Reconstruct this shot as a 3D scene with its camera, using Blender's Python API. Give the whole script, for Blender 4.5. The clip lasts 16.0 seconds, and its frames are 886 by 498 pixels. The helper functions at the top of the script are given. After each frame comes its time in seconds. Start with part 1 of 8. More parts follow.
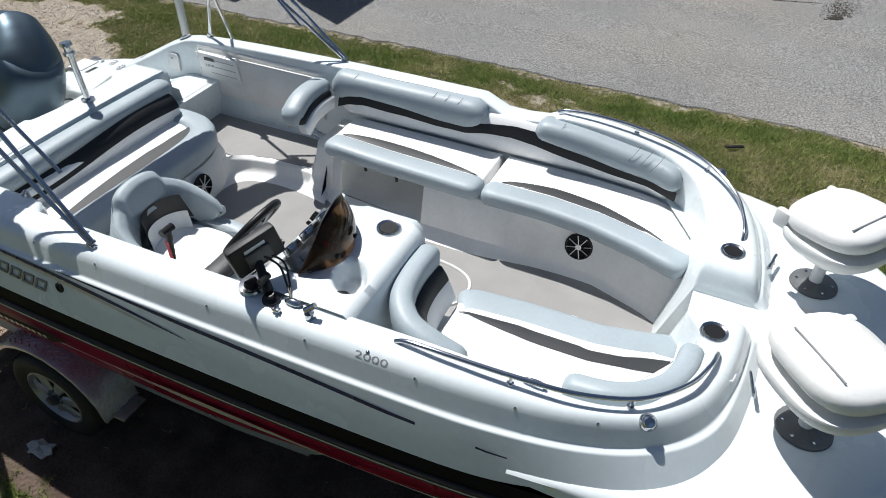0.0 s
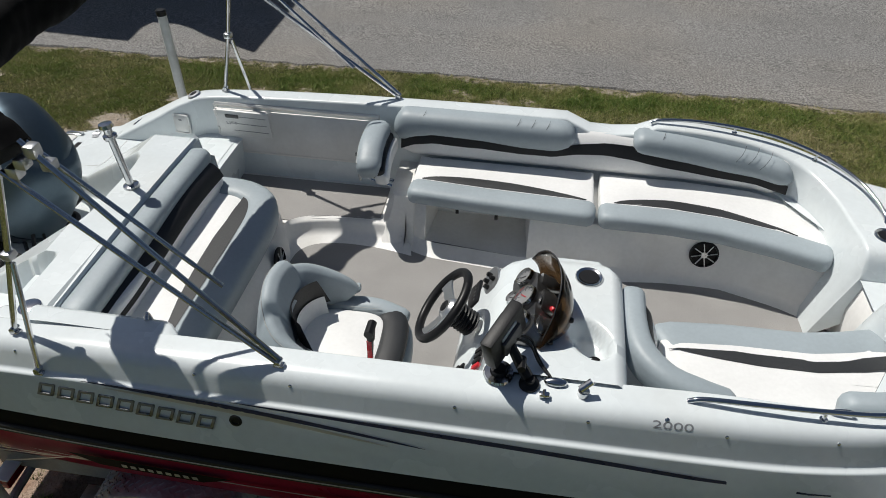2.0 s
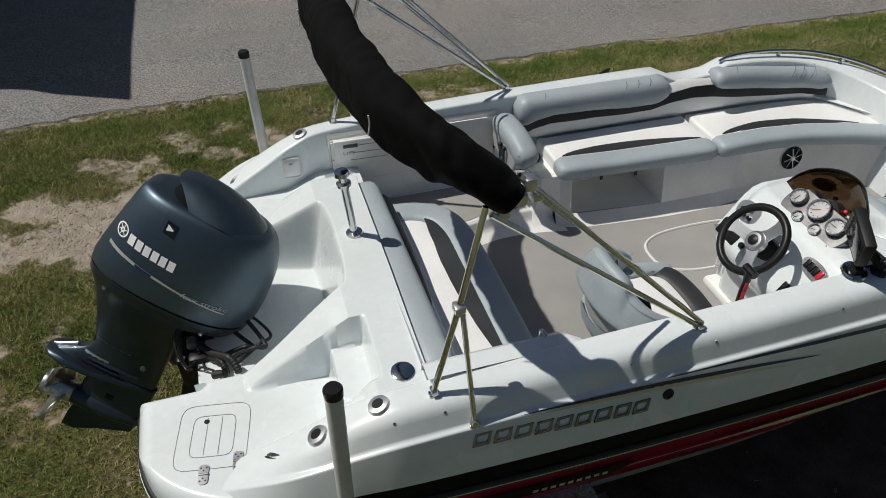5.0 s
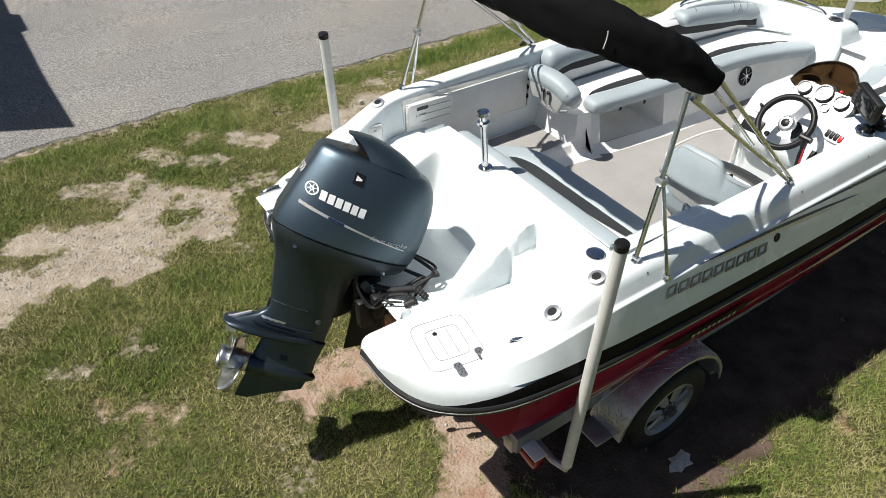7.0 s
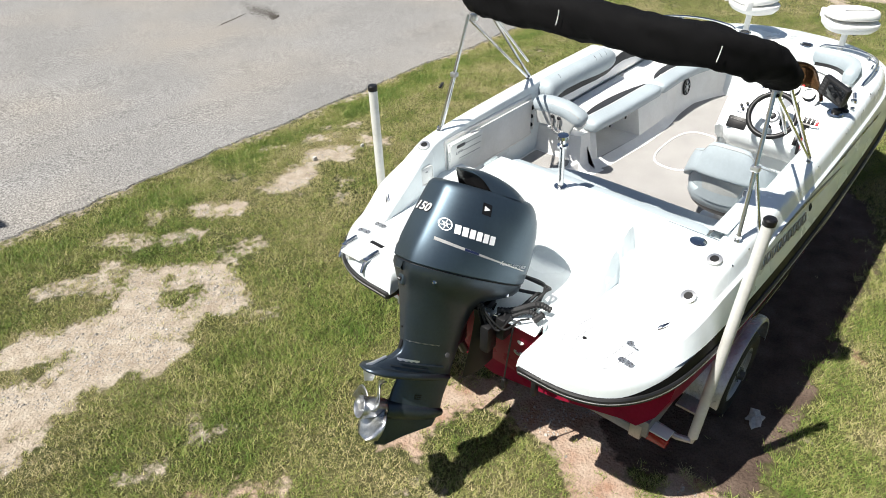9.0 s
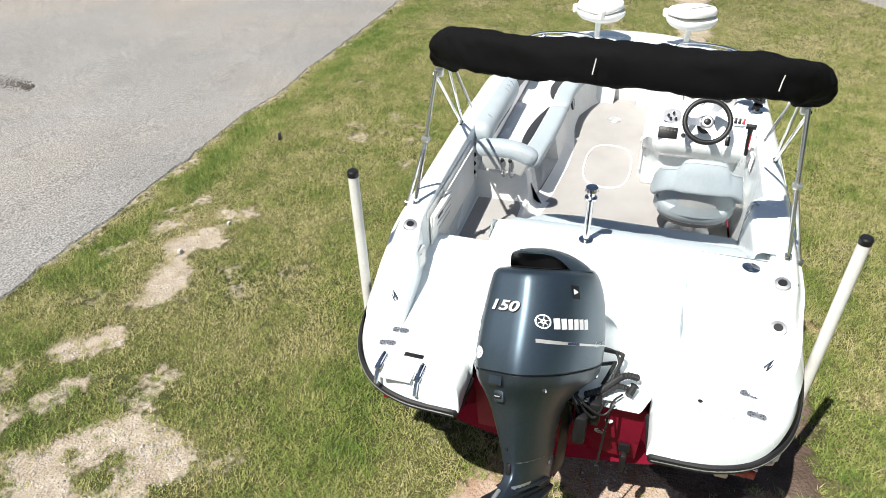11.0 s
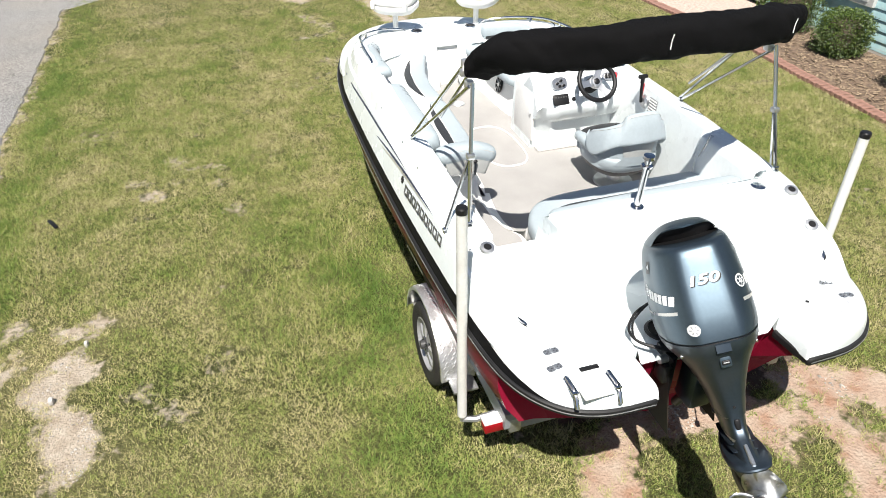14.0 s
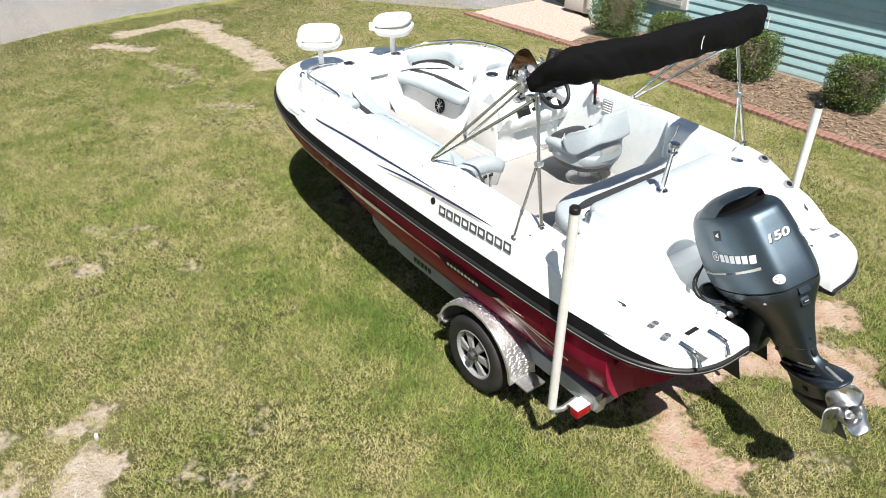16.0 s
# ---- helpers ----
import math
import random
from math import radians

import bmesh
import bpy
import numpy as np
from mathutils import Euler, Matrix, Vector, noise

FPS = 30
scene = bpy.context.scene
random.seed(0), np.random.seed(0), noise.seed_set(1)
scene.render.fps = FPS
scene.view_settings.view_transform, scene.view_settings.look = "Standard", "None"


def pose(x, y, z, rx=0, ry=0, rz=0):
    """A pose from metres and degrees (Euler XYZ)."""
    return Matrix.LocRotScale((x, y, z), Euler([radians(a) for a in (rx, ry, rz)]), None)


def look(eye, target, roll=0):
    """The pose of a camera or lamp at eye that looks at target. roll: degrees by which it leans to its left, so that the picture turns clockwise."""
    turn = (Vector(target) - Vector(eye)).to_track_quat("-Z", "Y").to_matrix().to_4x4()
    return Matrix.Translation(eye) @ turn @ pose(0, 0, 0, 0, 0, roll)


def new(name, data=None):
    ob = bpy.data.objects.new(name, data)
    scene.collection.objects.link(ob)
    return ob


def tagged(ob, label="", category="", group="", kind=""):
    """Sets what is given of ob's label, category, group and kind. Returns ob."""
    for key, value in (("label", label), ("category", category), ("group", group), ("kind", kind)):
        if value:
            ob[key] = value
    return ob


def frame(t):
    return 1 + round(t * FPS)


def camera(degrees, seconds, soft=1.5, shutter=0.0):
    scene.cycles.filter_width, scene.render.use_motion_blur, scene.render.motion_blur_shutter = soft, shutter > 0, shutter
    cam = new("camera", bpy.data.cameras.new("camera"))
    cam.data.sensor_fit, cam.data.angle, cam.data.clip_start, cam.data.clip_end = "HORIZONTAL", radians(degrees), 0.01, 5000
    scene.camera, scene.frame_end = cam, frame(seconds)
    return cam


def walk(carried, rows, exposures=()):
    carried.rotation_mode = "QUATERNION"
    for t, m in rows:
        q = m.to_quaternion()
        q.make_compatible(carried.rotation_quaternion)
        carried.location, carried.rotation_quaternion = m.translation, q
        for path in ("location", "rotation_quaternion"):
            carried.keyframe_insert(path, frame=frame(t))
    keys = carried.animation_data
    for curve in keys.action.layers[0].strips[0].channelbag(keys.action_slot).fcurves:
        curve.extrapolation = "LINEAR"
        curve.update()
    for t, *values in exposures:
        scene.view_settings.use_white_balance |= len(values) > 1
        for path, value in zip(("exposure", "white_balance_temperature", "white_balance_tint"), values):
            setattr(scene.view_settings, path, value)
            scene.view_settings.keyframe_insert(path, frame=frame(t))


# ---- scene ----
cam = camera(64.8, 16.0, soft=0.9)
# x: towards the bow, y: to port, z: up; origin on the ground below the stern
METRES, EYE, TURN, X0, Y0, LEAN = 13.63, 3.70, 24.15, 4.930, -2.819, -1.3
ROWS = [
    (0.0, 0.0, 0.0, 0.0, 0.98, -38.35, -1.24),
    (0.5, -0.0294, 0.012, 0.0013, -2.71, -38.37, -1.12),
    (1.0, -0.0567, 0.0225, 0.0017, -6.59, -38.36, -0.96),
    (1.5, -0.0838, 0.0317, 0.0015, -10.72, -38.34, -0.76),
    (2.0, -0.1114, 0.0419, 0.0015, -14.87, -38.35, -0.58),
    (2.5, -0.1394, 0.0535, 0.0016, -19.36, -38.35, -0.38),
    (3.0, -0.1677, 0.0674, 0.0024, -24.4, -38.39, -0.22),
    (3.5, -0.1953, 0.0816, 0.0037, -28.6, -38.53, -0.14),
    (4.0, -0.2237, 0.0952, 0.0042, -32.85, -38.57, 0.01),
    (4.5, -0.2521, 0.1093, 0.0044, -37.01, -38.63, 0.16),
    (7.0, -0.399, 0.176, 0.0064, -57.71, -38.19, 0.62),
    (7.5, -0.4254, 0.1932, 0.0067, -61.38, -37.31, 0.76),
    (8.0, -0.4481, 0.2158, 0.0078, -65.58, -35.9, 0.89),
    (10.5, -0.4364, 0.3646, 0.015, -89.9, -33.74, 1.46),
    (11.0, -0.4168, 0.3913, 0.016, -97.36, -33.96, 1.52),
    (11.5, -0.3988, 0.4159, 0.017, -104.47, -34.19, 1.55),
    (12.0, -0.3809, 0.4417, 0.0184, -110.98, -34.45, 1.53),
    (12.5, -0.3641, 0.4682, 0.0189, -118.22, -34.67, 1.44),
    (13.0, -0.3477, 0.4959, 0.0195, -123.65, -34.86, 1.37),
    (13.5, -0.3323, 0.5235, 0.0202, -127.9, -35.08, 1.35),
    (14.0, -0.3176, 0.5509, 0.0204, -132.17, -35.26, 1.31),
    (14.5, -0.3009, 0.5772, 0.0215, -136.25, -35.3, 1.28),
    (15.0, -0.281, 0.602, 0.0227, -140.71, -34.61, 1.18),
    (15.5, -0.2589, 0.6226, 0.0243, -145.12, -34.03, 1.12),
    (16.0, -0.2325, 0.6395, 0.0253, -150.46, -33.33, 0.91),
]
walk(cam, [(t, pose(0, 0, 0, LEAN) @ pose(X0, Y0, EYE, 0, 0, TURN) @ pose(METRES * x, METRES * y, METRES * z, 90 + pitch, roll, yaw)) for t, x, y, z, yaw, pitch, roll in ROWS],
     [(0.0, 0.24, 6100, 10), (1.0, -0.05, 6280, 10), (2.5, -0.36, 6430, 10), (3.5, -0.45, 6500, 10), (4.5, -0.58, 6500, 10), (7.0, 0.38, 6500, 10), (8.0, 0.76, 6500, 10), (10.5, 0.85, 6470, 10), (16.0, 0.87, 6530, 11)])
from mathutils.bvhtree import BVHTree

# ---- light ----
SUN = Vector((-1.07, 0.55, 2.04)).normalized()
world = bpy.data.worlds.new("sky")
scene.world = world
world.use_nodes = True
wn = world.node_tree
sky = wn.nodes.new("ShaderNodeTexSky")
sky.sky_type, sky.sun_disc = "NISHITA", False
sky.sun_elevation = math.asin(SUN.z)
sky.sun_rotation = math.atan2(SUN.x, SUN.y)
sky.air_density, sky.dust_density = 1.0, 1.2
wn.links.new(sky.outputs[0], wn.nodes["Background"].inputs[0])
wn.nodes["Background"].inputs[1].default_value = 0.045
sun = new("sun", bpy.data.lights.new("sun", "SUN"))
sun.data.energy, sun.data.angle, sun.data.color = 4.9, radians(0.55), (1.0, 0.955, 0.88)
sun.matrix_world = look(SUN * 40, (0, 0, 0))


# ---- materials ----
def mat(name, col, rough=0.5, metal=0.0, var=0.12, scale=5.0, fine=60.0, bump=0.0, bscale=120.0, coat=0.0, dirt=None, dirt_amount=0.0, dirt_scale=3.0, rvar=0.08, spec=0.5):
    """A surface with a broad and a fine unevenness in colour and gloss, fine relief and, where asked, dirt."""
    m = bpy.data.materials.new(name)
    m.use_nodes = True
    nt = m.node_tree
    b = nt.nodes["Principled BSDF"]
    b.inputs["Metallic"].default_value = metal
    b.inputs["Coat Weight"].default_value = coat
    b.inputs["Coat Roughness"].default_value = 0.08
    b.inputs["Specular IOR Level"].default_value = spec
    tc = nt.nodes.new("ShaderNodeTexCoord")

    def noise_at(s, detail):
        n = nt.nodes.new("ShaderNodeTexNoise")
        n.inputs["Scale"].default_value, n.inputs["Detail"].default_value = s, detail
        nt.links.new(tc.outputs["Object"], n.inputs["Vector"])
        return n

    def remap(src, lo, hi, a=0.3, z=0.7):
        r = nt.nodes.new("ShaderNodeMapRange")
        r.inputs["From Min"].default_value, r.inputs["From Max"].default_value = a, z
        r.inputs["To Min"].default_value, r.inputs["To Max"].default_value = lo, hi
        nt.links.new(src, r.inputs["Value"])
        return r.outputs[0]

    big, small = noise_at(scale, 4), noise_at(fine, 3)
    mul = nt.nodes.new("ShaderNodeMath")
    mul.operation = "MULTIPLY"
    nt.links.new(remap(big.outputs["Fac"], 1 - var, 1 + var * 0.5), mul.inputs[0])
    nt.links.new(remap(small.outputs["Fac"], 1 - var * 0.6, 1 + var * 0.3), mul.inputs[1])
    tint = nt.nodes.new("ShaderNodeVectorMath")
    tint.operation = "SCALE"
    tint.inputs[0].default_value = col
    nt.links.new(mul.outputs[0], tint.inputs["Scale"])
    out = tint.outputs[0]
    if dirt:
        n = noise_at(dirt_scale, 8)
        mx = nt.nodes.new("ShaderNodeMix")
        mx.data_type = "RGBA"
        nt.links.new(remap(n.outputs["Fac"], 0, dirt_amount, 0.5, 0.72), mx.inputs["Factor"])
        nt.links.new(out, mx.inputs["A"])
        mx.inputs["B"].default_value = (*dirt, 1)
        out = mx.outputs["Result"]
    nt.links.new(out, b.inputs["Base Color"])
    nt.links.new(remap(big.outputs["Fac"], max(0.02, rough - rvar), min(1, rough + rvar)), b.inputs["Roughness"])
    if bump:
        bn = nt.nodes.new("ShaderNodeBump")
        bn.inputs["Strength"].default_value, bn.inputs["Distance"].default_value = bump, 0.01
        nt.links.new(noise_at(bscale, 3).outputs["Fac"], bn.inputs["Height"])
        nt.links.new(bn.outputs[0], b.inputs["Normal"])
    return m


GEL = mat("white_gelcoat", (0.745, 0.800, 0.812), 0.26, var=0.05, scale=2.5, fine=30, coat=0.5, dirt=(0.62, 0.60, 0.54), dirt_amount=0.25, dirt_scale=1.6)
GELIN = mat("cream_gelcoat", (0.855, 0.85, 0.825), 0.42, var=0.06, scale=3, fine=40, dirt=(0.55, 0.52, 0.46), dirt_amount=0.35, dirt_scale=2.2)
GRIP = mat("moulded_grip", (0.76, 0.76, 0.745), 0.6, var=0.05, fine=90, bump=0.25, bscale=260)
RED = mat("red_gelcoat", (0.265, 0.010, 0.036), 0.31, var=0.2, scale=2.2, coat=0.04, spec=0.12, dirt=(0.36, 0.05, 0.075), dirt_amount=0.3, dirt_scale=1.5)
RED.node_tree.nodes["Principled BSDF"].inputs["IOR"].default_value = 1.25
BLACKGEL = mat("black_gelcoat", (0.007, 0.007, 0.008), 0.55, var=0.3, spec=0.1)
BADGE = mat("chromed_plastic", (0.26, 0.26, 0.26), 0.3, 0.9, var=0.2)
RUBBER = mat("black_rubber", (0.011, 0.011, 0.012), 0.55, var=0.3, fine=120, bump=0.1)
TYRE = mat("tyre_rubber", (0.014, 0.0135, 0.013), 0.7, var=0.3, bump=0.2, dirt=(0.06, 0.052, 0.042), dirt_amount=0.4)
GREY = mat("blue_grey_vinyl", (0.36, 0.415, 0.445), 0.48, var=0.07, scale=4, fine=50, bump=0.10, bscale=330, rvar=0.05)
WHITEV = mat("white_vinyl", (0.83, 0.835, 0.825), 0.5, var=0.05, scale=4, fine=50, bump=0.10, bscale=330, rvar=0.05)
DARKV = mat("charcoal_vinyl", (0.030, 0.032, 0.034), 0.5, var=0.15, bump=0.12, bscale=330)
BLACKV = mat("black_vinyl", (0.012, 0.012, 0.013), 0.45, var=0.2, bump=0.12, bscale=330)
CHROME = mat("polished_steel", (0.60, 0.61, 0.625), 0.14, 1.0, var=0.08, rvar=0.05)
ALU = mat("brushed_aluminium", (0.66, 0.67, 0.68), 0.34, 0.9, var=0.12, fine=200)
PLASTIC = mat("black_plastic", (0.012, 0.012, 0.013), 0.42, var=0.2, spec=0.3)
DARKPL = mat("dark_grey_plastic", (0.06, 0.06, 0.062), 0.45, var=0.2)
WHITEPL = mat("white_plastic", (0.78, 0.78, 0.76), 0.4, var=0.06, dirt=(0.6, 0.58, 0.52), dirt_amount=0.3)
PVC = mat("weathered_pvc", (0.66, 0.66, 0.63), 0.45, var=0.1, dirt=(0.42, 0.41, 0.37), dirt_amount=0.55, dirt_scale=5)
CARPET = mat("beige_grey_deck_mat", (0.350, 0.341, 0.330), 0.9, var=0.12, scale=3, fine=220, bump=0.45, bscale=330, spec=0.2)
COWL = mat("blue_grey_metallic_paint", (0.088, 0.122, 0.152), 0.44, 0.9, var=0.08, scale=3, coat=0.15, rvar=0.03)
COWLD = mat("dark_blue_grey_paint", (0.054, 0.074, 0.096), 0.40, 0.8, var=0.12, scale=4, coat=0.15, dirt=(0.10, 0.10, 0.09), dirt_amount=0.4)
CANVAS = mat("black_canvas", (0.0035, 0.0035, 0.004), 0.85, var=0.3, scale=7, fine=300, bump=0.3, bscale=420, spec=0.12)
GALV = mat("galvanised_steel", (0.50, 0.51, 0.52), 0.45, 0.85, var=0.22, scale=9, fine=70, dirt=(0.30, 0.27, 0.22), dirt_amount=0.5)
TREAD = mat("tread_plate", (0.66, 0.665, 0.675), 0.38, 0.8, var=0.2, scale=8, dirt=(0.34, 0.33, 0.31), dirt_amount=0.35)
TRAILER = mat("grey_trailer_paint", (0.30, 0.32, 0.33), 0.5, 0.2, var=0.2, dirt=(0.2, 0.17, 0.13), dirt_amount=0.5)
REDLENS = mat("red_lens", (0.26, 0.006, 0.012), 0.15, var=0.1)
RIMP = mat("silver_wheel_paint", (0.35, 0.355, 0.36), 0.34, 0.35, var=0.12, dirt=(0.30, 0.27, 0.23), dirt_amount=0.4)
BASEGREY = mat("grey_seat_base", (0.13, 0.135, 0.14), 0.5, 0.2, var=0.15)
REDPL = mat("red_plastic", (0.55, 0.02, 0.03), 0.35, var=0.1)
SILVERP = mat("silver_decal", (0.62, 0.61, 0.58), 0.35, 0.5, var=0.1)
PROPM = mat("worn_propeller_metal", (0.62, 0.63, 0.64), 0.33, 1.0, var=0.25, scale=14, dirt=(0.18, 0.17, 0.16), dirt_amount=0.4)
NAVY = mat("navy_decal", (0.02, 0.03, 0.09), 0.3, var=0.15)
WHITEP = mat("white_decal", (0.82, 0.83, 0.84), 0.4, var=0.05)
GREYP = mat("grey_decal", (0.30, 0.31, 0.32), 0.35, 0.2, var=0.08)
GLASSBLK = mat("dark_display", (0.01, 0.011, 0.013), 0.08, var=0.1, coat=0.5)
FACE = mat("silver_dial_face", (0.36, 0.365, 0.37), 0.35, 0.4, var=0.2, fine=300)
DIAL = mat("dial_face", (0.55, 0.56, 0.56), 0.4, var=0.1)
SIDING = mat("turquoise_siding", (0.40, 0.62, 0.65), 0.6, var=0.08, scale=1.5, fine=25, dirt=(0.50, 0.62, 0.60), dirt_amount=0.5, dirt_scale=6)
TRIMW = mat("white_trim_paint", (0.74, 0.74, 0.71), 0.5, var=0.06)
BRICKM = mat("red_brick", (0.27, 0.15, 0.115), 0.85, var=0.35, scale=9, fine=60, bump=0.5, bscale=90)
CONCRETE = mat("pale_concrete", (0.50, 0.48, 0.44), 0.9, var=0.15, scale=1.5, fine=60, bump=0.3)
SCREENM = mat("grey_slats", (0.42, 0.43, 0.42), 0.6, var=0.1)
STONE = mat("pale_stone", (0.55, 0.53, 0.50), 0.85, var=0.3, scale=12, bump=0.5, bscale=40)


def smoked():
    m = bpy.data.materials.new("smoked_acrylic")
    m.use_nodes = True
    b = m.node_tree.nodes["Principled BSDF"]
    b.inputs["Base Color"].default_value = (0.085, 0.047, 0.022, 1)
    b.inputs["Roughness"].default_value = 0.05
    b.inputs["Transmission Weight"].default_value = 0.85
    b.inputs["IOR"].default_value = 1.25
    return m


SMOKE = smoked()


# ---- shaping ----
class Geo:
    """Vertices and faces that grow piece by piece."""

    def __init__(self):
        self.v, self.f = [], []

    def add(self, v, f, m=None):
        n = len(self.v)
        self.v += [tuple(m @ Vector(p)) if m is not None else tuple(p) for p in v]
        self.f += [tuple(i + n for i in q) for q in f]
        return self

    def loft(self, rings, closed=True, cap=True, m=None):
        """Skin over rings of equally many points; closed: each ring is a loop."""
        k = len(rings[0])
        v = [p for r in rings for p in r]
        f = []
        for a in range(len(rings) - 1):
            for b in range(k if closed else k - 1):
                c = (b + 1) % k
                f.append((a * k + b, a * k + c, (a + 1) * k + c, (a + 1) * k + b))
        if cap and closed:
            f.append(tuple(range(k))[::-1])
            f.append(tuple((len(rings) - 1) * k + b for b in range(k)))
        return self.add(v, f, m)

    def box(self, c, s, r=0.0, m=None, seg=2):
        bm = bmesh.new()
        bmesh.ops.create_cube(bm, size=1)
        for q in bm.verts:
            q.co = Vector((q.co.x * s[0], q.co.y * s[1], q.co.z * s[2])) + Vector(c)
        if r > 0:
            bmesh.ops.bevel(bm, geom=bm.edges[:], offset=min(r, 0.49 * min(s)), segments=seg, profile=0.5, affect="EDGES")
        bm.verts.index_update()
        self.add([q.co for q in bm.verts], [[q.index for q in p.verts] for p in bm.faces], m)
        bm.free()
        return self

    def tube(self, pts, r, n=10, cap=True, m=None):
        """A round bar along pts; r: one radius, or one a point."""
        pts = [Vector(p) for p in pts]
        rs = r if isinstance(r, (list, tuple)) else [r] * len(pts)
        rings, side = [], None
        for i, p in enumerate(pts):
            d = (pts[min(i + 1, len(pts) - 1)] - pts[max(i - 1, 0)]).normalized()
            if side is None:
                side = d.orthogonal().normalized()
            side = (side - d * side.dot(d)).normalized()
            up = d.cross(side)
            rings.append([p + rs[i] * (math.cos(a) * side + math.sin(a) * up) for a in [2 * math.pi * j / n for j in range(n)]])
        return self.loft(rings, True, cap, m)

    def lathe(self, prof, n=24, m=None, cap=True):
        """Turn (radius, z) pairs about z."""
        rings = [[(r * math.cos(2 * math.pi * j / n), r * math.sin(2 * math.pi * j / n), z) for j in range(n)] for r, z in prof]
        return self.loft(rings, True, cap, m)

    def plate(self, poly, z0, z1, m=None):
        """A flat outline in x and y, raised from z0 to z1."""
        return self.loft([[(x, y, z0) for x, y in poly], [(x, y, z1) for x, y in poly]], True, True, m)


def link(name, geo, material, parent=None, smooth=35.0):
    me = bpy.data.meshes.new(name)
    me.from_pydata(geo.v, [], geo.f)
    bm = bmesh.new()
    bm.from_mesh(me)
    bmesh.ops.recalc_face_normals(bm, faces=bm.faces[:])
    bm.to_mesh(me)
    bm.free()
    me.materials.append(material)
    if smooth:
        me.polygons.foreach_set("use_smooth", [True] * len(me.polygons))
        me.set_sharp_from_angle(angle=radians(smooth))
    ob = new(name, me)
    ob.parent = parent
    return ob


def part(name, geo, material, parent, label="", smooth=35.0):
    """One mesh under a thing or a part."""
    ob = link(name, geo, material, parent, smooth)
    return tagged(ob, label) if label else ob


def thing(name, label, category, group="", at=(0, 0, 0), kind=""):
    ob = new(name)
    ob.location = at
    ob.empty_display_size = 0.1
    return tagged(ob, label, category, group, kind)


def spline(pts, n=8):
    """A smooth line through pts, n steps between two of them."""
    p = [Vector(q) for q in pts]
    p = [2 * p[0] - p[1]] + p + [2 * p[-1] - p[-2]]
    out = []
    for i in range(1, len(p) - 2):
        for j in range(n):
            t = j / n
            a, b, c, d = p[i - 1], p[i], p[i + 1], p[i + 2]
            out.append(0.5 * (2 * b + (c - a) * t + (2 * a - 5 * b + 4 * c - d) * t * t + (3 * b - 3 * c + d - a) * t ** 3))
    return out + [p[-2]]


def fillet(poly, r, n=4):
    """Round the inner corners of an open line; r: one radius, or one a corner."""
    poly = [Vector(p) for p in poly]
    out = [poly[0]]
    for i in range(1, len(poly) - 1):
        a, b, c = poly[i - 1:i + 2]
        q = r[i - 1] if isinstance(r, (list, tuple)) else r
        u, w = a - b, c - b
        p0 = b + u.normalized() * min(q, u.length * 0.45) if u.length > 1e-6 else b
        p2 = b + w.normalized() * min(q, w.length * 0.45) if w.length > 1e-6 else b
        out += [(1 - t) ** 2 * p0 + 2 * t * (1 - t) * b + t * t * p2 for t in [j / n for j in range(n + 1)]]
    return out + [poly[-1]]


def step(a, b, x):
    t = min(1.0, max(0.0, (x - a) / (b - a)))
    return t * t * (3 - 2 * t)


def lin(x, pts):
    return float(np.interp(x, [p[0] for p in pts], [p[1] for p in pts]))


def ring2(w, h, n=24, e=0.6):
    """A rounded rectangle outline in two coordinates; e: 1 is an ellipse, smaller is squarer."""
    out = []
    for j in range(n):
        a = 2 * math.pi * j / n
        c, s = math.cos(a), math.sin(a)
        out.append((w * math.copysign(abs(c) ** e, c), h * math.copysign(abs(s) ** e, s)))
    return out


def sweep(path, w, h, e=0.5, n=20, up=(0, 0, 1), ends=0.6, m=None, g=None):
    """A padded roll along a path: width w across, height h along up, ends drawn in."""
    g = g or Geo()
    up = Vector(up)
    path = [Vector(p) for p in path]
    rings, L = [], len(path)
    for i, p in enumerate(path):
        d = (path[min(i + 1, L - 1)] - path[max(i - 1, 0)]).normalized()
        side = d.cross(up).normalized()
        u2 = side.cross(d)
        rings.append([p + side * x + u2 * y for x, y in ring2(w / 2, h / 2, n, e)])
    if ends:
        def drawn(ring, c, d, k, f):
            return [c + (Vector(q) - c) * f + d * k for q in ring]
        d0, d1 = (path[0] - path[1]).normalized(), (path[-1] - path[-2]).normalized()
        k = min(w, h) * 0.5 * ends
        rings = [drawn(rings[0], path[0], d0, k * s, f) for s, f in ((1.0, 0.25), (0.92, 0.6), (0.6, 0.85))] + rings + \
            [drawn(rings[-1], path[-1], d1, k * s, f) for s, f in ((0.6, 0.85), (0.92, 0.6), (1.0, 0.25))]
    return g.loft(rings, True, True, m)


# ---- the boat's lines ----
# half breadth and height of the rub rail along the boat, from the stern to the stem
RUB = spline([(0.0, 0.50, 1.15), (0.02, 0.80, 1.15), (0.13, 1.02, 1.155), (0.38, 1.18, 1.165), (0.8, 1.255, 1.18), (1.5, 1.295, 1.19), (2.5, 1.31, 1.19), (3.5, 1.305, 1.20),
              (4.4, 1.275, 1.22), (5.05, 1.19, 1.25), (5.55, 1.01, 1.275), (5.9, 0.72, 1.29), (6.08, 0.36, 1.30), (6.13, 0.0, 1.30)], 6)
RX = [p.x for p in RUB]


def half(x):
    return float(np.interp(x, RX, [p.y for p in RUB]))


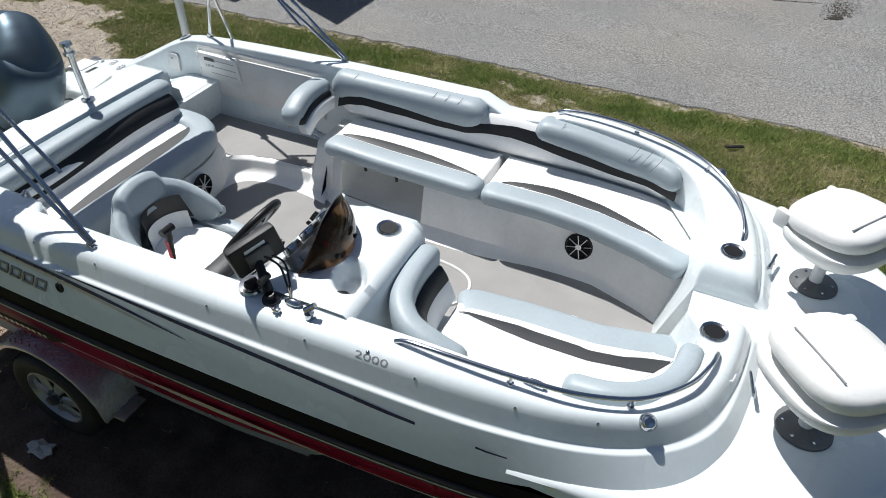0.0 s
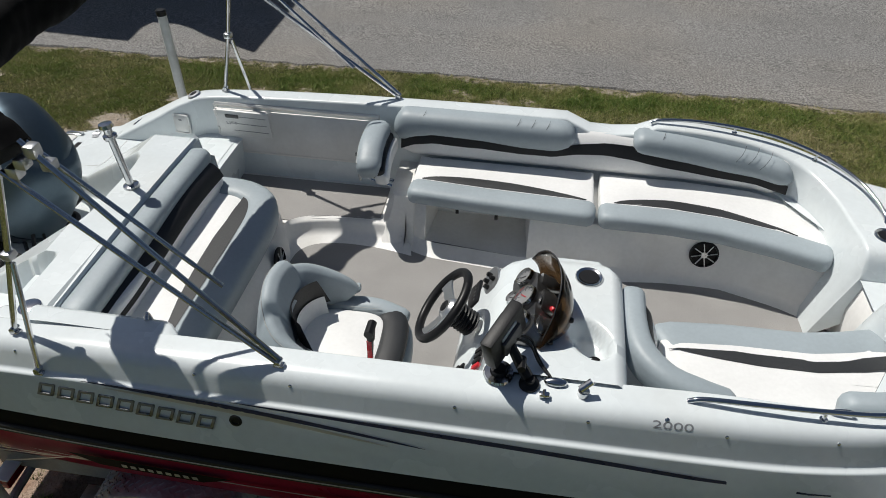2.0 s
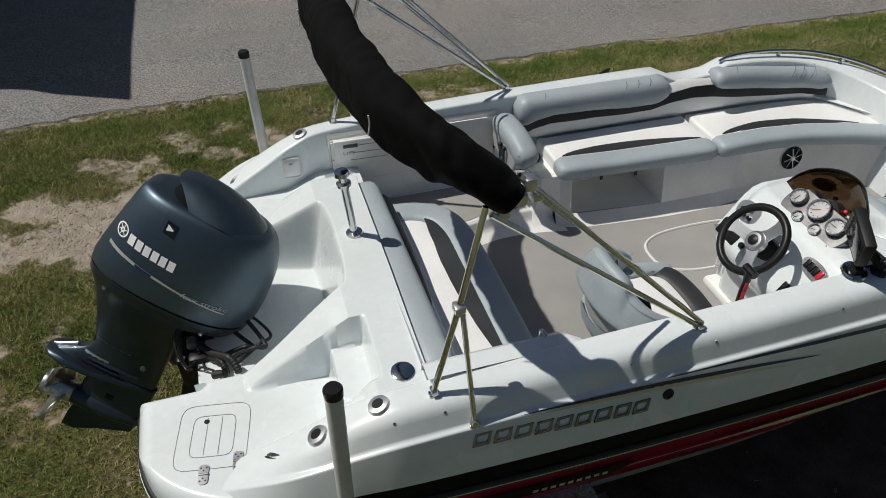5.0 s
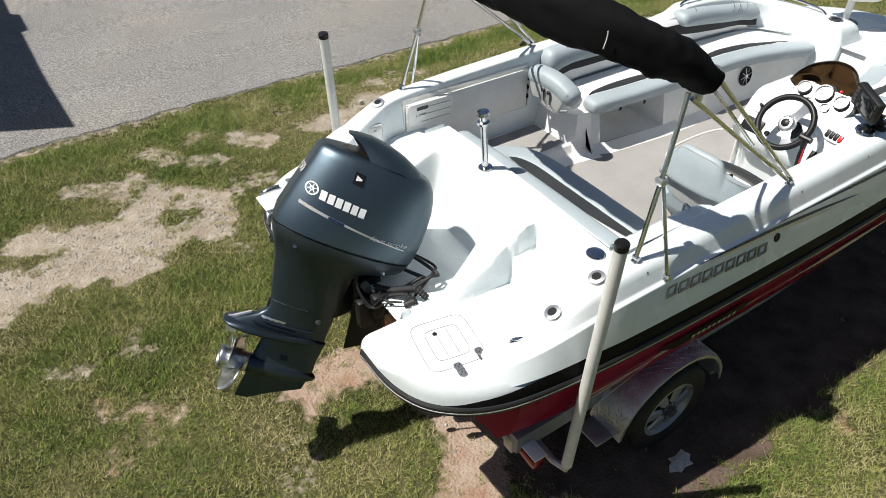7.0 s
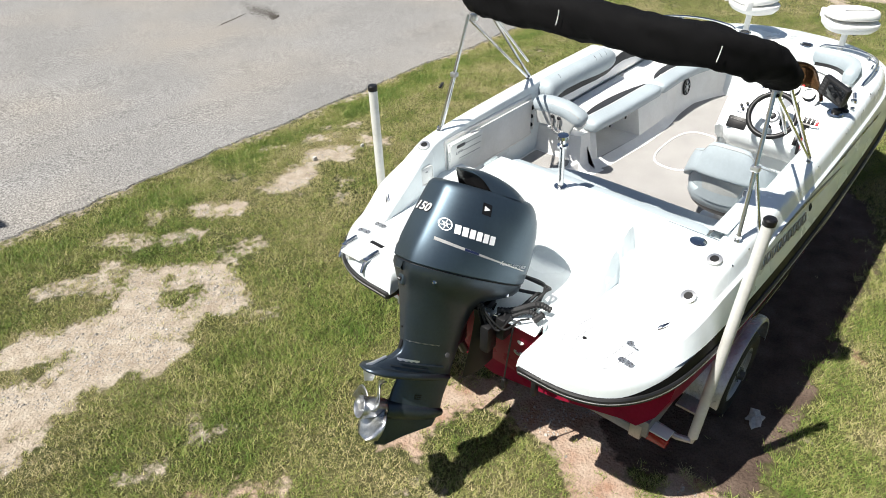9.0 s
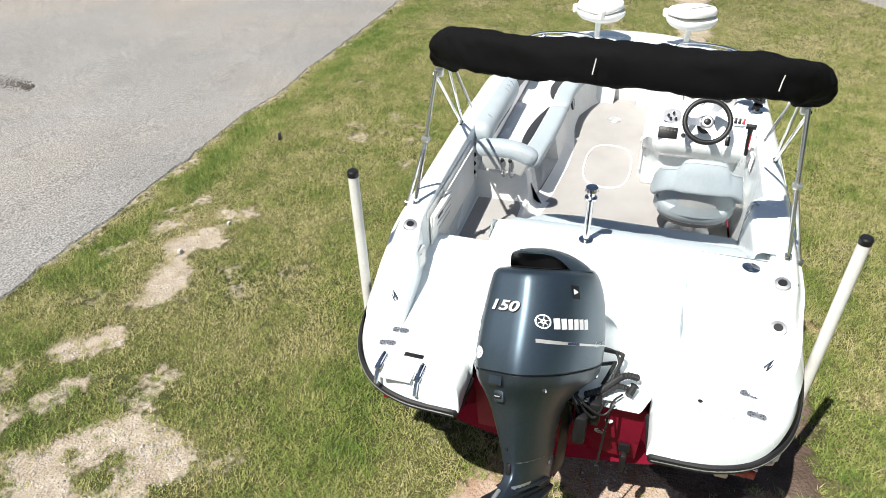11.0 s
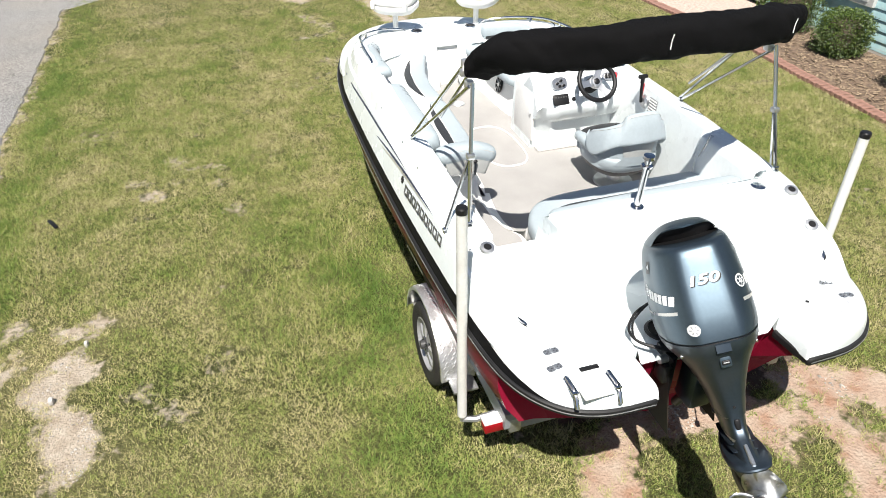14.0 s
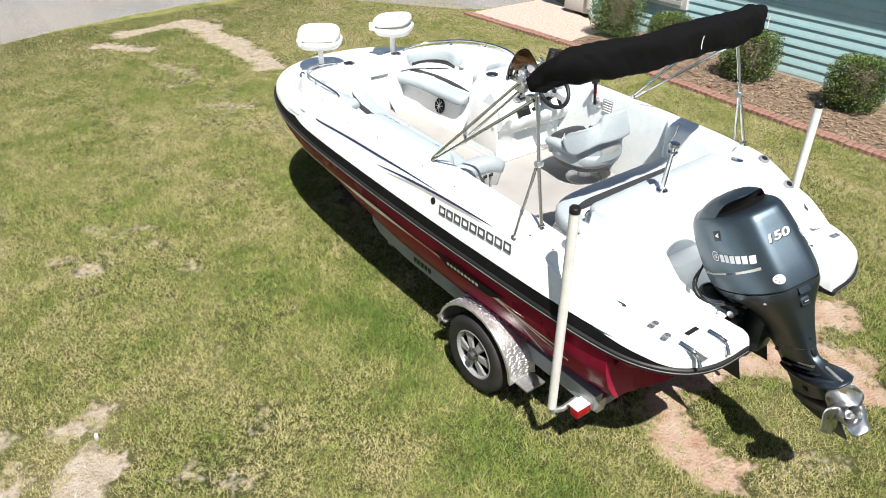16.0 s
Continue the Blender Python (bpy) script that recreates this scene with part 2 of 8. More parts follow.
def rubz(x):
    return float(np.interp(x, RX, [p.z for p in RUB]))


boat = thing("deck_boat", "white and red fibreglass deck boat on a trailer", "boat")

# hull below the rail
g = Geo()
rings = []
for i, x in enumerate(np.linspace(0.49, 6.10, 46)):
    x = float(x)
    t = (x - 0.49) / 5.61
    b, zr = half(x) - 0.012, rubz(x) - 0.03
    keel = 0.42 + 0.75 * step(0.55, 1.04, t) ** 1.7
    chy = b * (0.86 - 0.38 * step(0.4, 1.0, t))
    chz = 0.66 + 0.03 * t + 0.42 * step(0.5, 1.05, t)
    chz = min(chz, zr - 0.05)
    keel = min(keel, chz - 0.02)
    side = [(x, b, zr), (x, b * 0.985, zr - 0.35 * (zr - chz)), (x, 0.5 * (b + chy) * 1.01, zr - 0.7 * (zr - chz)), (x, chy + 0.02, chz + 0.03), (x, chy, chz),
            (x, chy - 0.09, chz - 0.005), (x, chy * 0.5, 0.5 * (chz + keel) - 0.02), (x, 0.0, keel)]
    rings.append(side + [(px, -py, pz) for px, py, pz in side[-2::-1]])
g.loft(rings, closed=False)
k = len(rings[0])
g.f.append(tuple(range(k)))
part("hull", g, RED, boat, "glossy dark red hull below the rail", 50)

# silver flash along each red side, and the black block that it runs through
for sgn in (1, -1):
    g, gb, gw = Geo(), Geo(), Geo()
    up, lo = [], []
    for x in np.linspace(1.15, 5.35, 40):
        x = float(x)
        u = (x - 1.15) / 4.2
        w = 0.004 + 0.016 * math.sin(math.pi * min(1, u * 1.15)) * (0.6 + 0.4 * math.sin(17 * u))
        zz = rubz(x) - 0.165 + 0.02 * u
        yb = half(x) * 0.985 + 0.012
        up.append((x, sgn * yb, zz + w))
        lo.append((x, sgn * (yb - 0.004), zz - w))
    g.loft([up, lo], closed=False)
    part("stripe", g, SILVERP, boat, "thin silver flash on the red side", 0)
    gb.loft([[(x, sgn * (half(x) * 0.985 + 0.016), rubz(x) - 0.125) for x in (1.35, 1.6, 1.9, 2.15)], [(x, sgn * (half(x) * 0.985 + 0.012), rubz(x) - 0.19) for x in (1.5, 1.68, 1.9, 2.0)]], closed=False)
    part("stripe", gb, BLACKGEL, boat, "black block with unreadable lettering bars", 0)
    for j in range(9):
        x0 = 1.62 + j * 0.042
        gw.loft([[(x, sgn * (half(x) * 0.985 + 0.0195), rubz(x) - 0.145) for x in (x0, x0 + 0.026)], [(x, sgn * (half(x) * 0.985 + 0.0175), rubz(x) - 0.170) for x in (x0, x0 + 0.026)]], closed=False)
    part("lettering_bar", gw, SILVERP, boat, "", 0)
    for a, b_, dz in ((0.75, 1.55, 0.13), (0.85, 1.75, 0.08), (0.95, 1.42, 0.19)):
        gs = Geo()
        gs.loft([[(a + (b_ - a) * t, sgn * (half(a + (b_ - a) * t) * 0.985 + 0.011), 1.06 - dz * (1 - t) - 0.02 + 0.005 * (1 - t) + 0.005) for t in (0, 0.25, 0.5, 0.75, 1)],
                 [(a + (b_ - a) * t, sgn * (half(a + (b_ - a) * t) * 0.985 + 0.010), 1.06 - dz * (1 - t) - 0.02 - 0.004 * t) for t in (0, 0.25, 0.5, 0.75, 1)]], closed=False)
        part("stripe", gs, SILVERP, boat, "", 0)

# rub rail: black moulding with a bright insert, round the sides and the stern
path = [p.copy() for p in RUB]
notch = [Vector((0.0, 0.50, 1.15)), Vector((0.10, 0.485, 1.15)), Vector((0.26, 0.475, 1.15))]
line = notch[::-1] + path
full = line + [Vector((p.x, -p.y, p.z)) for p in line[-2::-1]]
g = Geo()
sweep(full, 0.035, 0.055, 0.7, 10, ends=0, g=g)
part("rub_rail", g, RUBBER, boat, "black rub rail with a bright metal insert")
out = []
for i, p in enumerate(full):
    d = (full[min(i + 1, len(full) - 1)] - full[max(i - 1, 0)]).normalized()
    n = d.cross(Vector((0, 0, 1))).normalized()
    if n.dot(p - Vector((3, 0, p.z))) < 0:
        n = -n
    out.append(p + n * 0.0155)
g = Geo()
g.tube(out, 0.0045, 6)
part("rail_insert", g, GALV, boat, "bright metal insert of the rub rail")

# black painted band between rail and deck
def bandtop(x):
    return lin(x, [(0.0, 1.165), (0.13, 1.185), (0.35, 1.23), (0.6, 1.275), (1.2, 1.298), (3.0, 1.306), (4.5, 1.322), (5.5, 1.345), (6.13, 1.35)])


def bandin(x):
    return lin(x, [(0.0, 0.004), (0.5, 0.010), (1.2, 0.014), (4.5, 0.014), (6.13, 0.014)])


g = Geo()
bl = [p for p in RUB if p.x > 0.05 or p.y > 0.85]
rows = []
for p in bl:
    q = Vector((p.x, p.y, 0))
    inn = Vector((3.0 if 0.6 < p.x < 5 else (0.9 if p.x <= 0.6 else 5.0), 0, 0)) - q
    if 0.6 < p.x < 5:
        inn.x *= 0.0
    inn.normalize()
    top = q + inn * (bandin(p.x) + 0.004)
    low = q - inn * 0.002
    rows.append([(low.x, low.y, p.z), (0.5 * (low.x + top.x) - inn.x * 0.006, 0.5 * (low.y + top.y) - inn.y * 0.006, 0.5 * (p.z + bandtop(p.x))), (top.x, top.y, bandtop(p.x))])
g.loft(rows, closed=False)
g.loft([[(x, -y, z) for x, y, z in r] for r in rows], closed=False)
part("side_band", g, BLACKGEL, boat, "glossy black band along the side")

# raised coaming: foot, ledge, outer and inner top edge, bottom of the inner wall
FOOT = [(0.30, 1.115, 1.232), (0.6, 1.217, 1.280), (0.93, 1.252, 1.290), (1.2, 1.272, 1.296), (2.0, 1.294, 1.300), (3.0, 1.298, 1.304), (4.0, 1.282, 1.313), (4.5, 1.250, 1.330), (4.87, 1.165, 1.390), (5.13, 1.02, 1.40), (5.28, 0.79, 1.40), (5.34, 0.5, 1.40), (5.36, 0.19, 1.40), (5.36, 0.10, 1.405)]
LEDGE = [(0.34, 1.06, 1.285), (0.62, 1.1706, 1.4), (0.93, 1.2082, 1.475), (1.2, 1.229, 1.515), (2.0, 1.236, 1.535), (3.0, 1.236, 1.543), (4.0, 1.219, 1.54), (4.45, 1.1884, 1.535), (4.8, 1.1078, 1.52), (5.06, 0.965, 1.5), (5.22, 0.76, 1.48), (5.285, 0.48, 1.465), (5.31, 0.19, 1.455), (5.31, 0.11, 1.41)]
TOPO = [(0.4, 0.99, 1.295), (0.7, 1.0954, 1.465), (0.95, 1.1388, 1.588), (1.2, 1.161, 1.635), (2.0, 1.176, 1.665), (3.0, 1.176, 1.682), (4.0, 1.156, 1.69), (4.4, 1.1256, 1.68), (4.72, 1.0552, 1.655), (4.97, 0.93, 1.62), (5.13, 0.74, 1.59), (5.22, 0.48, 1.565), (5.25, 0.19, 1.55), (5.25, 0.12, 1.43)]
TOPI = [(0.42, 0.93, 1.295), (0.74, 0.97, 1.46), (0.96, 1.0, 1.575), (1.2, 1.025, 1.63), (2.0, 1.03, 1.665), (3.0, 1.03, 1.682), (4.0, 1.0, 1.69), (4.4, 0.985, 1.67), (4.65, 0.945, 1.635), (4.84, 0.82, 1.60), (4.94, 0.61, 1.575), (4.98, 0.40, 1.56), (5.0, 0.19, 1.55), (5.0, 0.12, 1.43)]
WALL = [(0.46, 0.92, 1.20), (0.78, 0.95, 1.20), (0.98, 0.968, 1.12), (1.2, 0.985, 1.02), (2.0, 0.985, 0.96), (3.0, 0.985, 0.96), (4.0, 0.95, 0.96), (4.38, 0.93, 0.96), (4.60, 0.88, 0.96), (4.76, 0.75, 0.96), (4.83, 0.55, 0.96), (4.85, 0.36, 0.96), (4.86, 0.19, 0.96), (4.86, 0.12, 0.96)]


def coaming(sgn):
    N = 7
    rails = [spline(r, N) for r in (FOOT, LEDGE, TOPO, TOPI, WALL)]
    secs = []
    for i in range(len(rails[0])):
        f, l, o, a, w = [r[i].copy() for r in rails]
        if sgn > 0 and 3.2 < o.x < 4.2:
            dip = 0.075 * step(3.50, 3.56, o.x) * (1 - step(3.86, 3.95, o.x))
            o.z -= dip
            a.z -= dip
        if sgn < 0:
            # the seat corner reaches further towards the bow on this side
            for v, d in ((a, 0.10), (w, 0.14)):
                x0 = v.x
                v.x += d * step(4.62, 4.93, x0) * step(0.19, 0.37, v.y)
                v.y += 0.05 * step(4.45, 4.8, x0) * step(0.35, 0.6, v.y)
        lip = l.lerp(o, 0.32)
        lip.z = l.z + 0.006
        sec = fillet([f, l, lip, o, a, w], [0.008, 0.010, 0.06, 0.02], 5)
        secs.append([(p.x, sgn * p.y, p.z) for p in sec])
    return secs


g = Geo()
for sgn in (1, -1):
    secs = coaming(sgn)
    g.loft(secs, closed=False)
    g.f.append(tuple(len(g.v) - len(secs[0]) + j for j in range(len(secs[0]))))
part("coaming", g, GEL, boat, "moulded white coaming round the cockpit", 38)

# bow deck
g = Geo()
bowl = [p for p in RUB if p.x > 4.45]
rings = []
for d, z in ((0.012, 1.335), (0.020, 1.372), (0.028, 1.384), (0.040, 1.395), (0.060, 1.402), (0.11, 1.404)):
    one = []
    for p in bowl:
        inn = (Vector((5.0, 0, 0)) - Vector((p.x, p.y, 0))) if p.x >= 5 else Vector((0, -1, 0))
        inn.normalize()
        e = d + (0.035 * (1 - step(4.45, 4.85, p.x)) if d < 0.025 else 0.0)
        one.append((p.x + inn.x * e, max(0.0, p.y + inn.y * e), z))
    rings.append(one + [(x, -y, z2) for x, y, z2 in one[-2::-1]])
g.loft(rings, closed=False)
top = rings[-1]
n0 = len(g.v)
g.v += [(max(x, 5.0), 0.35 * y, 1.406) for x, y, z in top]
K = len(top)
for j in range(K - 1):
    g.f.append((n0 - K + j, n0 - K + j + 1, n0 + j + 1, n0 + j))
g.v.append((5.0, 0.0, 1.406))
for j in range(K - 1):
    g.f.append((n0 + j, n0 + j + 1, n0 + K))
part("bow_deck", g, GEL, boat, "flat white bow deck", 45)
g = Geo()
g.plate([(5.47 + x, y) for x, y in ring2(0.20, 0.23, 28, 0.55)], 1.404, 1.409)
part("hatch", g, GRIP, boat, "flush bow hatch lid")

# wall below the bow deck, with the opening of the gate left free above it
g = Geo()
g.loft([[(5.02, y, 0.95) for y in np.linspace(-0.45, 0.45, 9)], [(5.00, y, 1.2) for y in np.linspace(-0.42, 0.42, 9)], [(5.03, y, 1.37) for y in np.linspace(-0.40, 0.40, 9)], [(5.08, y, 1.405) for y in np.linspace(-0.4, 0.4, 9)], [(5.45, y, 1.4068) for y in np.linspace(-0.3, 0.3, 9)]], closed=False)
part("gate_step", g, GELIN, boat, "rounded step up to the bow gate", 60)

# stern deck: swim platform, splash well, pocket, step and engine well as one moulded skin
def stern(x, y):
    a = abs(y)
    plat = 1.292
    zc = 1.605 - 0.02 * step(0.2, 1.0, a)
    # centre block behind the aft seat
    rise = step(0.80, 1.03, x)
    z = plat + (zc - plat) * rise
    if y < 0:
        ridge = plat + (zc - plat) * min(1.0, max(0.0, (x - 0.49) / 0.50))
        inside = step(-0.62, -0.57, y)
        z = max(z, ridge * inside + plat * (1 - inside))
        pocket = step(-0.93, -0.88, y) * (1 - step(-0.60, -0.565, y)) * (1 - step(1.06, 1.09, x))
        tread = plat + 0.155 * step(0.865, 0.895, x) + (zc - plat - 0.155) * step(1.03, 1.065, x)
        z = z * (1 - pocket) + tread * pocket
        z = max(z, plat + (zc - plat) * step(0.45, 1.15, x) * (1 - step(-0.94, -0.895, y)))
    else:
        ridge = plat + (zc - plat) * min(1.0, max(0.0, (x - 0.49) / 0.50))
        inside = 1 - step(0.57, 0.62, y)
        z = max(plat, ridge) * inside + plat * (1 - inside)
        if y > 0.6:
            z = plat + 0.07 * step(0.85, 1.1, x)
    # engine well
    wide = 0.47 - 0.13 * step(0.45, 1.06, x)
    well = (1 - step(wide - 0.05, wide + 0.01, a)) * (1 - step(0.93, 1.05, x + 0.55 * max(0, a - 0.12) ** 2))
    z = z * (1 - well) + 1.165 * well
    return z


g = Geo()
xs = [float(x) for x in np.concatenate([np.linspace(0.0, 0.1, 12), np.linspace(0.113, 0.875, 58), np.linspace(0.88, 1.08, 56), np.linspace(1.092, 1.33, 18)])]
ins = [float(w) for w in np.linspace(-0.475, 0.475, 163)]
outs = [float(v) for v in np.linspace(0, 1, 56)]
M = len(ins) + 2 * (len(outs) - 1)


def across(x):
    hb = half(max(x, 0.004)) - 0.004
    side = [0.475 + v * (hb - 0.475) for v in outs[1:]]
    return [-y for y in side[::-1]] + ins + side, hb


for x in xs:
    ys, hb = across(x)
    for y in ys:
        e = min(hb - abs(y), x)
        z = stern(x, y)
        lipz = 1.165 + (z - 1.165) * math.sqrt(max(0.0, 1 - (1 - min(1, max(0, e) / 0.085)) ** 2))
        d = abs(y) - 0.475
        if x < 0.33 and -0.001 <= d < 0.06:
            k = 1.165 + (z - 1.165) * math.sqrt(max(0.0, 1 - (1 - max(0, d) / 0.06) ** 2))
            lipz = min(lipz, k + (z - k) * step(0.27, 0.33, x))
        g.v.append((x, y, lipz))
for i in range(len(xs) - 1):
    ys, _ = across(xs[i])
    for j in range(M - 1):
        ya, yb = ys[j], ys[j + 1]
        if xs[i + 1] < 0.27 and max(abs(ya), abs(yb)) < 0.4755:
            continue
        if xs[i] > 0.62 and min(abs(ya), abs(yb)) > 1.03:
            continue
        if xs[i] > 1.235 and min(ya, yb) > -0.955 and max(ya, yb) < 0.605:
            continue
        if xs[i] > 1.30 and min(ya, yb) > 0.6:
            continue
        g.f.append((i * M + j, i * M + j + 1, (i + 1) * M + j + 1, (i + 1) * M + j))
part("stern_deck", g, GEL, boat, "white moulded stern with swim platforms and engine well", 60)

# red transom in the notch, and the slanting undersides of the platforms
g = Geo()
g.loft([[(0.30, y, 1.15) for y in np.linspace(-0.47, 0.47, 11)], [(0.33, y, 1.02) for y in np.linspace(-0.47, 0.47, 11)], [(0.45, y, 0.60) for y in np.linspace(-0.47, 0.47, 11)]], closed=False)
part("transom", g, RED, boat, "red transom", 40)
for s in (1, -1):
    g = Geo()
    g.loft([[(0.27, s * 0.472, 1.145), (0.06, s * 0.485, 1.145), (0.02, s * 0.56, 1.145), (0.05, s * 0.80, 1.145), (0.16, s * 0.99, 1.145), (0.40, s * 1.16, 1.15)],
            [(0.44, s * 0.472, 0.80), (0.44, s * 0.485, 0.88), (0.44, s * 0.56, 0.92), (0.46, s * 0.80, 0.93), (0.48, s * 0.95, 0.93), (0.52, s * 1.08, 0.93)]], closed=False)
    part("platform_underside", g, RED, boat, "", 40)

# cockpit floor and its raised aft entry
g = Geo()
inner = [(1.5, 0.75), (2.6, 0.75), (3.4, 0.6), (4.0, 0.7), (4.5, 0.65), (5.0, 0.30), (5.0, -0.30), (4.5, -0.65), (3.6, -0.97), (1.5, -0.97)]
g.plate(inner, 0.93, 0.972)
part("cockpit_floor", g, CARPET, boat, "beige-grey woven deck mat", 0)
g = Geo()
edge = [(1.28, 0.48), (1.79, 0.485), (1.88, 0.545), (2.05, 0.585), (2.30, 0.595), (2.44, 0.62), (2.44, 1.0), (1.28, 1.0)]
g.plate(edge, 0.95, 1.078)
part("entry_floor", g, GELIN, boat, "raised white floor of the aft entry", 0)
g = Geo()
g.plate([(1.30, 0.53), (1.79, 0.51), (1.89, 0.565), (2.05, 0.603), (2.29, 0.61), (2.355, 0.635), (2.345, 0.965), (1.30, 0.965)], 1.078, 1.0845)
part("entry_mat", g, CARPET, boat, "grey-beige deck mat of the aft entry", 0)
# sloping riser that runs from the aft seat into the port seat
g = Geo()
lowr = spline([(1.872, 0.10, 0.966), (1.876, 0.24, 0.966), (1.90, 0.345, 0.966), (1.98, 0.42, 0.966), (2.13, 0.455, 0.966), (2.30, 0.455, 0.966), (2.45, 0.437, 0.966), (2.60, 0.405, 0.966)], 5)
topr = spline([(1.80, 0.22, 1.16), (1.795, 0.36, 1.13), (1.805, 0.46, 1.10), (1.90, 0.54, 1.084), (2.08, 0.58, 1.082), (2.28, 0.59, 1.082), (2.44, 0.585, 1.072), (2.56, 0.545, 1.005)], 5)
g.loft([fillet([a + Vector((0, -0.01, 0)), a + Vector((0, 0.006, 0.003)), a.lerp(b, 0.72) + Vector((0, 0.0, 0.035 - 0.72 * (b.z - a.z))), b + Vector((0, -0.010, -0.012)), b + Vector((0, 0.03, 0.002))], [0.01, 0.03, 0.012], 4) for a, b in zip(lowr, topr)], closed=False)
part("riser", g, GELIN, boat, "sloping white riser of the aft entry", 60)
# hatch and round fittings in the floor
g = Geo()
loop = [(3.40 + x, 0.03 + y) for x, y in ring2(0.42, 0.205, 40, 0.72)]
g.tube([(x, y, 0.974) for x, y in loop + loop[:1]], 0.009, 6)
part("hatch_rim", g, WHITEPL, boat, "oval white rim of a floor hatch")
g = Geo()
g.lathe([(0.045, 0.974), (0.05, 0.9775), (0.066, 0.9775), (0.07, 0.973)], 28, Matrix.Translation((4.445, 0.06, 0)))
part("table_socket", g, ALU, boat, "round metal table socket in the floor")

# port seat base with an open locker
def face(x):
    return lin(x, [(2.5, 0.60), (2.7, 0.525), (3.3, 0.47), (3.7, 0.465), (4.1, 0.485), (4.45, 0.47), (4.75, 0.37), (4.95, 0.26), (5.05, 0.2)])


def face_s(x):
    return lin(x, [(3.74, 0.43), (3.93, 0.42), (4.03, 0.365), (4.3, 0.34), (4.65, 0.33), (4.85, 0.29), (5.03, 0.235)])


def seatbase(sgn, x0, x1, name, label, hole=None, face=face):
    g = Geo()
    xs = [float(x) for x in np.linspace(x0, x1, 40)]
    rows = []
    for x in xs:
        y = face(x)
        fl = 0.035 + 0.065 * (1 - step(3.5, 4.4, x)) if sgn > 0 else 0.03
        rows.append([(x, sgn * (y - 0.02 - fl), 0.965), (x, sgn * (y - 0.005 - 0.55 * fl), 0.985), (x, sgn * (y + 0.005 - 0.1 * fl), 1.02), (x, sgn * (y + 0.05), 1.282), (x, sgn * (y + 0.06), 1.29), (x, sgn * 1.01, 1.29)])
    n0 = len(g.v)
    g.loft(rows, closed=False)
    if hole:
        k = len(rows[0])
        drop = set()
        for i in range(len(xs) - 1):
            if hole[0] < 0.5 * (xs[i] + xs[i + 1]) < hole[1]:
                drop.add((n0 + i * k + 2, n0 + i * k + 3, n0 + (i + 1) * k + 3, n0 + (i + 1) * k + 2))
        g.f = [f for f in g.f if f not in drop]
        a, b = [x for x in xs if x > hole[0] - 0.03][0], [x for x in xs if x < hole[1] + 0.03][-1]
        ya, yb = face(a), face(b)
        box = [[(a, sgn * (ya - 0.005), 1.02), (b, sgn * (yb - 0.005), 1.02), (b, sgn * (yb + 0.05), 1.282), (a, sgn * (ya + 0.05), 1.282)],
               [(a + 0.03, sgn * 0.86, 1.02), (b - 0.03, sgn * 0.86, 1.02), (b - 0.03, sgn * 0.86, 1.282), (a + 0.03, sgn * 0.86, 1.282)]]
        n1 = len(g.v)
        g.v += box[0] + box[1]
        g.f += [(n1, n1 + 1, n1 + 5, n1 + 4), (n1 + 1, n1 + 2, n1 + 6, n1 + 5), (n1 + 2, n1 + 3, n1 + 7, n1 + 6), (n1 + 3, n1, n1 + 4, n1 + 7), (n1 + 4, n1 + 5, n1 + 6, n1 + 7)]
    for i in (0, len(xs) - 1):
        g.f.append(tuple(n0 + i * len(rows[0]) + j for j in range(len(rows[0]))))
    return part(name, g, GELIN, boat, label, 40)


seatbase(1, 2.535, 5.03, "seat_base", "moulded white seat base with an open locker", (2.67, 3.33))
seatbase(-1, 3.74, 5.03, "seat_base", "moulded white base of the forward seat", face=face_s)
for x in (2.86, 3.10):
    g = Geo()
    g.box((x, face(x) + 0.045, 1.265), (0.02, 0.012, 0.055), 0.004)
    part("latch", g, PLASTIC, boat, "black locker latch")

# wall behind the entry: storage recess with its lid hinged half open
g = Geo()
fr = [(1.17, 1.585), (2.28, 1.585), (2.28, 1.25), (1.17, 1.25)]
g.tube([(x, 1.012 + 0.06 * (z - 1.25), z) for x, z in fr + fr[:1]], 0.019, 8)
part("recess_frame", g, GELIN, boat, "raised frame of the side recess")
g = Geo()
g.box((1.72, 0.995, 1.415), (1.08, 0.012, 0.31), 0.004, Matrix.Identity(4))
part("recess_back", g, GELIN, boat)
g = Geo()
lid = pose(1.375, 0.985, 1.475, 6, 0, -2)
g.box((0, 0, 0), (0.36, 0.022, 0.19), 0.008, lid)
lidob = part("locker_lid", g, WHITEPL, boat, "white locker lid standing ajar")
for z in (-0.055, 0.0, 0.055):
    g = Geo()
    g.box((0.04, -0.0125, z), (0.24, 0.003, 0.003), 0.0, lid)
    part("groove", g, GREYP, lidob, "", 0)
g = Geo()
g.box((-0.075, -0.013, 0.055), (0.09, 0.006, 0.026), 0.002, lid)
part("pull", g, DARKPL, lidob, "recessed pull")
for z in (-0.065, 0.065):
    g = Geo()
    g.tube([(-0.19, -0.008, z - 0.025), (-0.19, -0.008, z + 0.025)], 0.007, 8, True, lid)
    part("hinge", g, WHITEPL, lidob)
q = pose(0.921, 0.984, 1.430, 90, 0, 0) @ Matrix.Rotation(radians(-5.6), 4, "Y") @ Matrix.Rotation(radians(-4.4), 4, "X")
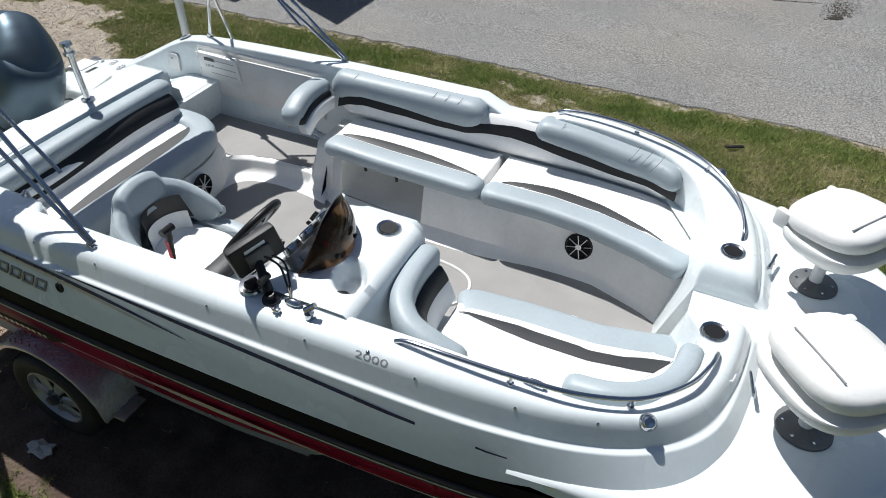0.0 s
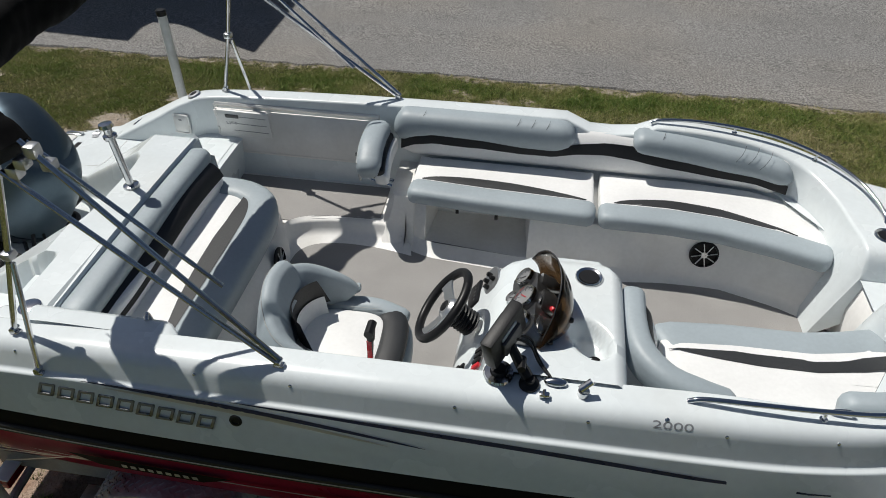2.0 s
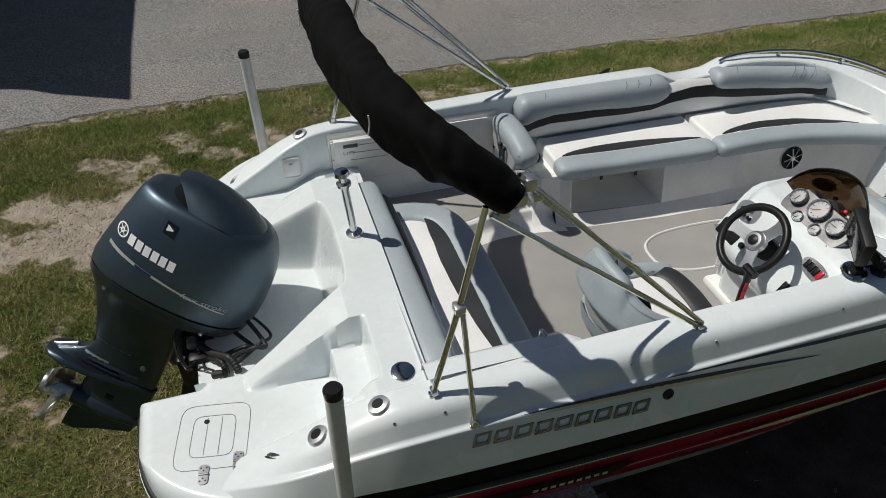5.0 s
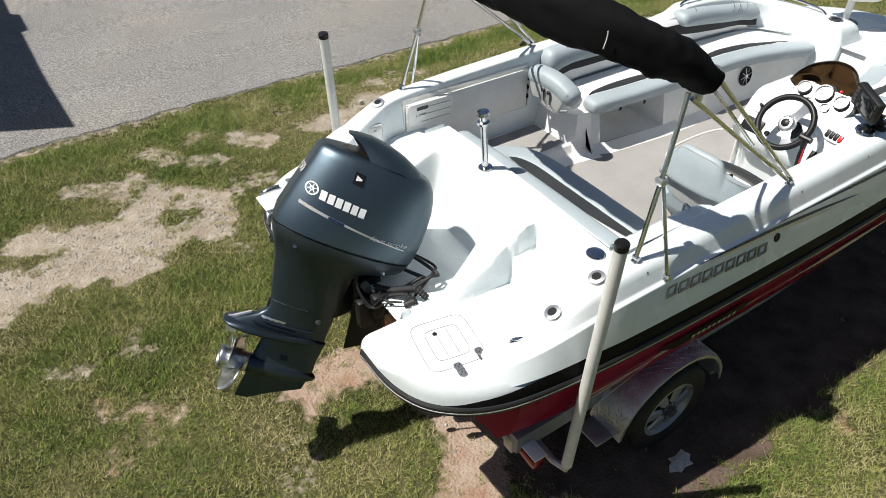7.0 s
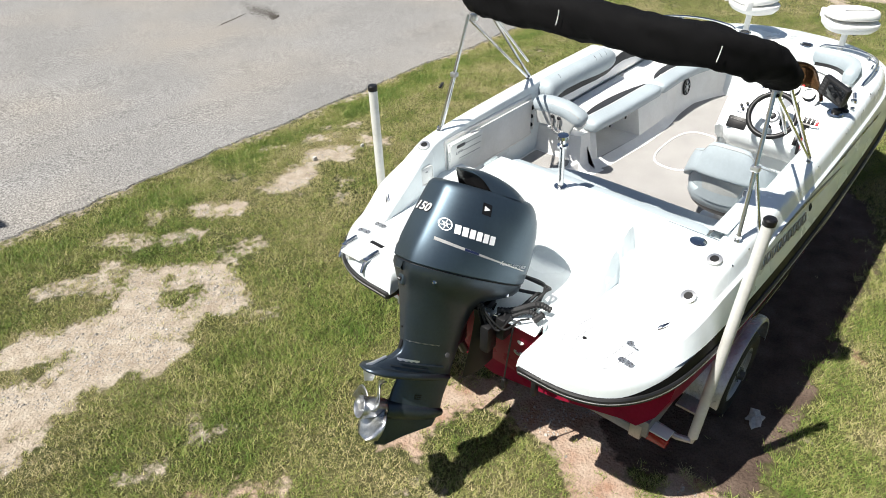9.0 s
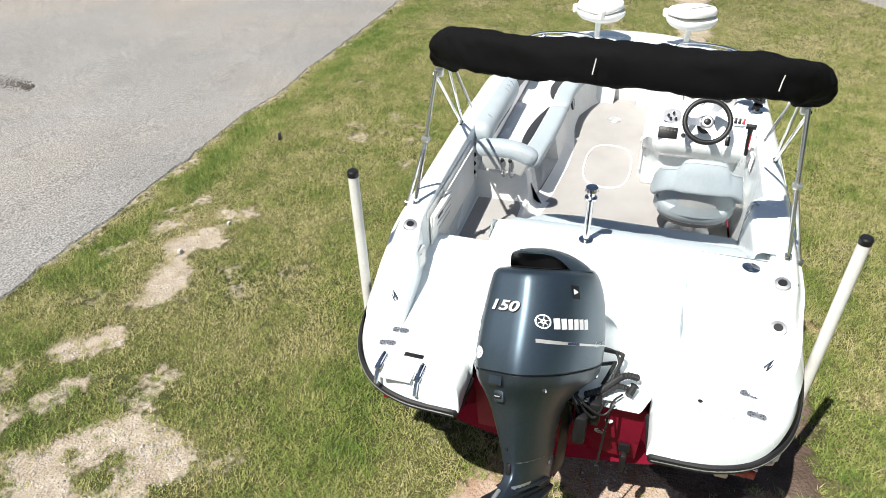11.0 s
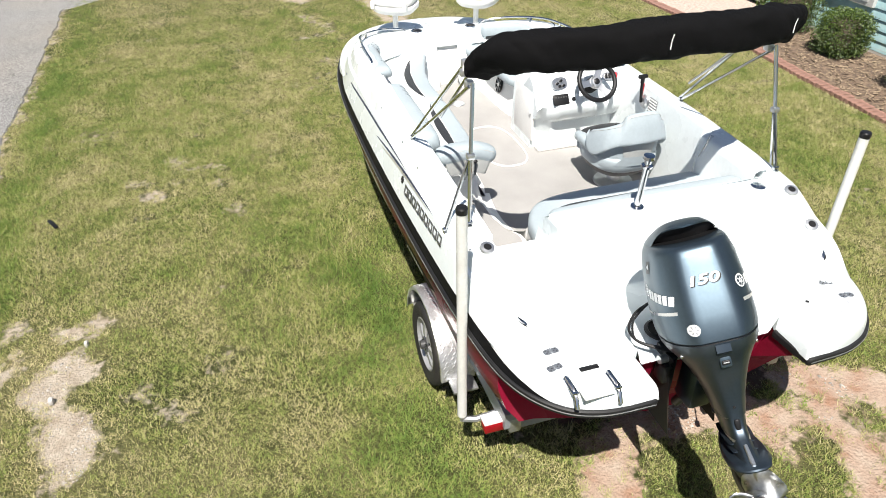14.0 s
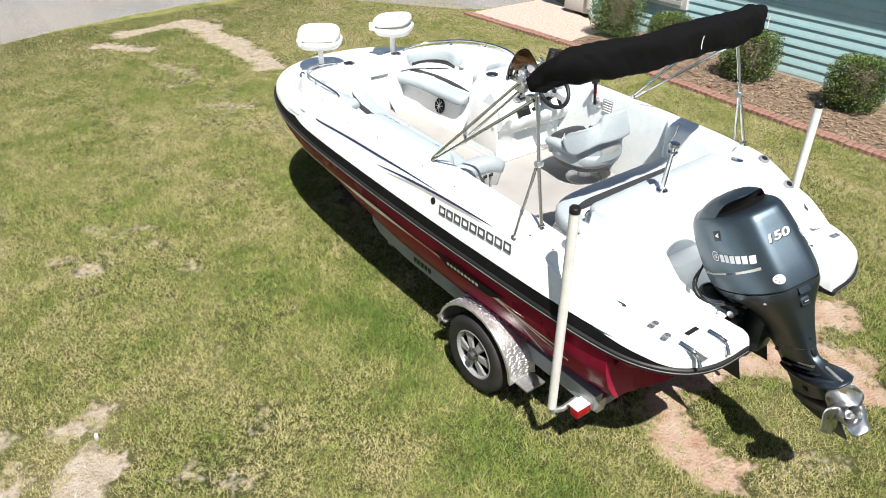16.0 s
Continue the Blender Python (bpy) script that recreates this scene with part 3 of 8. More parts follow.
hatch = part("access_plate", Geo().loft([[(x * f, y * f, z) for x, y in ring2(0.066, 0.070, 36, 0.32)] for f, z in ((1.0, -0.004), (1.0, 0.006), (0.95, 0.010), (0.86, 0.010), (0.83, 0.005))], True, False, q), WHITEPL, boat, "square white access hatch with rounded corners")
part("hatch_door", Geo().loft([[(x * f, y * f, z) for x, y in ring2(0.053, 0.057, 36, 0.32)] for f, z in ((1.0, 0.0), (1.0, 0.007), (0.96, 0.009), (0.05, 0.009))], True, True, q), WHITEPL, hatch, "", 60)
part("finger_pull", Geo().box((0.0, 0.03, 0.0095), (0.022, 0.012, 0.002), 0.0, q), GREYP, hatch)
g = Geo()
g.box((2.275, 0.995, 1.42), (0.012, 0.05, 0.24), 0.004)
swp = part("switch_panel", g, WHITEPL, boat, "white plate with three black sockets")
for z in (1.345, 1.42, 1.495):
    g = Geo()
    g.lathe([(0.019, 0), (0.019, 0.006), (0.012, 0.006), (0.012, 0.001)], 16, pose(2.269, 0.993, z, 0, -90, 0))
    part("socket", g, PLASTIC, swp, "black round socket")

# divider between entry and port seat
g = Geo()
sec = []
for z, x0, x1, y0 in ((0.96, 2.345, 2.585, 0.465), (1.02, 2.355, 2.585, 0.555), (1.12, 2.385, 2.585, 0.580), (1.22, 2.41, 2.585, 0.598), (1.286, 2.42, 2.585, 0.612)):
    sec.append([(x0, y0 + 0.06, z), (x0 + 0.04, y0, z), (x1, y0 - 0.01, z), (x1, 1.02, z), (x0, 1.02, z)])
g.loft(sec, True, True)
part("seat_end", g, GELIN, boat, "moulded white end of the seat base", 50)

# aft seat base and the block behind it
g = Geo()
fx = lambda y: 1.80 + 0.06 * (1 - step(0.15, 0.5, y)) - 0.05 * step(0.3, 0.5, y)
rows = []
for y in np.linspace(-1.0, 0.47, 30):
    y = float(y)
    rows.append([(1.15, y, 1.20), (fx(y) - 0.04, y, 1.20), (fx(y), y, 1.15), (fx(y) + 0.02, y, 0.965)])
g.loft(rows, closed=False)
n = len(rows[0])
g.f.append(tuple(len(g.v) - n + j for j in range(n)))
g.add([(1.15, 0.47, 0.96), (1.15, 0.47, 1.20), (1.15, 0.47, 0.96)], [(0, 1, 2)])
part("seat_base", g, GELIN, boat, "moulded white base of the aft seat", 50)
g = Geo()
g.loft([[(1.225, y, 1.600) for y in np.linspace(-1.03, 0.60, 12)], [(1.25, y, 1.575) for y in np.linspace(-1.03, 0.60, 12)], [(1.25, y, 1.2) for y in np.linspace(-1.03, 0.58, 12)], [(1.30, y, 0.97) for y in np.linspace(-1.03, 0.58, 12)]], closed=False)
g.loft([[(1.08, 0.59, 1.60), (1.225, 0.60, 1.60), (1.25, 0.60, 1.57)], [(1.08, 0.585, 1.25), (1.3, 0.585, 1.25), (1.305, 0.585, 1.25)], [(1.08, 0.58, 1.0), (1.29, 0.58, 1.0), (1.30, 0.58, 1.0)]], closed=False)
g.loft([[(1.27, y, 1.362) for y in (0.55, 0.8, 1.0)], [(1.335, y, 1.355) for y in (0.55, 0.8, 1.0)], [(1.315, y, 1.2) for y in (0.55, 0.8, 1.0)], [(1.30, y, 1.05) for y in (0.55, 0.8, 1.0)]], closed=False)
part("seat_bulkhead", g, GEL, boat, "white bulkhead behind the aft seat", 40)
# starboard corner beside the aft seat
g = Geo()
g.loft([[(x, -1.05 + (y + 1.05) * (1 - step(1.82, 1.96, x)), z - 0.03 * step(1.88, 1.96, x)) for x in np.linspace(1.22, 1.96, 22)] for y, z in ((-1.05, 1.655), (-0.975, 1.653), (-0.95, 1.64), (-0.94, 1.60), (-0.93, 1.2))], closed=False)
part("side_trim", g, GEL, boat, "", 50)

# helm console
g = Geo()
rows = []
for y in np.linspace(-1.04, -0.27, 64):
    y = float(y)
    c = step(-0.45, -0.27, y)
    xa, xb = 3.075 + 0.10 * c * c, 3.745 - 0.06 * c * c
    dz = -0.045 * c ** 3
    row = [(xa + 0.10, 0.965), (xa + 0.09, 1.25), (xa + 0.02, 1.30), (xa - 0.035, 1.42), (xa - 0.02, 1.455 + dz), (xa + 0.01, 1.49 + dz), (xa + 0.06, 1.57 + dz), (xa + 0.11, 1.645 + dz), (xa + 0.15, 1.685 + dz), (xa + 0.19, 1.70 + dz)]
    x0, x1 = xa + 0.20, xb - 0.04
    for t in np.linspace(0, 1, 30):
        x = x0 + (x1 - x0) * float(t)
        u, v = (x - 3.60) * 0.85 + (y + 0.81) * 0.5, (y + 0.81) * 0.85 - (x - 3.60) * 0.5
        d = math.hypot(u / 0.085, v / 0.125)
        row.append((x, 1.705 + dz - 0.085 * (1 - step(0.55, 1.0, d))))
    row += [(xb, 1.67 + dz), (xb + 0.03, 1.25), (xb + 0.04, 0.965)]
    rows.append([(x, y, z) for x, z in row])
last = rows[-1]
rows.append([(x * 0.98 + 3.4 * 0.02, -0.235, z - 0.03 if z > 1.3 else z) for x, y, z in last])
g.loft(rows, closed=False)
k = len(rows[0])
g.f.append(tuple(len(g.v) - k + j for j in range(k)))
console = part("helm_console", g, GEL, boat, "moulded white helm console with smoked screen", 50)
g = Geo()
g.box((3.45, -0.243, 1.28), (0.42, 0.02, 0.46), 0.01)
g.lathe([(0.018, 0), (0.018, 0.012), (0.0, 0.014)], 12, pose(3.29, -0.232, 1.32, -90))
part("console_door", g, GELIN, console, "white access door in the console side")
g = Geo()
g.box((3.20, -0.62, 1.0), (0.10, 0.70, 0.06), 0.02)
part("foot_rest", g, GELIN, console)
# socket in the storage scoop
g = Geo()
g.lathe([(0.033, 0), (0.03, 0.02), (0.0, 0.02)], 14, pose(3.62, -0.905, 1.655, 40))
g.lathe([(0.02, 0.02), (0.024, 0.05), (0.0, 0.055)], 14, pose(3.62, -0.905, 1.655, 40))
part("socket", g, PLASTIC, console, "black twelve-volt socket")


def cupholder(x, y, z, parent, r=0.052):
    g = Geo()
    g.lathe([(r * 0.8, -0.002), (r * 0.98, 0.006), (r * 1.12, 0.008), (r * 1.2, 0.002), (r * 1.2, -0.004)], 28, Matrix.Translation((x, y, z)))
    h = part("cup_holder", g, CHROME, parent, "bright rimmed black cup holder")
    g = Geo()
    g.lathe([(r * 0.85, 0.003), (r * 0.8, -0.0), (r * 0.7, 0.0005), (0.001, 0.0005)], 28, Matrix.Translation((x, y, z + 0.001)))
    part("cup_well", g, PLASTIC, h)


cupholder(3.593, -0.44, 1.708, console)
for s in (1, -1):
    cupholder(5.125, s * 0.305, 1.562, boat)

# instrument pod, smoked screen
M = pose(3.322, -0.705, 1.722, 0, -44, 0)
shield = fillet([(0.085, 0.155, 0), (0.03, 0.215, 0), (-0.06, 0.205, 0), (-0.092, 0.10, 0), (-0.095, -0.10, 0), (-0.07, -0.18, 0), (0.02, -0.205, 0), (0.085, -0.16, 0), (0.085, 0.155, 0)], 0.035, 4)[:-1]
secs = [[(p[0] * f, p[1] * f, z) for p in shield] for f, z in ((1.0, -0.08), (1.0, 0.020), (0.985, 0.024), (0.05, 0.025))]
pod = part("instrument_pod", Geo().loft(secs, True, True, M), BADGE, console, "silver instrument plate with five round gauges")
for px, py in ((0.02, 0.195), (-0.07, 0.16), (-0.065, -0.155), (0.03, -0.185)):
    part("plate_screw", Geo().lathe([(0.006, 0.023), (0.005, 0.028), (0.0, 0.028)], 8, M @ Matrix.Translation((px, py, 0))), CHROME, pod)
for (lx, ly, r) in ((0.028, 0.145, 0.042), (0.040, 0.012, 0.055), (0.026, -0.118, 0.045), (-0.046, 0.069, 0.028), (-0.042, -0.049, 0.029)):
    big = r > 0.04
    q = M @ Matrix.Translation((lx, ly, 0.036 if big else 0.024))
    gauge = part("gauge", Geo().lathe([(r * 0.86, 0.004), (r * 0.9, 0.020), (r, 0.020), (r * 1.06, 0.0), (r * 1.06, -0.03)], 28, q, False), CHROME, pod, "round gauge with a bright rim")
    part("dial", Geo().lathe([(r * 0.88, 0.008), (0.001, 0.0085)], 24, q), FACE, pod, "pale gauge dial", 0)
    if big:
        # silver hood that runs forward from the gauge to the console top
        c0 = q @ Vector((0, 0, 0.0))
        rings = [[q @ Vector((r * 1.08 * math.cos(a), r * 1.08 * math.sin(a), z)) for a in np.linspace(0, 2 * math.pi, 24, endpoint=False)] for z in (0.004, -0.022)]
        for t, f in ((0.4, 1.0), (0.75, 0.9), (1.0, 0.5)):
            rings.append([Vector((c0.x + 0.15 * t + 0.02 * math.cos(a) * (1 - t), c0.y + r * 1.04 * f * math.sin(a), c0.z - 0.035 * t * t - 0.01 + r * 1.0 * f * math.cos(a))) for a in np.linspace(0, 2 * math.pi, 24, endpoint=False)])
        part("gauge_hood", Geo().loft([rings[0], rings[1]], True, False), BADGE, pod, "dark silver gauge hood", 50)
        part("gauge_hood", Geo().loft(rings[2:], True, True), BADGE, pod, "dark silver gauge hood", 50)
    part("needle", Geo().box((0, r * 0.22, 0.0105), (r * 0.06, r * 0.75, 0.002), 0, q @ pose(0, 0, 0, 0, 0, 37 + 300 * ly)), REDPL if r > 0.05 else PLASTIC, pod, "", 0)
    for k in range(9):
        part("tick", Geo().box((r * 0.70, 0, 0.0098), (r * 0.18, r * 0.045, 0.001), 0, q @ pose(0, 0, 0, 0, 0, -40 + k * 32.5)), DARKPL, pod, "", 0)
# smoked screen: a curved sheet that leans back over the gauges and flares out at its port end
top = spline([(3.335, -0.435, 1.775), (3.362, -0.470, 1.845), (3.402, -0.535, 1.908), (3.440, -0.650, 1.952), (3.455, -0.765, 1.935), (3.440, -0.838, 1.845), (3.405, -0.888, 1.735)], 6)
foot = []
for i in range(len(top)):
    a = radians(74 - 150 * i / (len(top) - 1))
    foot.append(Vector((3.33 + 0.195 * math.cos(a), -0.695 + 0.20 * math.sin(a), 1.700)))
rows = []
for t in np.linspace(0, 1, 10):
    t = float(t)
    rows.append([f_.lerp(h_, t) + (f_ - Vector((3.33, -0.695, 1.70))) * 0.14 * math.sin(math.pi * t) for f_, h_ in zip(foot, top)])
screen = part("windscreen", Geo().loft(rows, False), SMOKE, console, "smoked brown curved acrylic screen", 80)
sol = screen.modifiers.new("thickness", "SOLIDIFY")
sol.thickness = 0.004
part("screen_edge", Geo().tube(top, 0.0028, 6), DARKPL, screen, "dark polished upper edge", 60)
for k in (4, 13, 23, 32):
    q = Matrix.Translation(rows[2][min(k, len(top) - 1)])
    part("screen_clip", Geo().box((0, 0, 0), (0.022, 0.02, 0.018), 0.005, q), PLASTIC, screen, "black clip")
part("warning_tag", Geo().box((0, 0, 0), (0.05, 0.022, 0.022), 0.008, pose(3.445, -0.739, 1.765, 0, 50, 25)).tube([(3.435, -0.735, 1.72), (3.445, -0.739, 1.765)], 0.006, 8), REDPL, console, "small red plastic tag")

# steering wheel
W = pose(2.975, -0.69, 1.675, 0, -52, 0)
g = Geo()
g.tube([(0.168 * math.cos(a), 0.168 * math.sin(a), 0) for a in np.linspace(0, 2 * math.pi, 49)], 0.020, 12, False, W)
wheel = part("steering_wheel", g, PLASTIC, console, "black steering wheel with silver spokes")
for a in (95, 215, 335):
    g = Geo()
    g.loft([[(x, y * w, zz) for x, y, zz in ((d, -1, z0 - 0.004), (d, 1, z0 - 0.004), (d, 1, z0 + 0.004), (d, -1, z0 + 0.004))] for d, w, z0 in ((0.02, 0.040, -0.03), (0.07, 0.028, -0.026), (0.12, 0.028, -0.012), (0.160, 0.045, 0.0))], True, True, W @ pose(0, 0, 0, 0, 0, a))
    part("spoke", g, ALU, wheel, "silver spoke")
g = Geo()
g.lathe([(0.056, -0.05), (0.052, -0.02), (0.040, -0.008), (0.026, -0.006)], 24, W)
part("hub", g, ALU, wheel, "silver hub")
g = Geo()
g.lathe([(0.027, -0.012), (0.027, -0.004), (0.02, 0.0), (0.0, 0.001)], 20, W)
part("hub_cap", g, PLASTIC, wheel, "black hub cap")
g = Geo()
g.lathe([(0.050 + 0.010 * (i % 2), -0.165 + 0.0088 * i) for i in range(14)] + [(0.045, -0.042)], 20, W)
part("column_boot", g, RUBBER, wheel, "ribbed black column boot")

# switch panels, radio, key panel
g = Geo()
q = pose(3.165, -0.43, 1.612, 0, -56, 6)
g.loft([[(x, y, z) for x, y in ring2(0.055, 0.075, 22, 0.8)] for z in (-0.02, 0.008)], True, True, q)
kp = part("key_panel", g, ALU, console, "oval metal key and switch panel")
g = Geo()
for dx, dy in ((0.0, 0.03), (0.02, -0.01), (-0.025, -0.03), (-0.025, 0.01)):
    g.lathe([(0.012, 0.008), (0.01, 0.03), (0.0, 0.03)], 10, q @ Matrix.Translation((dx, dy, 0)))
part("key_switch", g, PLASTIC, kp)
g = Geo()
q = pose(3.165, -0.93, 1.625, 0, -54, -4)
g.loft([[(x, y, z) for x, y in ring2(0.04, 0.085, 22, 0.85)] for z in (-0.02, 0.008)], True, True, q)
sp = part("switch_panel", g, ALU, console, "oval metal rocker switch panel")
for i in range(4):
    g = Geo()
    g.box((0, -0.045 + i * 0.03, 0.012), (0.045, 0.022, 0.014), 0.003, q)
    part("rocker", g, REDPL if i == 0 else PLASTIC, sp)
g = Geo()
q = pose(3.085, -0.42, 1.495, 0, -58, 0)
g.box((0, 0, 0), (0.095, 0.15, 0.02), 0.008, q)
rad = part("radio", g, PLASTIC, console, "black marine radio unit")
for i in range(5):
    g = Geo()
    g.box((0.02 - 0.0 * i, -0.05 + i * 0.025, 0.011), (0.012, 0.014, 0.004), 0.001, q)
    part("button", g, DARKPL, rad)
g = Geo()
g.lathe([(0.018, 0), (0.016, 0.012), (0.0, 0.012)], 14, pose(3.08, -0.54, 1.49, 0, -58, 0))
part("socket", g, PLASTIC, console)
g = Geo()
g.box((0, 0, 0), (0.075, 0.035, 0.012), 0.003, pose(3.075, -0.88, 1.485, 0, -58, 0))
g.box((0, 0, 0.006), (0.035, 0.018, 0.012), 0.003, pose(3.071, -0.88, 1.488, 0, -58, 0))
part("tilt_switch", g, PLASTIC, console)

# throttle on the starboard wall
g = Geo()
q = pose(2.715, -1.028, 1.55)
g.lathe([(0.062, -0.01), (0.058, 0.02), (0.04, 0.035), (0.0, 0.036)], 22, q @ pose(0, 0, 0, -90))
thr = part("throttle", g, ALU, boat, "engine control lever with black and red grip")
g = Geo()
g.tube([(0, 0.045, 0), (0.005, 0.055, 0.1), (0.01, 0.055, 0.17)], 0.013, 8, True, q)
part("lever", g, PLASTIC, thr, "black lever")
g = Geo()
g.box((0.006, 0.041, 0.09), (0.020, 0.006, 0.15), 0.002, q)
part("lever_strip", g, REDPL, thr, "red strip on the lever")
g = Geo()
g.tube([(0.01, 0.055, 0.165), (0.012, 0.055, 0.22)], [0.017, 0.02], 10, True, q)
g.tube([(0.012, 0.02, 0.222), (0.012, 0.09, 0.222)], 0.019, 10, True, q)
part("grip", g, PLASTIC, thr, "black grip")
# grey sheet added behind the slats to darken the slots between them
part("vent_back", Geo().box((0, 0, 0), (0.115, 0.004, 0.125), 0.001, pose(2.585, -1.016, 1.558, 3.5)), GREYP, boat, "grey backing of the side vent")
for i in range(5):
    g = Geo()
    g.box((0, 0, 0), (0.10, 0.007, 0.010), 0.002, pose(2.585, -1.012 - 0.06 * (0.024 * i - 0.05), 1.51 + 0.024 * i, 0, 0, 0))
    part("vent_slat", g, WHITEPL, boat)

# speakers
def speaker(m):
    g = Geo()
    g.lathe([(0.085, 0.0), (0.083, 0.012), (0.074, 0.016), (0.072, 0.006)], 30, m)
    sp = part("speaker", g, PLASTIC, boat, "round black speaker with a spoked metal grille")
    g = Geo()
    g.lathe([(0.074, 0.006), (0.03, 0.004), (0.0, 0.004)], 24, m)
    part("cone", g, PLASTIC, sp)
    g = Geo()
    for j in range(8):
        g.tube([(0.01 * math.cos(j * math.pi / 4), 0.01 * math.sin(j * math.pi / 4), 0.014), (0.075 * math.cos(j * math.pi / 4 + 0.2), 0.075 * math.sin(j * math.pi / 4 + 0.2), 0.014)], 0.0035, 6, True, m)
    g.lathe([(0.02, 0.01), (0.018, 0.018), (0.0, 0.018)], 14, m)
    part("grille", g, ALU, sp)


speaker(pose(4.33, face(4.33) + 0.028, 1.165, 80, 0, 2))
speaker(pose(4.36, -face_s(4.36) - 0.028, 1.165, -80, 0, -2))
speaker(pose(1.877, 0.08, 1.112, 0, 84, 4))

# grab and bow rails
def rail(pts, r, parent, label, posts=()):
    g = Geo()
    g.tube(spline(pts, 8), r, 12)
    rl = part("grab_rail", g, CHROME, parent, label)
    for a, b in posts:
        g = Geo()
        g.tube([a, b], r * 0.8, 8)
        g.lathe([(r * 1.5, 0), (r * 1.4, 0.004), (0, 0.005)], 12, Matrix.Translation(b))
        part("stanchion", g, CHROME, rl)


for s in (1, -1):
    rail([(3.96, s * 1.06, 1.69), (4.02, s * 1.06, 1.712), (4.2, s * 1.062, 1.722), (4.45, s * 1.045, 1.713), (4.7, s * 1.0, 1.69), (4.92, s * 0.89, 1.658), (5.07, s * 0.72, 1.63), (5.135, s * 0.56, 1.605), (5.155, s * 0.46, 1.585), (5.158, s * 0.42, 1.555)], 0.0105, boat,
         "curved polished bow rail", [((4.45, s * 1.045, 1.713), (4.45, s * 1.05, 1.675)), ((4.90, s * 0.905, 1.66), (4.89, s * 0.91, 1.62))])
rail([(1.755, -0.985, 1.665), (1.745, -0.955, 1.675), (1.755, -0.945, 1.60), (1.80, -0.945, 1.49), (1.825, -0.955, 1.445), (1.83, -0.985, 1.44)], 0.009, boat, "small polished grab handle")
rail([(4.97, 0.40, 1.43), (4.98, 0.40, 1.485), (5.0, 0.30, 1.50), (5.0, 0.22, 1.48), (4.99, 0.2, 1.44)], 0.008, boat, "small polished grab handle")
rail([(4.49, -1.01, 1.662), (4.495, -1.01, 1.682), (4.53, -1.008, 1.688), (4.565, -1.004, 1.680), (4.575, -1.002, 1.655)], 0.007, boat, "small polished handle")

# deck fittings
def fitting(name, m, mt, label, prof):
    g = Geo()
    g.lathe(prof, 22, m)
    return part(name, g, mt, boat, label)


lightp = [(0.036, 0), (0.034, 0.012), (0.02, 0.028), (0.0, 0.032)]
fitting("fuel_cap", pose(1.145, -0.925, 1.586, 2, 0, 0), CHROME, "bright round deck filler cap", [(0.05, 0), (0.05, 0.006), (0.042, 0.010), (0.0, 0.010)])
skin_ = BVHTree.FromPolygons([v.co for v in bpy.data.objects["coaming"].data.vertices], [p.vertices for p in bpy.data.objects["coaming"].data.polygons])


def seated(x, y):
    """A frame on the skin of the coaming, its z along the normal."""
    p, n, _, _ = skin_.ray_cast(Vector((x, y, 3.0)), Vector((0, 0, -1)))
    return Matrix.Translation(p) @ n.to_track_quat("Z", "Y").to_matrix().to_4x4()


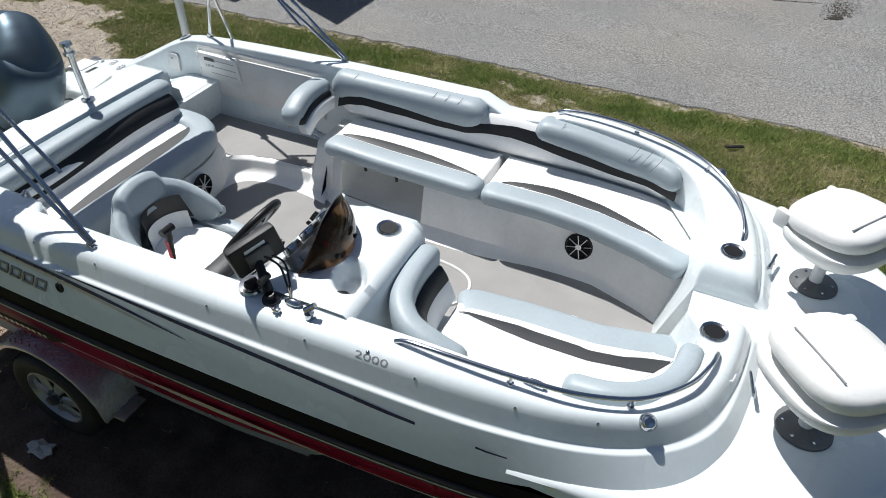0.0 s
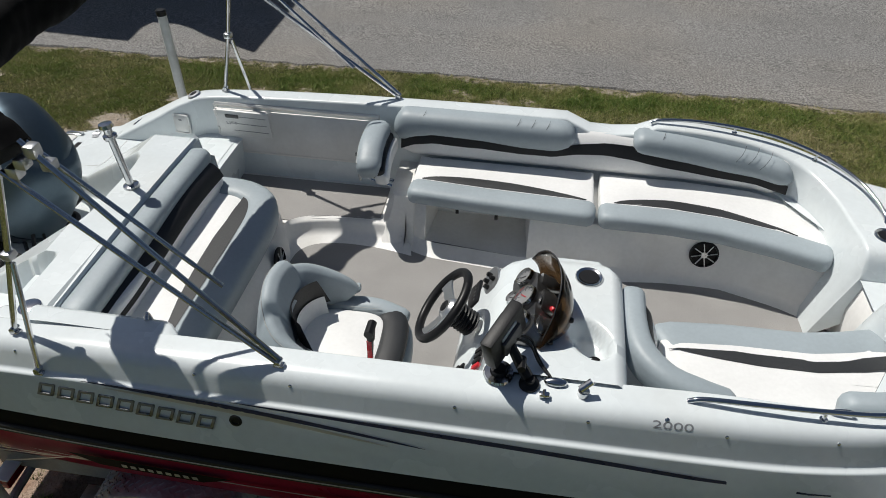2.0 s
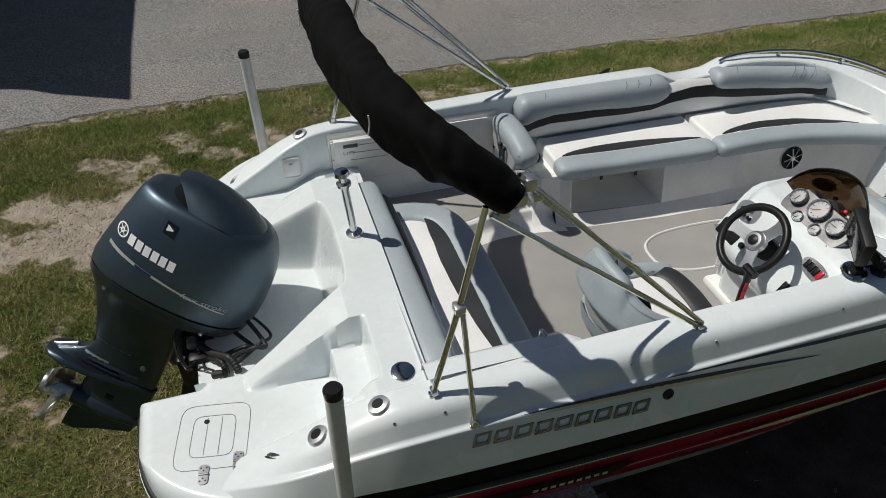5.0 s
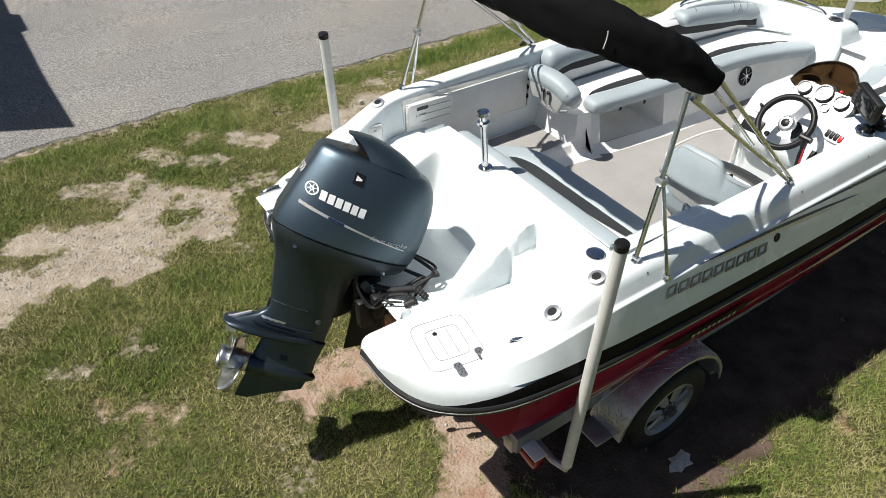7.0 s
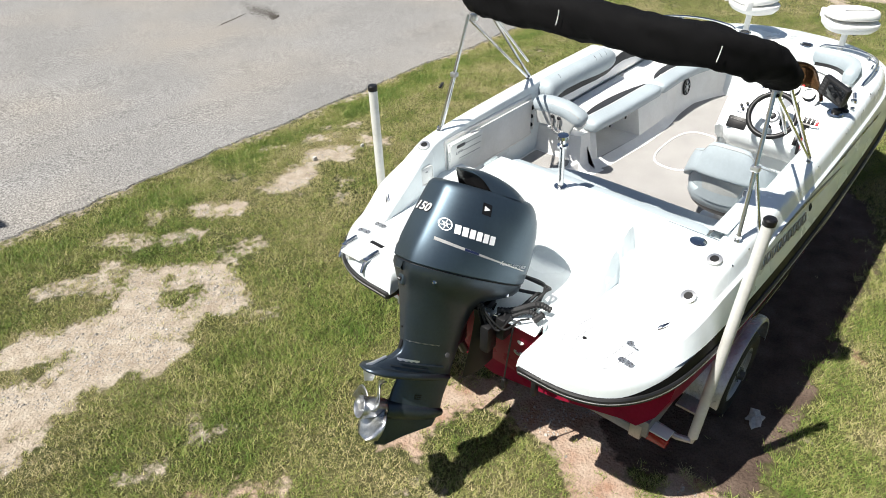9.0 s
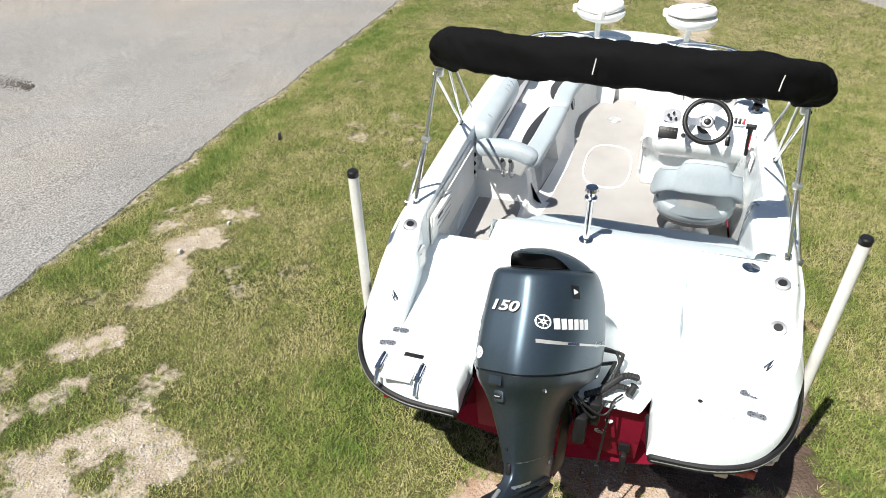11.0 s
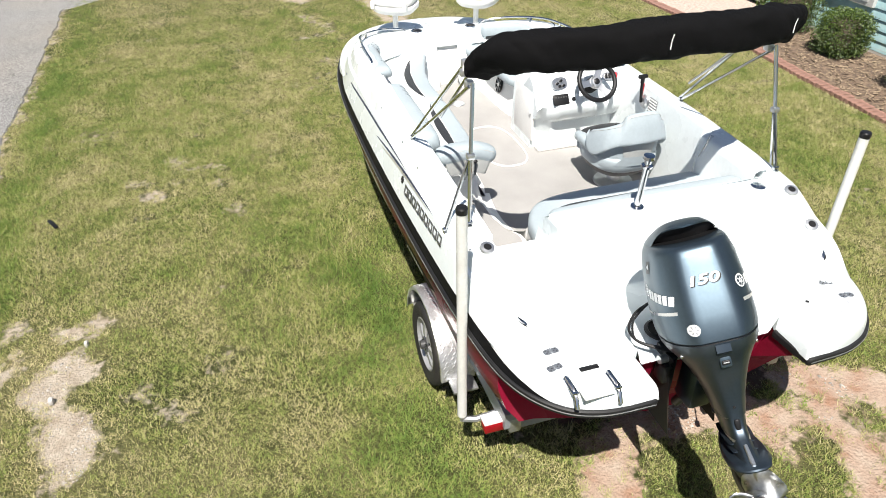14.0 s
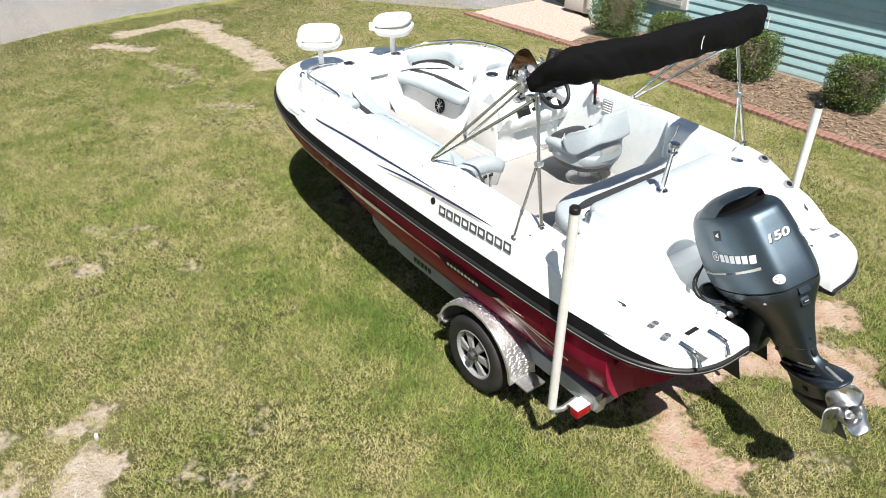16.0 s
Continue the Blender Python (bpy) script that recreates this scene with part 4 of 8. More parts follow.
for x, y in ((1.01, -1.075), (0.76, -1.06), (1.01, 1.075)):
    q = seated(x, y)
    fitting("rod_holder", q, ALU, "bright flush rod holder", [(0.02, 0.004), (0.024, 0.014), (0.042, 0.011), (0.047, -0.002)])
    fitting("rod_well", q, PLASTIC, "", [(0.024, 0.0145), (0.018, 0.010), (0.0, 0.010)])
for s in (1, -1):
    fitting("navigation_light", pose(4.965, s * 0.94, 1.60, -s * 35, 25, 0), CHROME, "small chrome navigation light", lightp)
    # cleats
    q = pose(0.612, s * 1.035, 1.398, s * 10, -22, 24 * s)
    cl = part("cleat", Geo().loft([[(x * f, y * f, z) for x, y in ring2(0.075, 0.02, 28, 1.0)] for f, z in ((1.0, -0.004), (1.0, 0.003), (0.9, 0.006), (0.05, 0.007))], True, True, q), CHROME, boat, "flush oval pop-up cleat")
    part("cleat_gasket", Geo().loft([[(x * f, y * f, z) for x, y in ring2(0.085, 0.029, 28, 1.0)] for f, z in ((1.0, -0.006), (1.0, 0.001), (0.9, 0.0015))], True, True, q), PLASTIC, cl, "thin black gasket")
    for x, y, z, rz in ((5.335, s * 0.44, 1.44, 78 * s),):
        g = Geo()
        q = pose(x, y, z, -s * 20, 0, rz)
        g.tube(spline([(-0.075, 0, 0.028), (-0.04, 0, 0.03), (0, 0, 0.026), (0.04, 0, 0.03), (0.075, 0, 0.028)], 4), [0.004] + [0.008] * 15 + [0.004], 8, True, q)
        g.box((-0.02, 0, 0.012), (0.016, 0.014, 0.03), 0.003, q)
        g.box((0.02, 0, 0.012), (0.016, 0.014, 0.03), 0.003, q)
        part("cleat", g, CHROME, boat, "small chrome cleat")
    # rivets along the coaming
    for x in (1.05, 1.25, 2.05, 2.45, 3.1, 3.6, 4.1, 4.5, 4.8):
        a = lin(x, [(p[0], p[1]) for p in LEDGE])
        b = lin(x, [(p[0], p[1]) for p in TOPO])
        za, zb = lin(x, [(p[0], p[2]) for p in LEDGE]), lin(x, [(p[0], p[2]) for p in TOPO])
        g = Geo()
        g.lathe([(0.007, -0.001), (0.0065, 0.0015), (0.004, 0.0025), (0.0, 0.0028)], 10, seated(x, s * (0.266 * a + 0.734 * b - 0.001)))
        part("snap_stud", g, CHROME, boat)
    if s < 0:
        # one stud sits in the middle of the model number
        part("snap_stud", Geo().lathe([(0.009, -0.001), (0.0085, 0.002), (0.005, 0.005), (0.0, 0.0056)], 12, seated(3.882, -1.148)), CHROME, boat)
    g = Geo()
    g.lathe([(0.028, 0), (0.026, 0.006), (0.016, 0.008), (0.014, 0.003), (0, 0.003)], 18, pose(2.22, s * 1.258, 1.447, -s * 76, 0, 0))
    part("vent_fitting", g, PLASTIC, boat, "small round black through-hull")

# spring swim-ladder hatches on the port platform, hinges, drain slots
for (x, y, rz) in ((0.39, 0.93, 4), (0.27, 0.965, 10), (0.425, -0.944, -8), (0.284, -0.970, -8)):
    q = pose(x, y, 1.2945, 0, 0, rz)
    g = Geo()
    for sy in (1, -1):
        g.plate([(px, sy * 0.022 + py) for px, py in ring2(0.021, 0.024, 16, 0.7)], 0.0, 0.003, q)
    g.tube([(-0.02, 0, 0.004), (0.02, 0, 0.004)], 0.005, 8, True, q)
    hg = part("hinge", g, ALU, boat, "small stamped steel butterfly hinge")
    for sx, sy in ((-0.011, 0.03), (0.011, 0.03), (-0.011, -0.03), (0.011, -0.03), (0.0, 0.018), (0.0, -0.018)):
        part("hinge_screw", Geo().lathe([(0.0042, 0.003), (0.0035, 0.0045), (0, 0.0045)], 8, q @ Matrix.Translation((sx, sy, 0))), DARKPL, hg)
for y in (0.715, 0.945):
    g = Geo()
    k = 0.03 if y > 0.8 else 0.0
    g.tube([(-0.005 + k, y, 1.225), (0.02 + k, y, 1.275), (0.07 + k, y, 1.306), (0.15 + k, y, 1.306)], 0.012, 8)
    g.box((0.09 + k, y, 1.297), (0.12, 0.036, 0.012), 0.004)
    part("ladder_rail", g, CHROME, boat, "folded steel ladder rail")
g = Geo()
g.box((0.085, 0.83, 1.293), (0.15, 0.175, 0.016), 0.007)
part("ladder_step", g, WHITEPL, boat, "white step of the folded ladder")
g = Geo()
g.box((0.215, 0.79, 1.293), (0.03, 0.11, 0.004), 0.0015)
part("drain_slot", g, PLASTIC, boat)
g = Geo()
g.lathe([(0.012, 0.0), (0.012, 0.003), (0, 0.003)], 12, Matrix.Translation((0.31, -0.705, 1.291)))
part("drain", g, PLASTIC, boat)
# lid of the starboard platform: outer seam, inner rim and two grooves
lq = pose(0.332, -0.785, 1.2925, 0, 0, -10)
for w, h, nm in ((0.150, 0.165, "lid_seam"), (0.090, 0.105, "lid_rim")):
    loop = ring2(w, h, 40, 0.32)
    part(nm, Geo().tube([(x, y, 0) for x, y in loop + loop[:1]], 0.0018, 5, False, lq), GREYP, boat, "fine seam of the platform lid")
for gx in (-0.03, 0.03):
    part("lid_groove", Geo().box((gx, 0, 0), (0.0025, 0.19, 0.002), 0, lq), GREYP, boat)
loop = [(0.33 + x, 0.80 + y) for x, y in ring2(0.19, 0.21, 32, 0.35)]
part("lid_seam", Geo().tube([(x, y, 1.2925) for x, y in loop + loop[:1]], 0.0015, 5), GELIN, boat)

# tow pylon
g = Geo()
g.lathe([(0.045, 0), (0.042, 0.012), (0.02, 0.018), (0.019, 0.30)], 18, pose(1.135, 0.01, 1.605, 0, -5, 0))
pyl = part("tow_pylon", g, CHROME, boat, "polished tow pylon with a knob")
g = Geo()
g.lathe([(0.019, 0.30), (0.036, 0.305), (0.036, 0.32), (0.022, 0.33), (0.022, 0.355), (0.038, 0.365), (0.034, 0.385), (0, 0.39)], 18, pose(1.135, 0.01, 1.605, 0, -5, 0))
part("knob", g, CHROME, pyl)

# chrome badge bars and the model number on the side
for s in (1, -1):
    n = 9
    for i in range(n):
        x = 1.385 + i * 0.0885
        z = 1.460 - 0.0045 * i
        fz, lz = lin(x, [(p[0], p[2]) for p in FOOT]), lin(x, [(p[0], p[2]) for p in LEDGE])
        y = lin(x, [(p[0], p[1]) for p in FOOT])
        y += (lin(x, [(p[0], p[1]) for p in LEDGE]) - y) * (z - fz) / (lz - fz)
        sh = pose(x, s * (y + 0.005), z, -s * 70, 0, 0) @ Matrix(((1, -0.3 * s, 0, 0), (0, 1, 0, 0), (0, 0, 1, 0), (0, 0, 0, 1)))
        g = Geo()
        for bx0, by0, bw, bh in ((-0.030, 0, 0.014, 0.060), (0.030, 0, 0.014, 0.060), (0, 0.0235, 0.074, 0.013), (0, -0.0235, 0.074, 0.013)):
            g.box((bx0, by0, 0), (bw, bh, 0.008), 0.003, sh)
        part("badge_bar", g, BADGE, boat, "chrome frame of the maker's badge")


def text(body, size, m, mt, parent, depth=0.0008, name="lettering", shear=0.0, bold=0.0):
    cu = bpy.data.curves.new(name, "FONT")
    cu.body, cu.size, cu.extrude, cu.align_x, cu.align_y, cu.shear, cu.offset = body, size, depth, "CENTER", "CENTER", shear, bold
    tmp = new("tmp_text", cu)
    me = bpy.data.meshes.new_from_object(tmp.evaluated_get(bpy.context.evaluated_depsgraph_get()))
    bpy.data.objects.remove(tmp)
    me.transform(m)
    me.materials.clear()
    me.materials.append(mt)
    ob = new(name, me)
    ob.parent = parent
    return tagged(ob, "the characters " + body)


bpy.context.view_layer.update()
WIDE = Matrix.Diagonal((2.1, 1, 1, 1))
for s in (-1,):
    ob = text("2000", 0.036, pose(3.905, s * 1.146, 1.660, 63, 0, 0 if s < 0 else 180) @ WIDE, GREYP, boat, 0.0)
    for v in ob.data.vertices:
        h_ = skin_.ray_cast(Vector((v.co.x, s * 2.0, v.co.z)), Vector((0, -s, 0)))
        if h_[0] is not None:
            v.co = h_[0] + Vector((0, s * 0.0006, 0.0004))
text("LIFT", 0.03, lid @ pose(-0.085, -0.0125, 0.0, 90) @ Matrix.Diagonal((1.5, 1, 1, 1)), GREYP, lidob)
# navy swoosh along the flank
for s in (1, -1):
    for z0, x0, x1, a, mt in ((1.53, 1.55, 3.0, 0.085, NAVY), (1.535, 2.2, 4.6, 0.10, NAVY), (1.512, 1.65, 2.85, 0.08, SILVERP)):
        g = Geo()
        up, lo = [], []
        for t in np.linspace(0, 1, 30):
            x = x0 + (x1 - x0) * float(t)
            z = z0 - a * (float(t) ** 1.1) + 0.015 * math.sin(math.pi * float(t))
            w = 0.0095 * math.sin(math.pi * float(t)) ** 0.7 + 0.0008
            fz, lz = lin(x, [(p[0], p[2]) for p in FOOT]), lin(x, [(p[0], p[2]) for p in LEDGE])
            fy, ly = lin(x, [(p[0], p[1]) for p in FOOT]), lin(x, [(p[0], p[1]) for p in LEDGE])
            for zz, lst in ((z + w, up), (z - w, lo)):
                u = (zz - fz) / (lz - fz)
                lst.append((x, s * (fy + (ly - fy) * u + 0.004), zz))
        g.loft([up, lo], closed=False)
        part("swoosh", g, mt, boat, "", 0)

# chart plotter on its swivel mount, and small fittings beside the console
FMY = Vector((0.416, 0.883, 0.217)).normalized()
FMX = Vector((-0.16, -0.13, 0.98))
FMX = (FMX - FMY * FMX.dot(FMY)).normalized()
FMZ = FMX.cross(FMY)
FM = Matrix((FMX, FMY, FMZ)).transposed().to_4x4()
FM.translation = (3.256, -0.998, 1.862)
ffd = thing("chart_plotter", "black chart plotter on a swivel arm on the console", "chart plotter", "", (3.33, -1.06, 1.70))
inv = Matrix.Translation(ffd.location).inverted()
part("housing", Geo().box((0, 0, 0), (0.15, 0.235, 0.055), 0.014, inv @ FM), RUBBER, ffd, "black plastic housing")
part("screen", Geo().box((0.006, -0.028, 0.0285), (0.112, 0.155, 0.004), 0.002, inv @ FM), GLASSBLK, ffd, "dark glossy screen")
for i in range(5):
    part("button", Geo().box((0.05 - i * 0.025, 0.085, 0.029), (0.016, 0.03, 0.006), 0.002, inv @ FM), DARKPL, ffd)
part("back_plate", Geo().box((-0.01, 0.0, -0.034), (0.07, 0.12, 0.02), 0.006, inv @ FM), DARKPL, ffd)
part("maker_bar", Geo().box((0.035, 0.0, -0.029), (0.016, 0.10, 0.004), 0.001, inv @ FM), WHITEP, ffd, "pale bar where the maker's name stands")
part("arm", Geo().tube([(3.285, -1.02, 1.83), (3.33, -1.055, 1.77), (3.36, -1.075, 1.73)], [0.018, 0.022, 0.024], 10, True, inv), PLASTIC, ffd, "black ball-joint arm")
part("knob", Geo().tube([(3.335, -1.09, 1.78), (3.335, -1.03, 1.78)], 0.016, 8, True, inv), PLASTIC, ffd)
part("base", Geo().lathe([(0.04, 0), (0.038, 0.01), (0.02, 0.02), (0.02, 0.04)], 18, inv @ pose(3.37, -1.078, 1.692, 8)), PLASTIC, ffd, "round black base")
for k in range(2):
    part("cable", Geo().tube(spline([(3.30, -0.98 - 0.02 * k, 1.85), (3.36, -0.95 - 0.03 * k, 1.80), (3.40, -0.98 - 0.02 * k, 1.73), (3.455, -1.05, 1.705)], 6), 0.005, 6, True, inv), RUBBER, ffd, "black cable")
fitting("rod_holder", pose(3.25, -1.05, 1.70, 6, 0, 0), CHROME, "bright flush ring with a black cap", [(0.03, 0.004), (0.034, 0.012), (0.055, 0.010), (0.06, 0.0)])
fitting("rod_well", pose(3.25, -1.05, 1.702, 6, 0, 0), PLASTIC, "", [(0.032, 0.004), (0.028, 0.03), (0.0, 0.032)])
g = Geo().loft([[(x * f, y * f, z) for x, y in ring2(0.045, 0.02, 18, 1.0)] for f, z in ((1, 0), (0.9, 0.008), (0.5, 0.016), (0.05, 0.018))], True, True, pose(3.47, -1.058, 1.698, 6))
part("cable_gland", g, CHROME, boat, "small chrome cable gland")
g = Geo().tube([(3.575, -1.095, 1.69), (3.575, -1.095, 1.715)], 0.022, 14).tube([(3.56, -1.10, 1.725), (3.60, -1.08, 1.755)], 0.014, 10)
part("ski_knob", g, CHROME, boat, "chrome cap and plug")
g = Geo().box((3.43, -1.125, 1.697), (0.04, 0.022, 0.02), 0.005).tube([(3.43, -1.14, 1.705), (3.43, -1.11, 1.705)], 0.007, 8)
part("snap_hook", g, CHROME, boat)


# ---- cushions ----
def offset(poly, d):
    """Move each corner of a closed outline inwards by d."""
    n, out = len(poly), []
    area = sum(poly[i][0] * poly[(i + 1) % n][1] - poly[(i + 1) % n][0] * poly[i][1] for i in range(n))
    s = 1 if area > 0 else -1
    for i in range(n):
        a, b, c = Vector(poly[i - 1]), Vector(poly[i]), Vector(poly[(i + 1) % n])
        u, w = (b - a).normalized(), (c - b).normalized()
        nn = Vector((-(u.y + w.y), u.x + w.x))
        nn = nn.normalized() if nn.length > 1e-6 else Vector((-u.y, u.x))
        out.append(tuple(b + nn * d * s))
    return out


def pad(poly, z0, z1, r=0.03, crown=0.008, m=None, g=None):
    """An upholstered slab with a rounded upper edge."""
    g = g or Geo()
    c = Vector((sum(p[0] for p in poly) / len(poly), sum(p[1] for p in poly) / len(poly)))
    rings = [[(x, y, z0) for x, y in poly]]
    for a in (0, 0.25, 0.5, 0.75, 1.0):
        t = a * math.pi / 2
        rings.append([(x, y, z1 - r + r * math.sin(t)) for x, y in offset(poly, r * (1 - math.cos(t)))])
    base = offset(poly, r)
    rings.append([(c.x + (x - c.x) * 0.6, c.y + (y - c.y) * 0.6, z1 + crown) for x, y in base])
    rings.append([(c.x + (x - c.x) * 0.05, c.y + (y - c.y) * 0.05, z1 + crown * 1.3) for x, y in base])
    return g.loft(rings, True, True, m)


def front(x):
    return lin(x, [(2.5, 0.545), (3.0, 0.505), (3.69, 0.475), (4.1, 0.475), (4.4, 0.44), (4.7, 0.36), (4.95, 0.265)])


def backl(x):
    return lin(x, [(2.5, 0.955), (4.2, 0.945), (4.6, 0.91), (4.78, 0.84), (4.95, 0.60)])


def front_s(x):
    return lin(x, [(3.93, 0.375), (4.03, 0.315), (4.3, 0.29), (4.65, 0.285), (4.85, 0.245), (5.01, 0.20)])


def bench(sgn, x0, x1, label, wedge, ztop=1.378, front=front, rw=0.175, blunt=False):
    th = thing("seat_cushion", label, "cushion", "cockpit seat cushions", (0.5 * (x0 + x1), sgn * 0.7, 1.29))
    inv = Matrix.Translation(th.location).inverted()
    xs = [float(x) for x in np.linspace(x0 + 0.012, x1 - 0.012, 18)]
    poly = [(x, sgn * (front(x) + 0.09)) for x in xs] + [(x, sgn * backl(x)) for x in xs[::-1]]
    part("seat_panel", pad(poly, 1.292, ztop, 0.028, 0.006, inv), WHITEV, th, "white vinyl seat panel", 60)
    g = sweep([(x, sgn * (front(x) + 0.43 * rw), 1.335) for x in np.linspace(x0 + 0.045, x1 - 0.045, 22)], rw, 0.108, 0.62, 20, ends=0.8, m=inv)
    part("front_roll", g, GREY, th, "blue-grey padded front roll", 70)
    a, b = wedge
    up, lo, mid = [], [], []
    for t in np.linspace(0, 1, 24):
        x = a + (b - a) * float(t)
        w = 0.078 * math.sin(math.pi * float(t) ** 0.8) ** 0.8 if not blunt else 0.085 * math.sin(0.5 * math.pi * min(1.0, float(t) / 0.45))
        y = front(x) + 0.9 * rw - 0.012
        lo.append((x, sgn * y, ztop + 0.004))
        mid.append((x, sgn * (y + w * 0.5), ztop + 0.0095))
        up.append((x, sgn * (y + w), ztop + 0.0085))
    g = Geo().loft([lo, mid, up], closed=False, m=inv)
    part("inset", g, DARKV, th, "charcoal wedge inset", 60)
    return th


bench(1, 2.55, 3.68, "white and blue-grey vinyl cushion on the port seat", (2.62, 3.62))
bench(1, 3.69, 4.95, "curved white and blue-grey vinyl cushion on the port seat", (3.78, 4.78))
bench(-1, 3.955, 5.03, "white and blue-grey vinyl cushion on the starboard bow seat", (4.0, 4.99), 1.385, front_s, 0.215, True)


def backrest(sgn, x0, x1, label, bol, zt=1.0):
    th = thing("back_cushion", label, "backrest", "cockpit backrests", (0.5 * (x0 + x1), sgn * 0.95, 1.40))
    inv = Matrix.Translation(th.location).inverted()
    yb = lambda x: backl(x) + 0.045
    xs = [float(x) for x in np.linspace(x0, x1, 30)]
    rows = []
    for x in xs:
        e = min(1.0, (x - x0) / 0.03 + 0.15, (x1 - x) / 0.03 + 0.15)
        y = yb(x)
        rows.append([(x, sgn * (y + 0.03), 1.385), (x, sgn * (y - 0.055 * e), 1.392), (x, sgn * (y - 0.075 * e), 1.43), (x, sgn * (y - 0.05 * e), 1.52), (x, sgn * (y - 0.01 * e), 1.60), (x, sgn * (y + 0.035), 1.615)])
    g = Geo().loft(rows, False, m=inv)
    part("back_panel", g, WHITEV, th, "pale lower back panel", 60)
    def edge(x):
        """Height of the lower edge of the bolsters, where the black wave begins."""
        return lin(x, [(2.44, 1.49), (2.52, 1.525), (2.65, 1.55), (2.95, 1.54), (3.2, 1.515), (3.4, 1.512), (3.55, 1.545), (3.72, 1.565), (3.88, 1.56), (4.1, 1.53), (4.4, 1.495), (4.77, 1.47)])

    up, lo, md = [], [], []
    for x in [float(v) for v in np.linspace(x0, x1, 60)]:
        top = edge(x) + 0.012
        bot = edge(x) - 0.055 - 0.012 * math.sin(5 * (x - x0))
        for z, l in ((top, up), (0.5 * (top + bot), md), (bot, lo)):
            k = np.interp(z, [1.39, 1.43, 1.52, 1.60], [0.055, 0.075, 0.05, 0.01])
            l.append((x, sgn * (yb(x) - float(k) - 0.005), z))
    part("wave_stripe", Geo().loft([lo, md, up], False, m=inv), BLACKV, th, "black wave stripe", 60)
    for a, b in bol:
        n = 34
        rings = []
        for i in range(n):
            t = i / (n - 1)
            x = a + (b - a) * t
            prof = min(1.0, 0.38 + 0.62 * math.sqrt(max(0, 1 - (1 - min(1, t / 0.07)) ** 2))) * min(1.0, 0.30 + 0.7 * math.sqrt(max(0, 1 - (1 - min(1, (1 - t) / 0.10)) ** 2)))
            topz = 1.683 - (0.012 + 0.065 * step(3.95, 4.77, x) if x > 3.8 else 0)
            botz = edge(x) - 0.004
            zc, hh = 0.5 * (topz + botz), 0.5 * (topz - botz) * prof
            rings.append([(x, sgn * (yb(x) - 0.016 + u + 0.012 * (v / max(hh, 0.01))), zc + v) for u, v in ring2(0.086 * (0.5 + 0.5 * prof), hh, 20, 0.72)])
        part("bolster", Geo().loft(rings, True, True, inv), GREY, th, "blue-grey padded bolster", 70)
        for t in (0.12, 0.70, 0.78, 0.86):
            g = Geo()
            x = a + (b - a) * t
            zc = 1.602 - (0.012 + 0.03 * step(4.0, 4.75, x) if x > 3.8 else 0)
            g.tube([(x - 0.05 * (1 if t > 0.5 else -0.3) + 0.05 * math.sin(q), sgn * (yb(x) - 0.012 - 0.0795 * math.cos(q) * 0.985), zc + 0.012 + 0.079 * math.sin(q)) for q in np.linspace(-0.2, 1.35, 8)], 0.0013, 5, True, inv)
            part("seam", g, DARKV, th, "", 60)


backrest(1, 2.44, 4.77, "blue-grey and white padded backrest with a black wave", ((2.40, 3.52), (3.87, 4.78)))


def roll_thing(name, label, path, w, h, mt=GREY, e=0.65, cat="cushion", stripe=None):
    c = Vector(path[len(path) // 2])
    th = thing(name, label, cat, "", c)
    inv = Matrix.Translation(c).inverted()
    pts = spline(path, 6)
    part("roll", sweep(pts, w, h, e, 18, ends=0.8, m=inv), mt, th, "", 70)
    if stripe:
        part("stripe", sweep(pts, stripe[0], stripe[1], 0.6, 12, ends=0.3, m=Matrix.Translation((*stripe[2:], 0) if len(stripe) == 4 else stripe[2:]) @ inv), BLACKV, th, "black stripe below the roll", 70)
    return th


# starboard bow seat: back against the console, and the curved forward backrest
def back_face(th, path, inward, levels, mt, name, label, thick=0.05):
    """The leaning lower face of a backrest below its roll; levels: offset from the roll's line and height."""
    inv = Matrix.Translation(th.location).inverted()
    pts = spline(path, 6)
    rings = []
    for i, p in enumerate(pts):
        d = pts[min(i + 1, len(pts) - 1)] - pts[max(i - 1, 0)]
        n = Vector((-d.y, d.x, 0)).normalized() * inward
        dz = lin(i / (len(pts) - 1), [(0, 0.0), (0.3, 0.012), (0.7, 0.0), (1, -0.012)]) if name == "stripe" else 0.0
        o = [Vector((p.x, p.y, 0)) + n * a + Vector((0, 0, z + dz)) for a, z in levels]
        rings.append(o + [q - n * thick for q in o[::-1]])
    part(name, Geo().loft(rings, True, True, inv), mt, th, label, 60)


way = [(3.80, -0.43, 1.585), (3.80, -0.60, 1.585), (3.83, -0.76, 1.58), (3.92, -0.865, 1.565), (4.04, -0.90, 1.54), (4.15, -0.90, 1.50)]
th = roll_thing("back_cushion", "blue-grey padded backrest against the helm console", way, 0.115, 0.155, cat="backrest")
back_face(th, way[:4], 1, [(0.150, 1.385), (0.140, 1.42), (0.115, 1.48), (0.06, 1.56)], WHITEV, "back_panel", "white lower panel", 0.10)
back_face(th, way[:5], 1, [(0.111, 1.492), (0.098, 1.525), (0.070, 1.565)], BLACKV, "stripe", "black stripe", 0.03)
way = [(5.06, -0.455, 1.510), (5.05, -0.56, 1.516), (5.0, -0.69, 1.522), (4.90, -0.79, 1.528), (4.79, -0.835, 1.526), (4.66, -0.835, 1.505)]
th = roll_thing("back_cushion", "blue-grey padded corner backrest with a black wave at the bow end", way, 0.112, 0.145, cat="backrest")
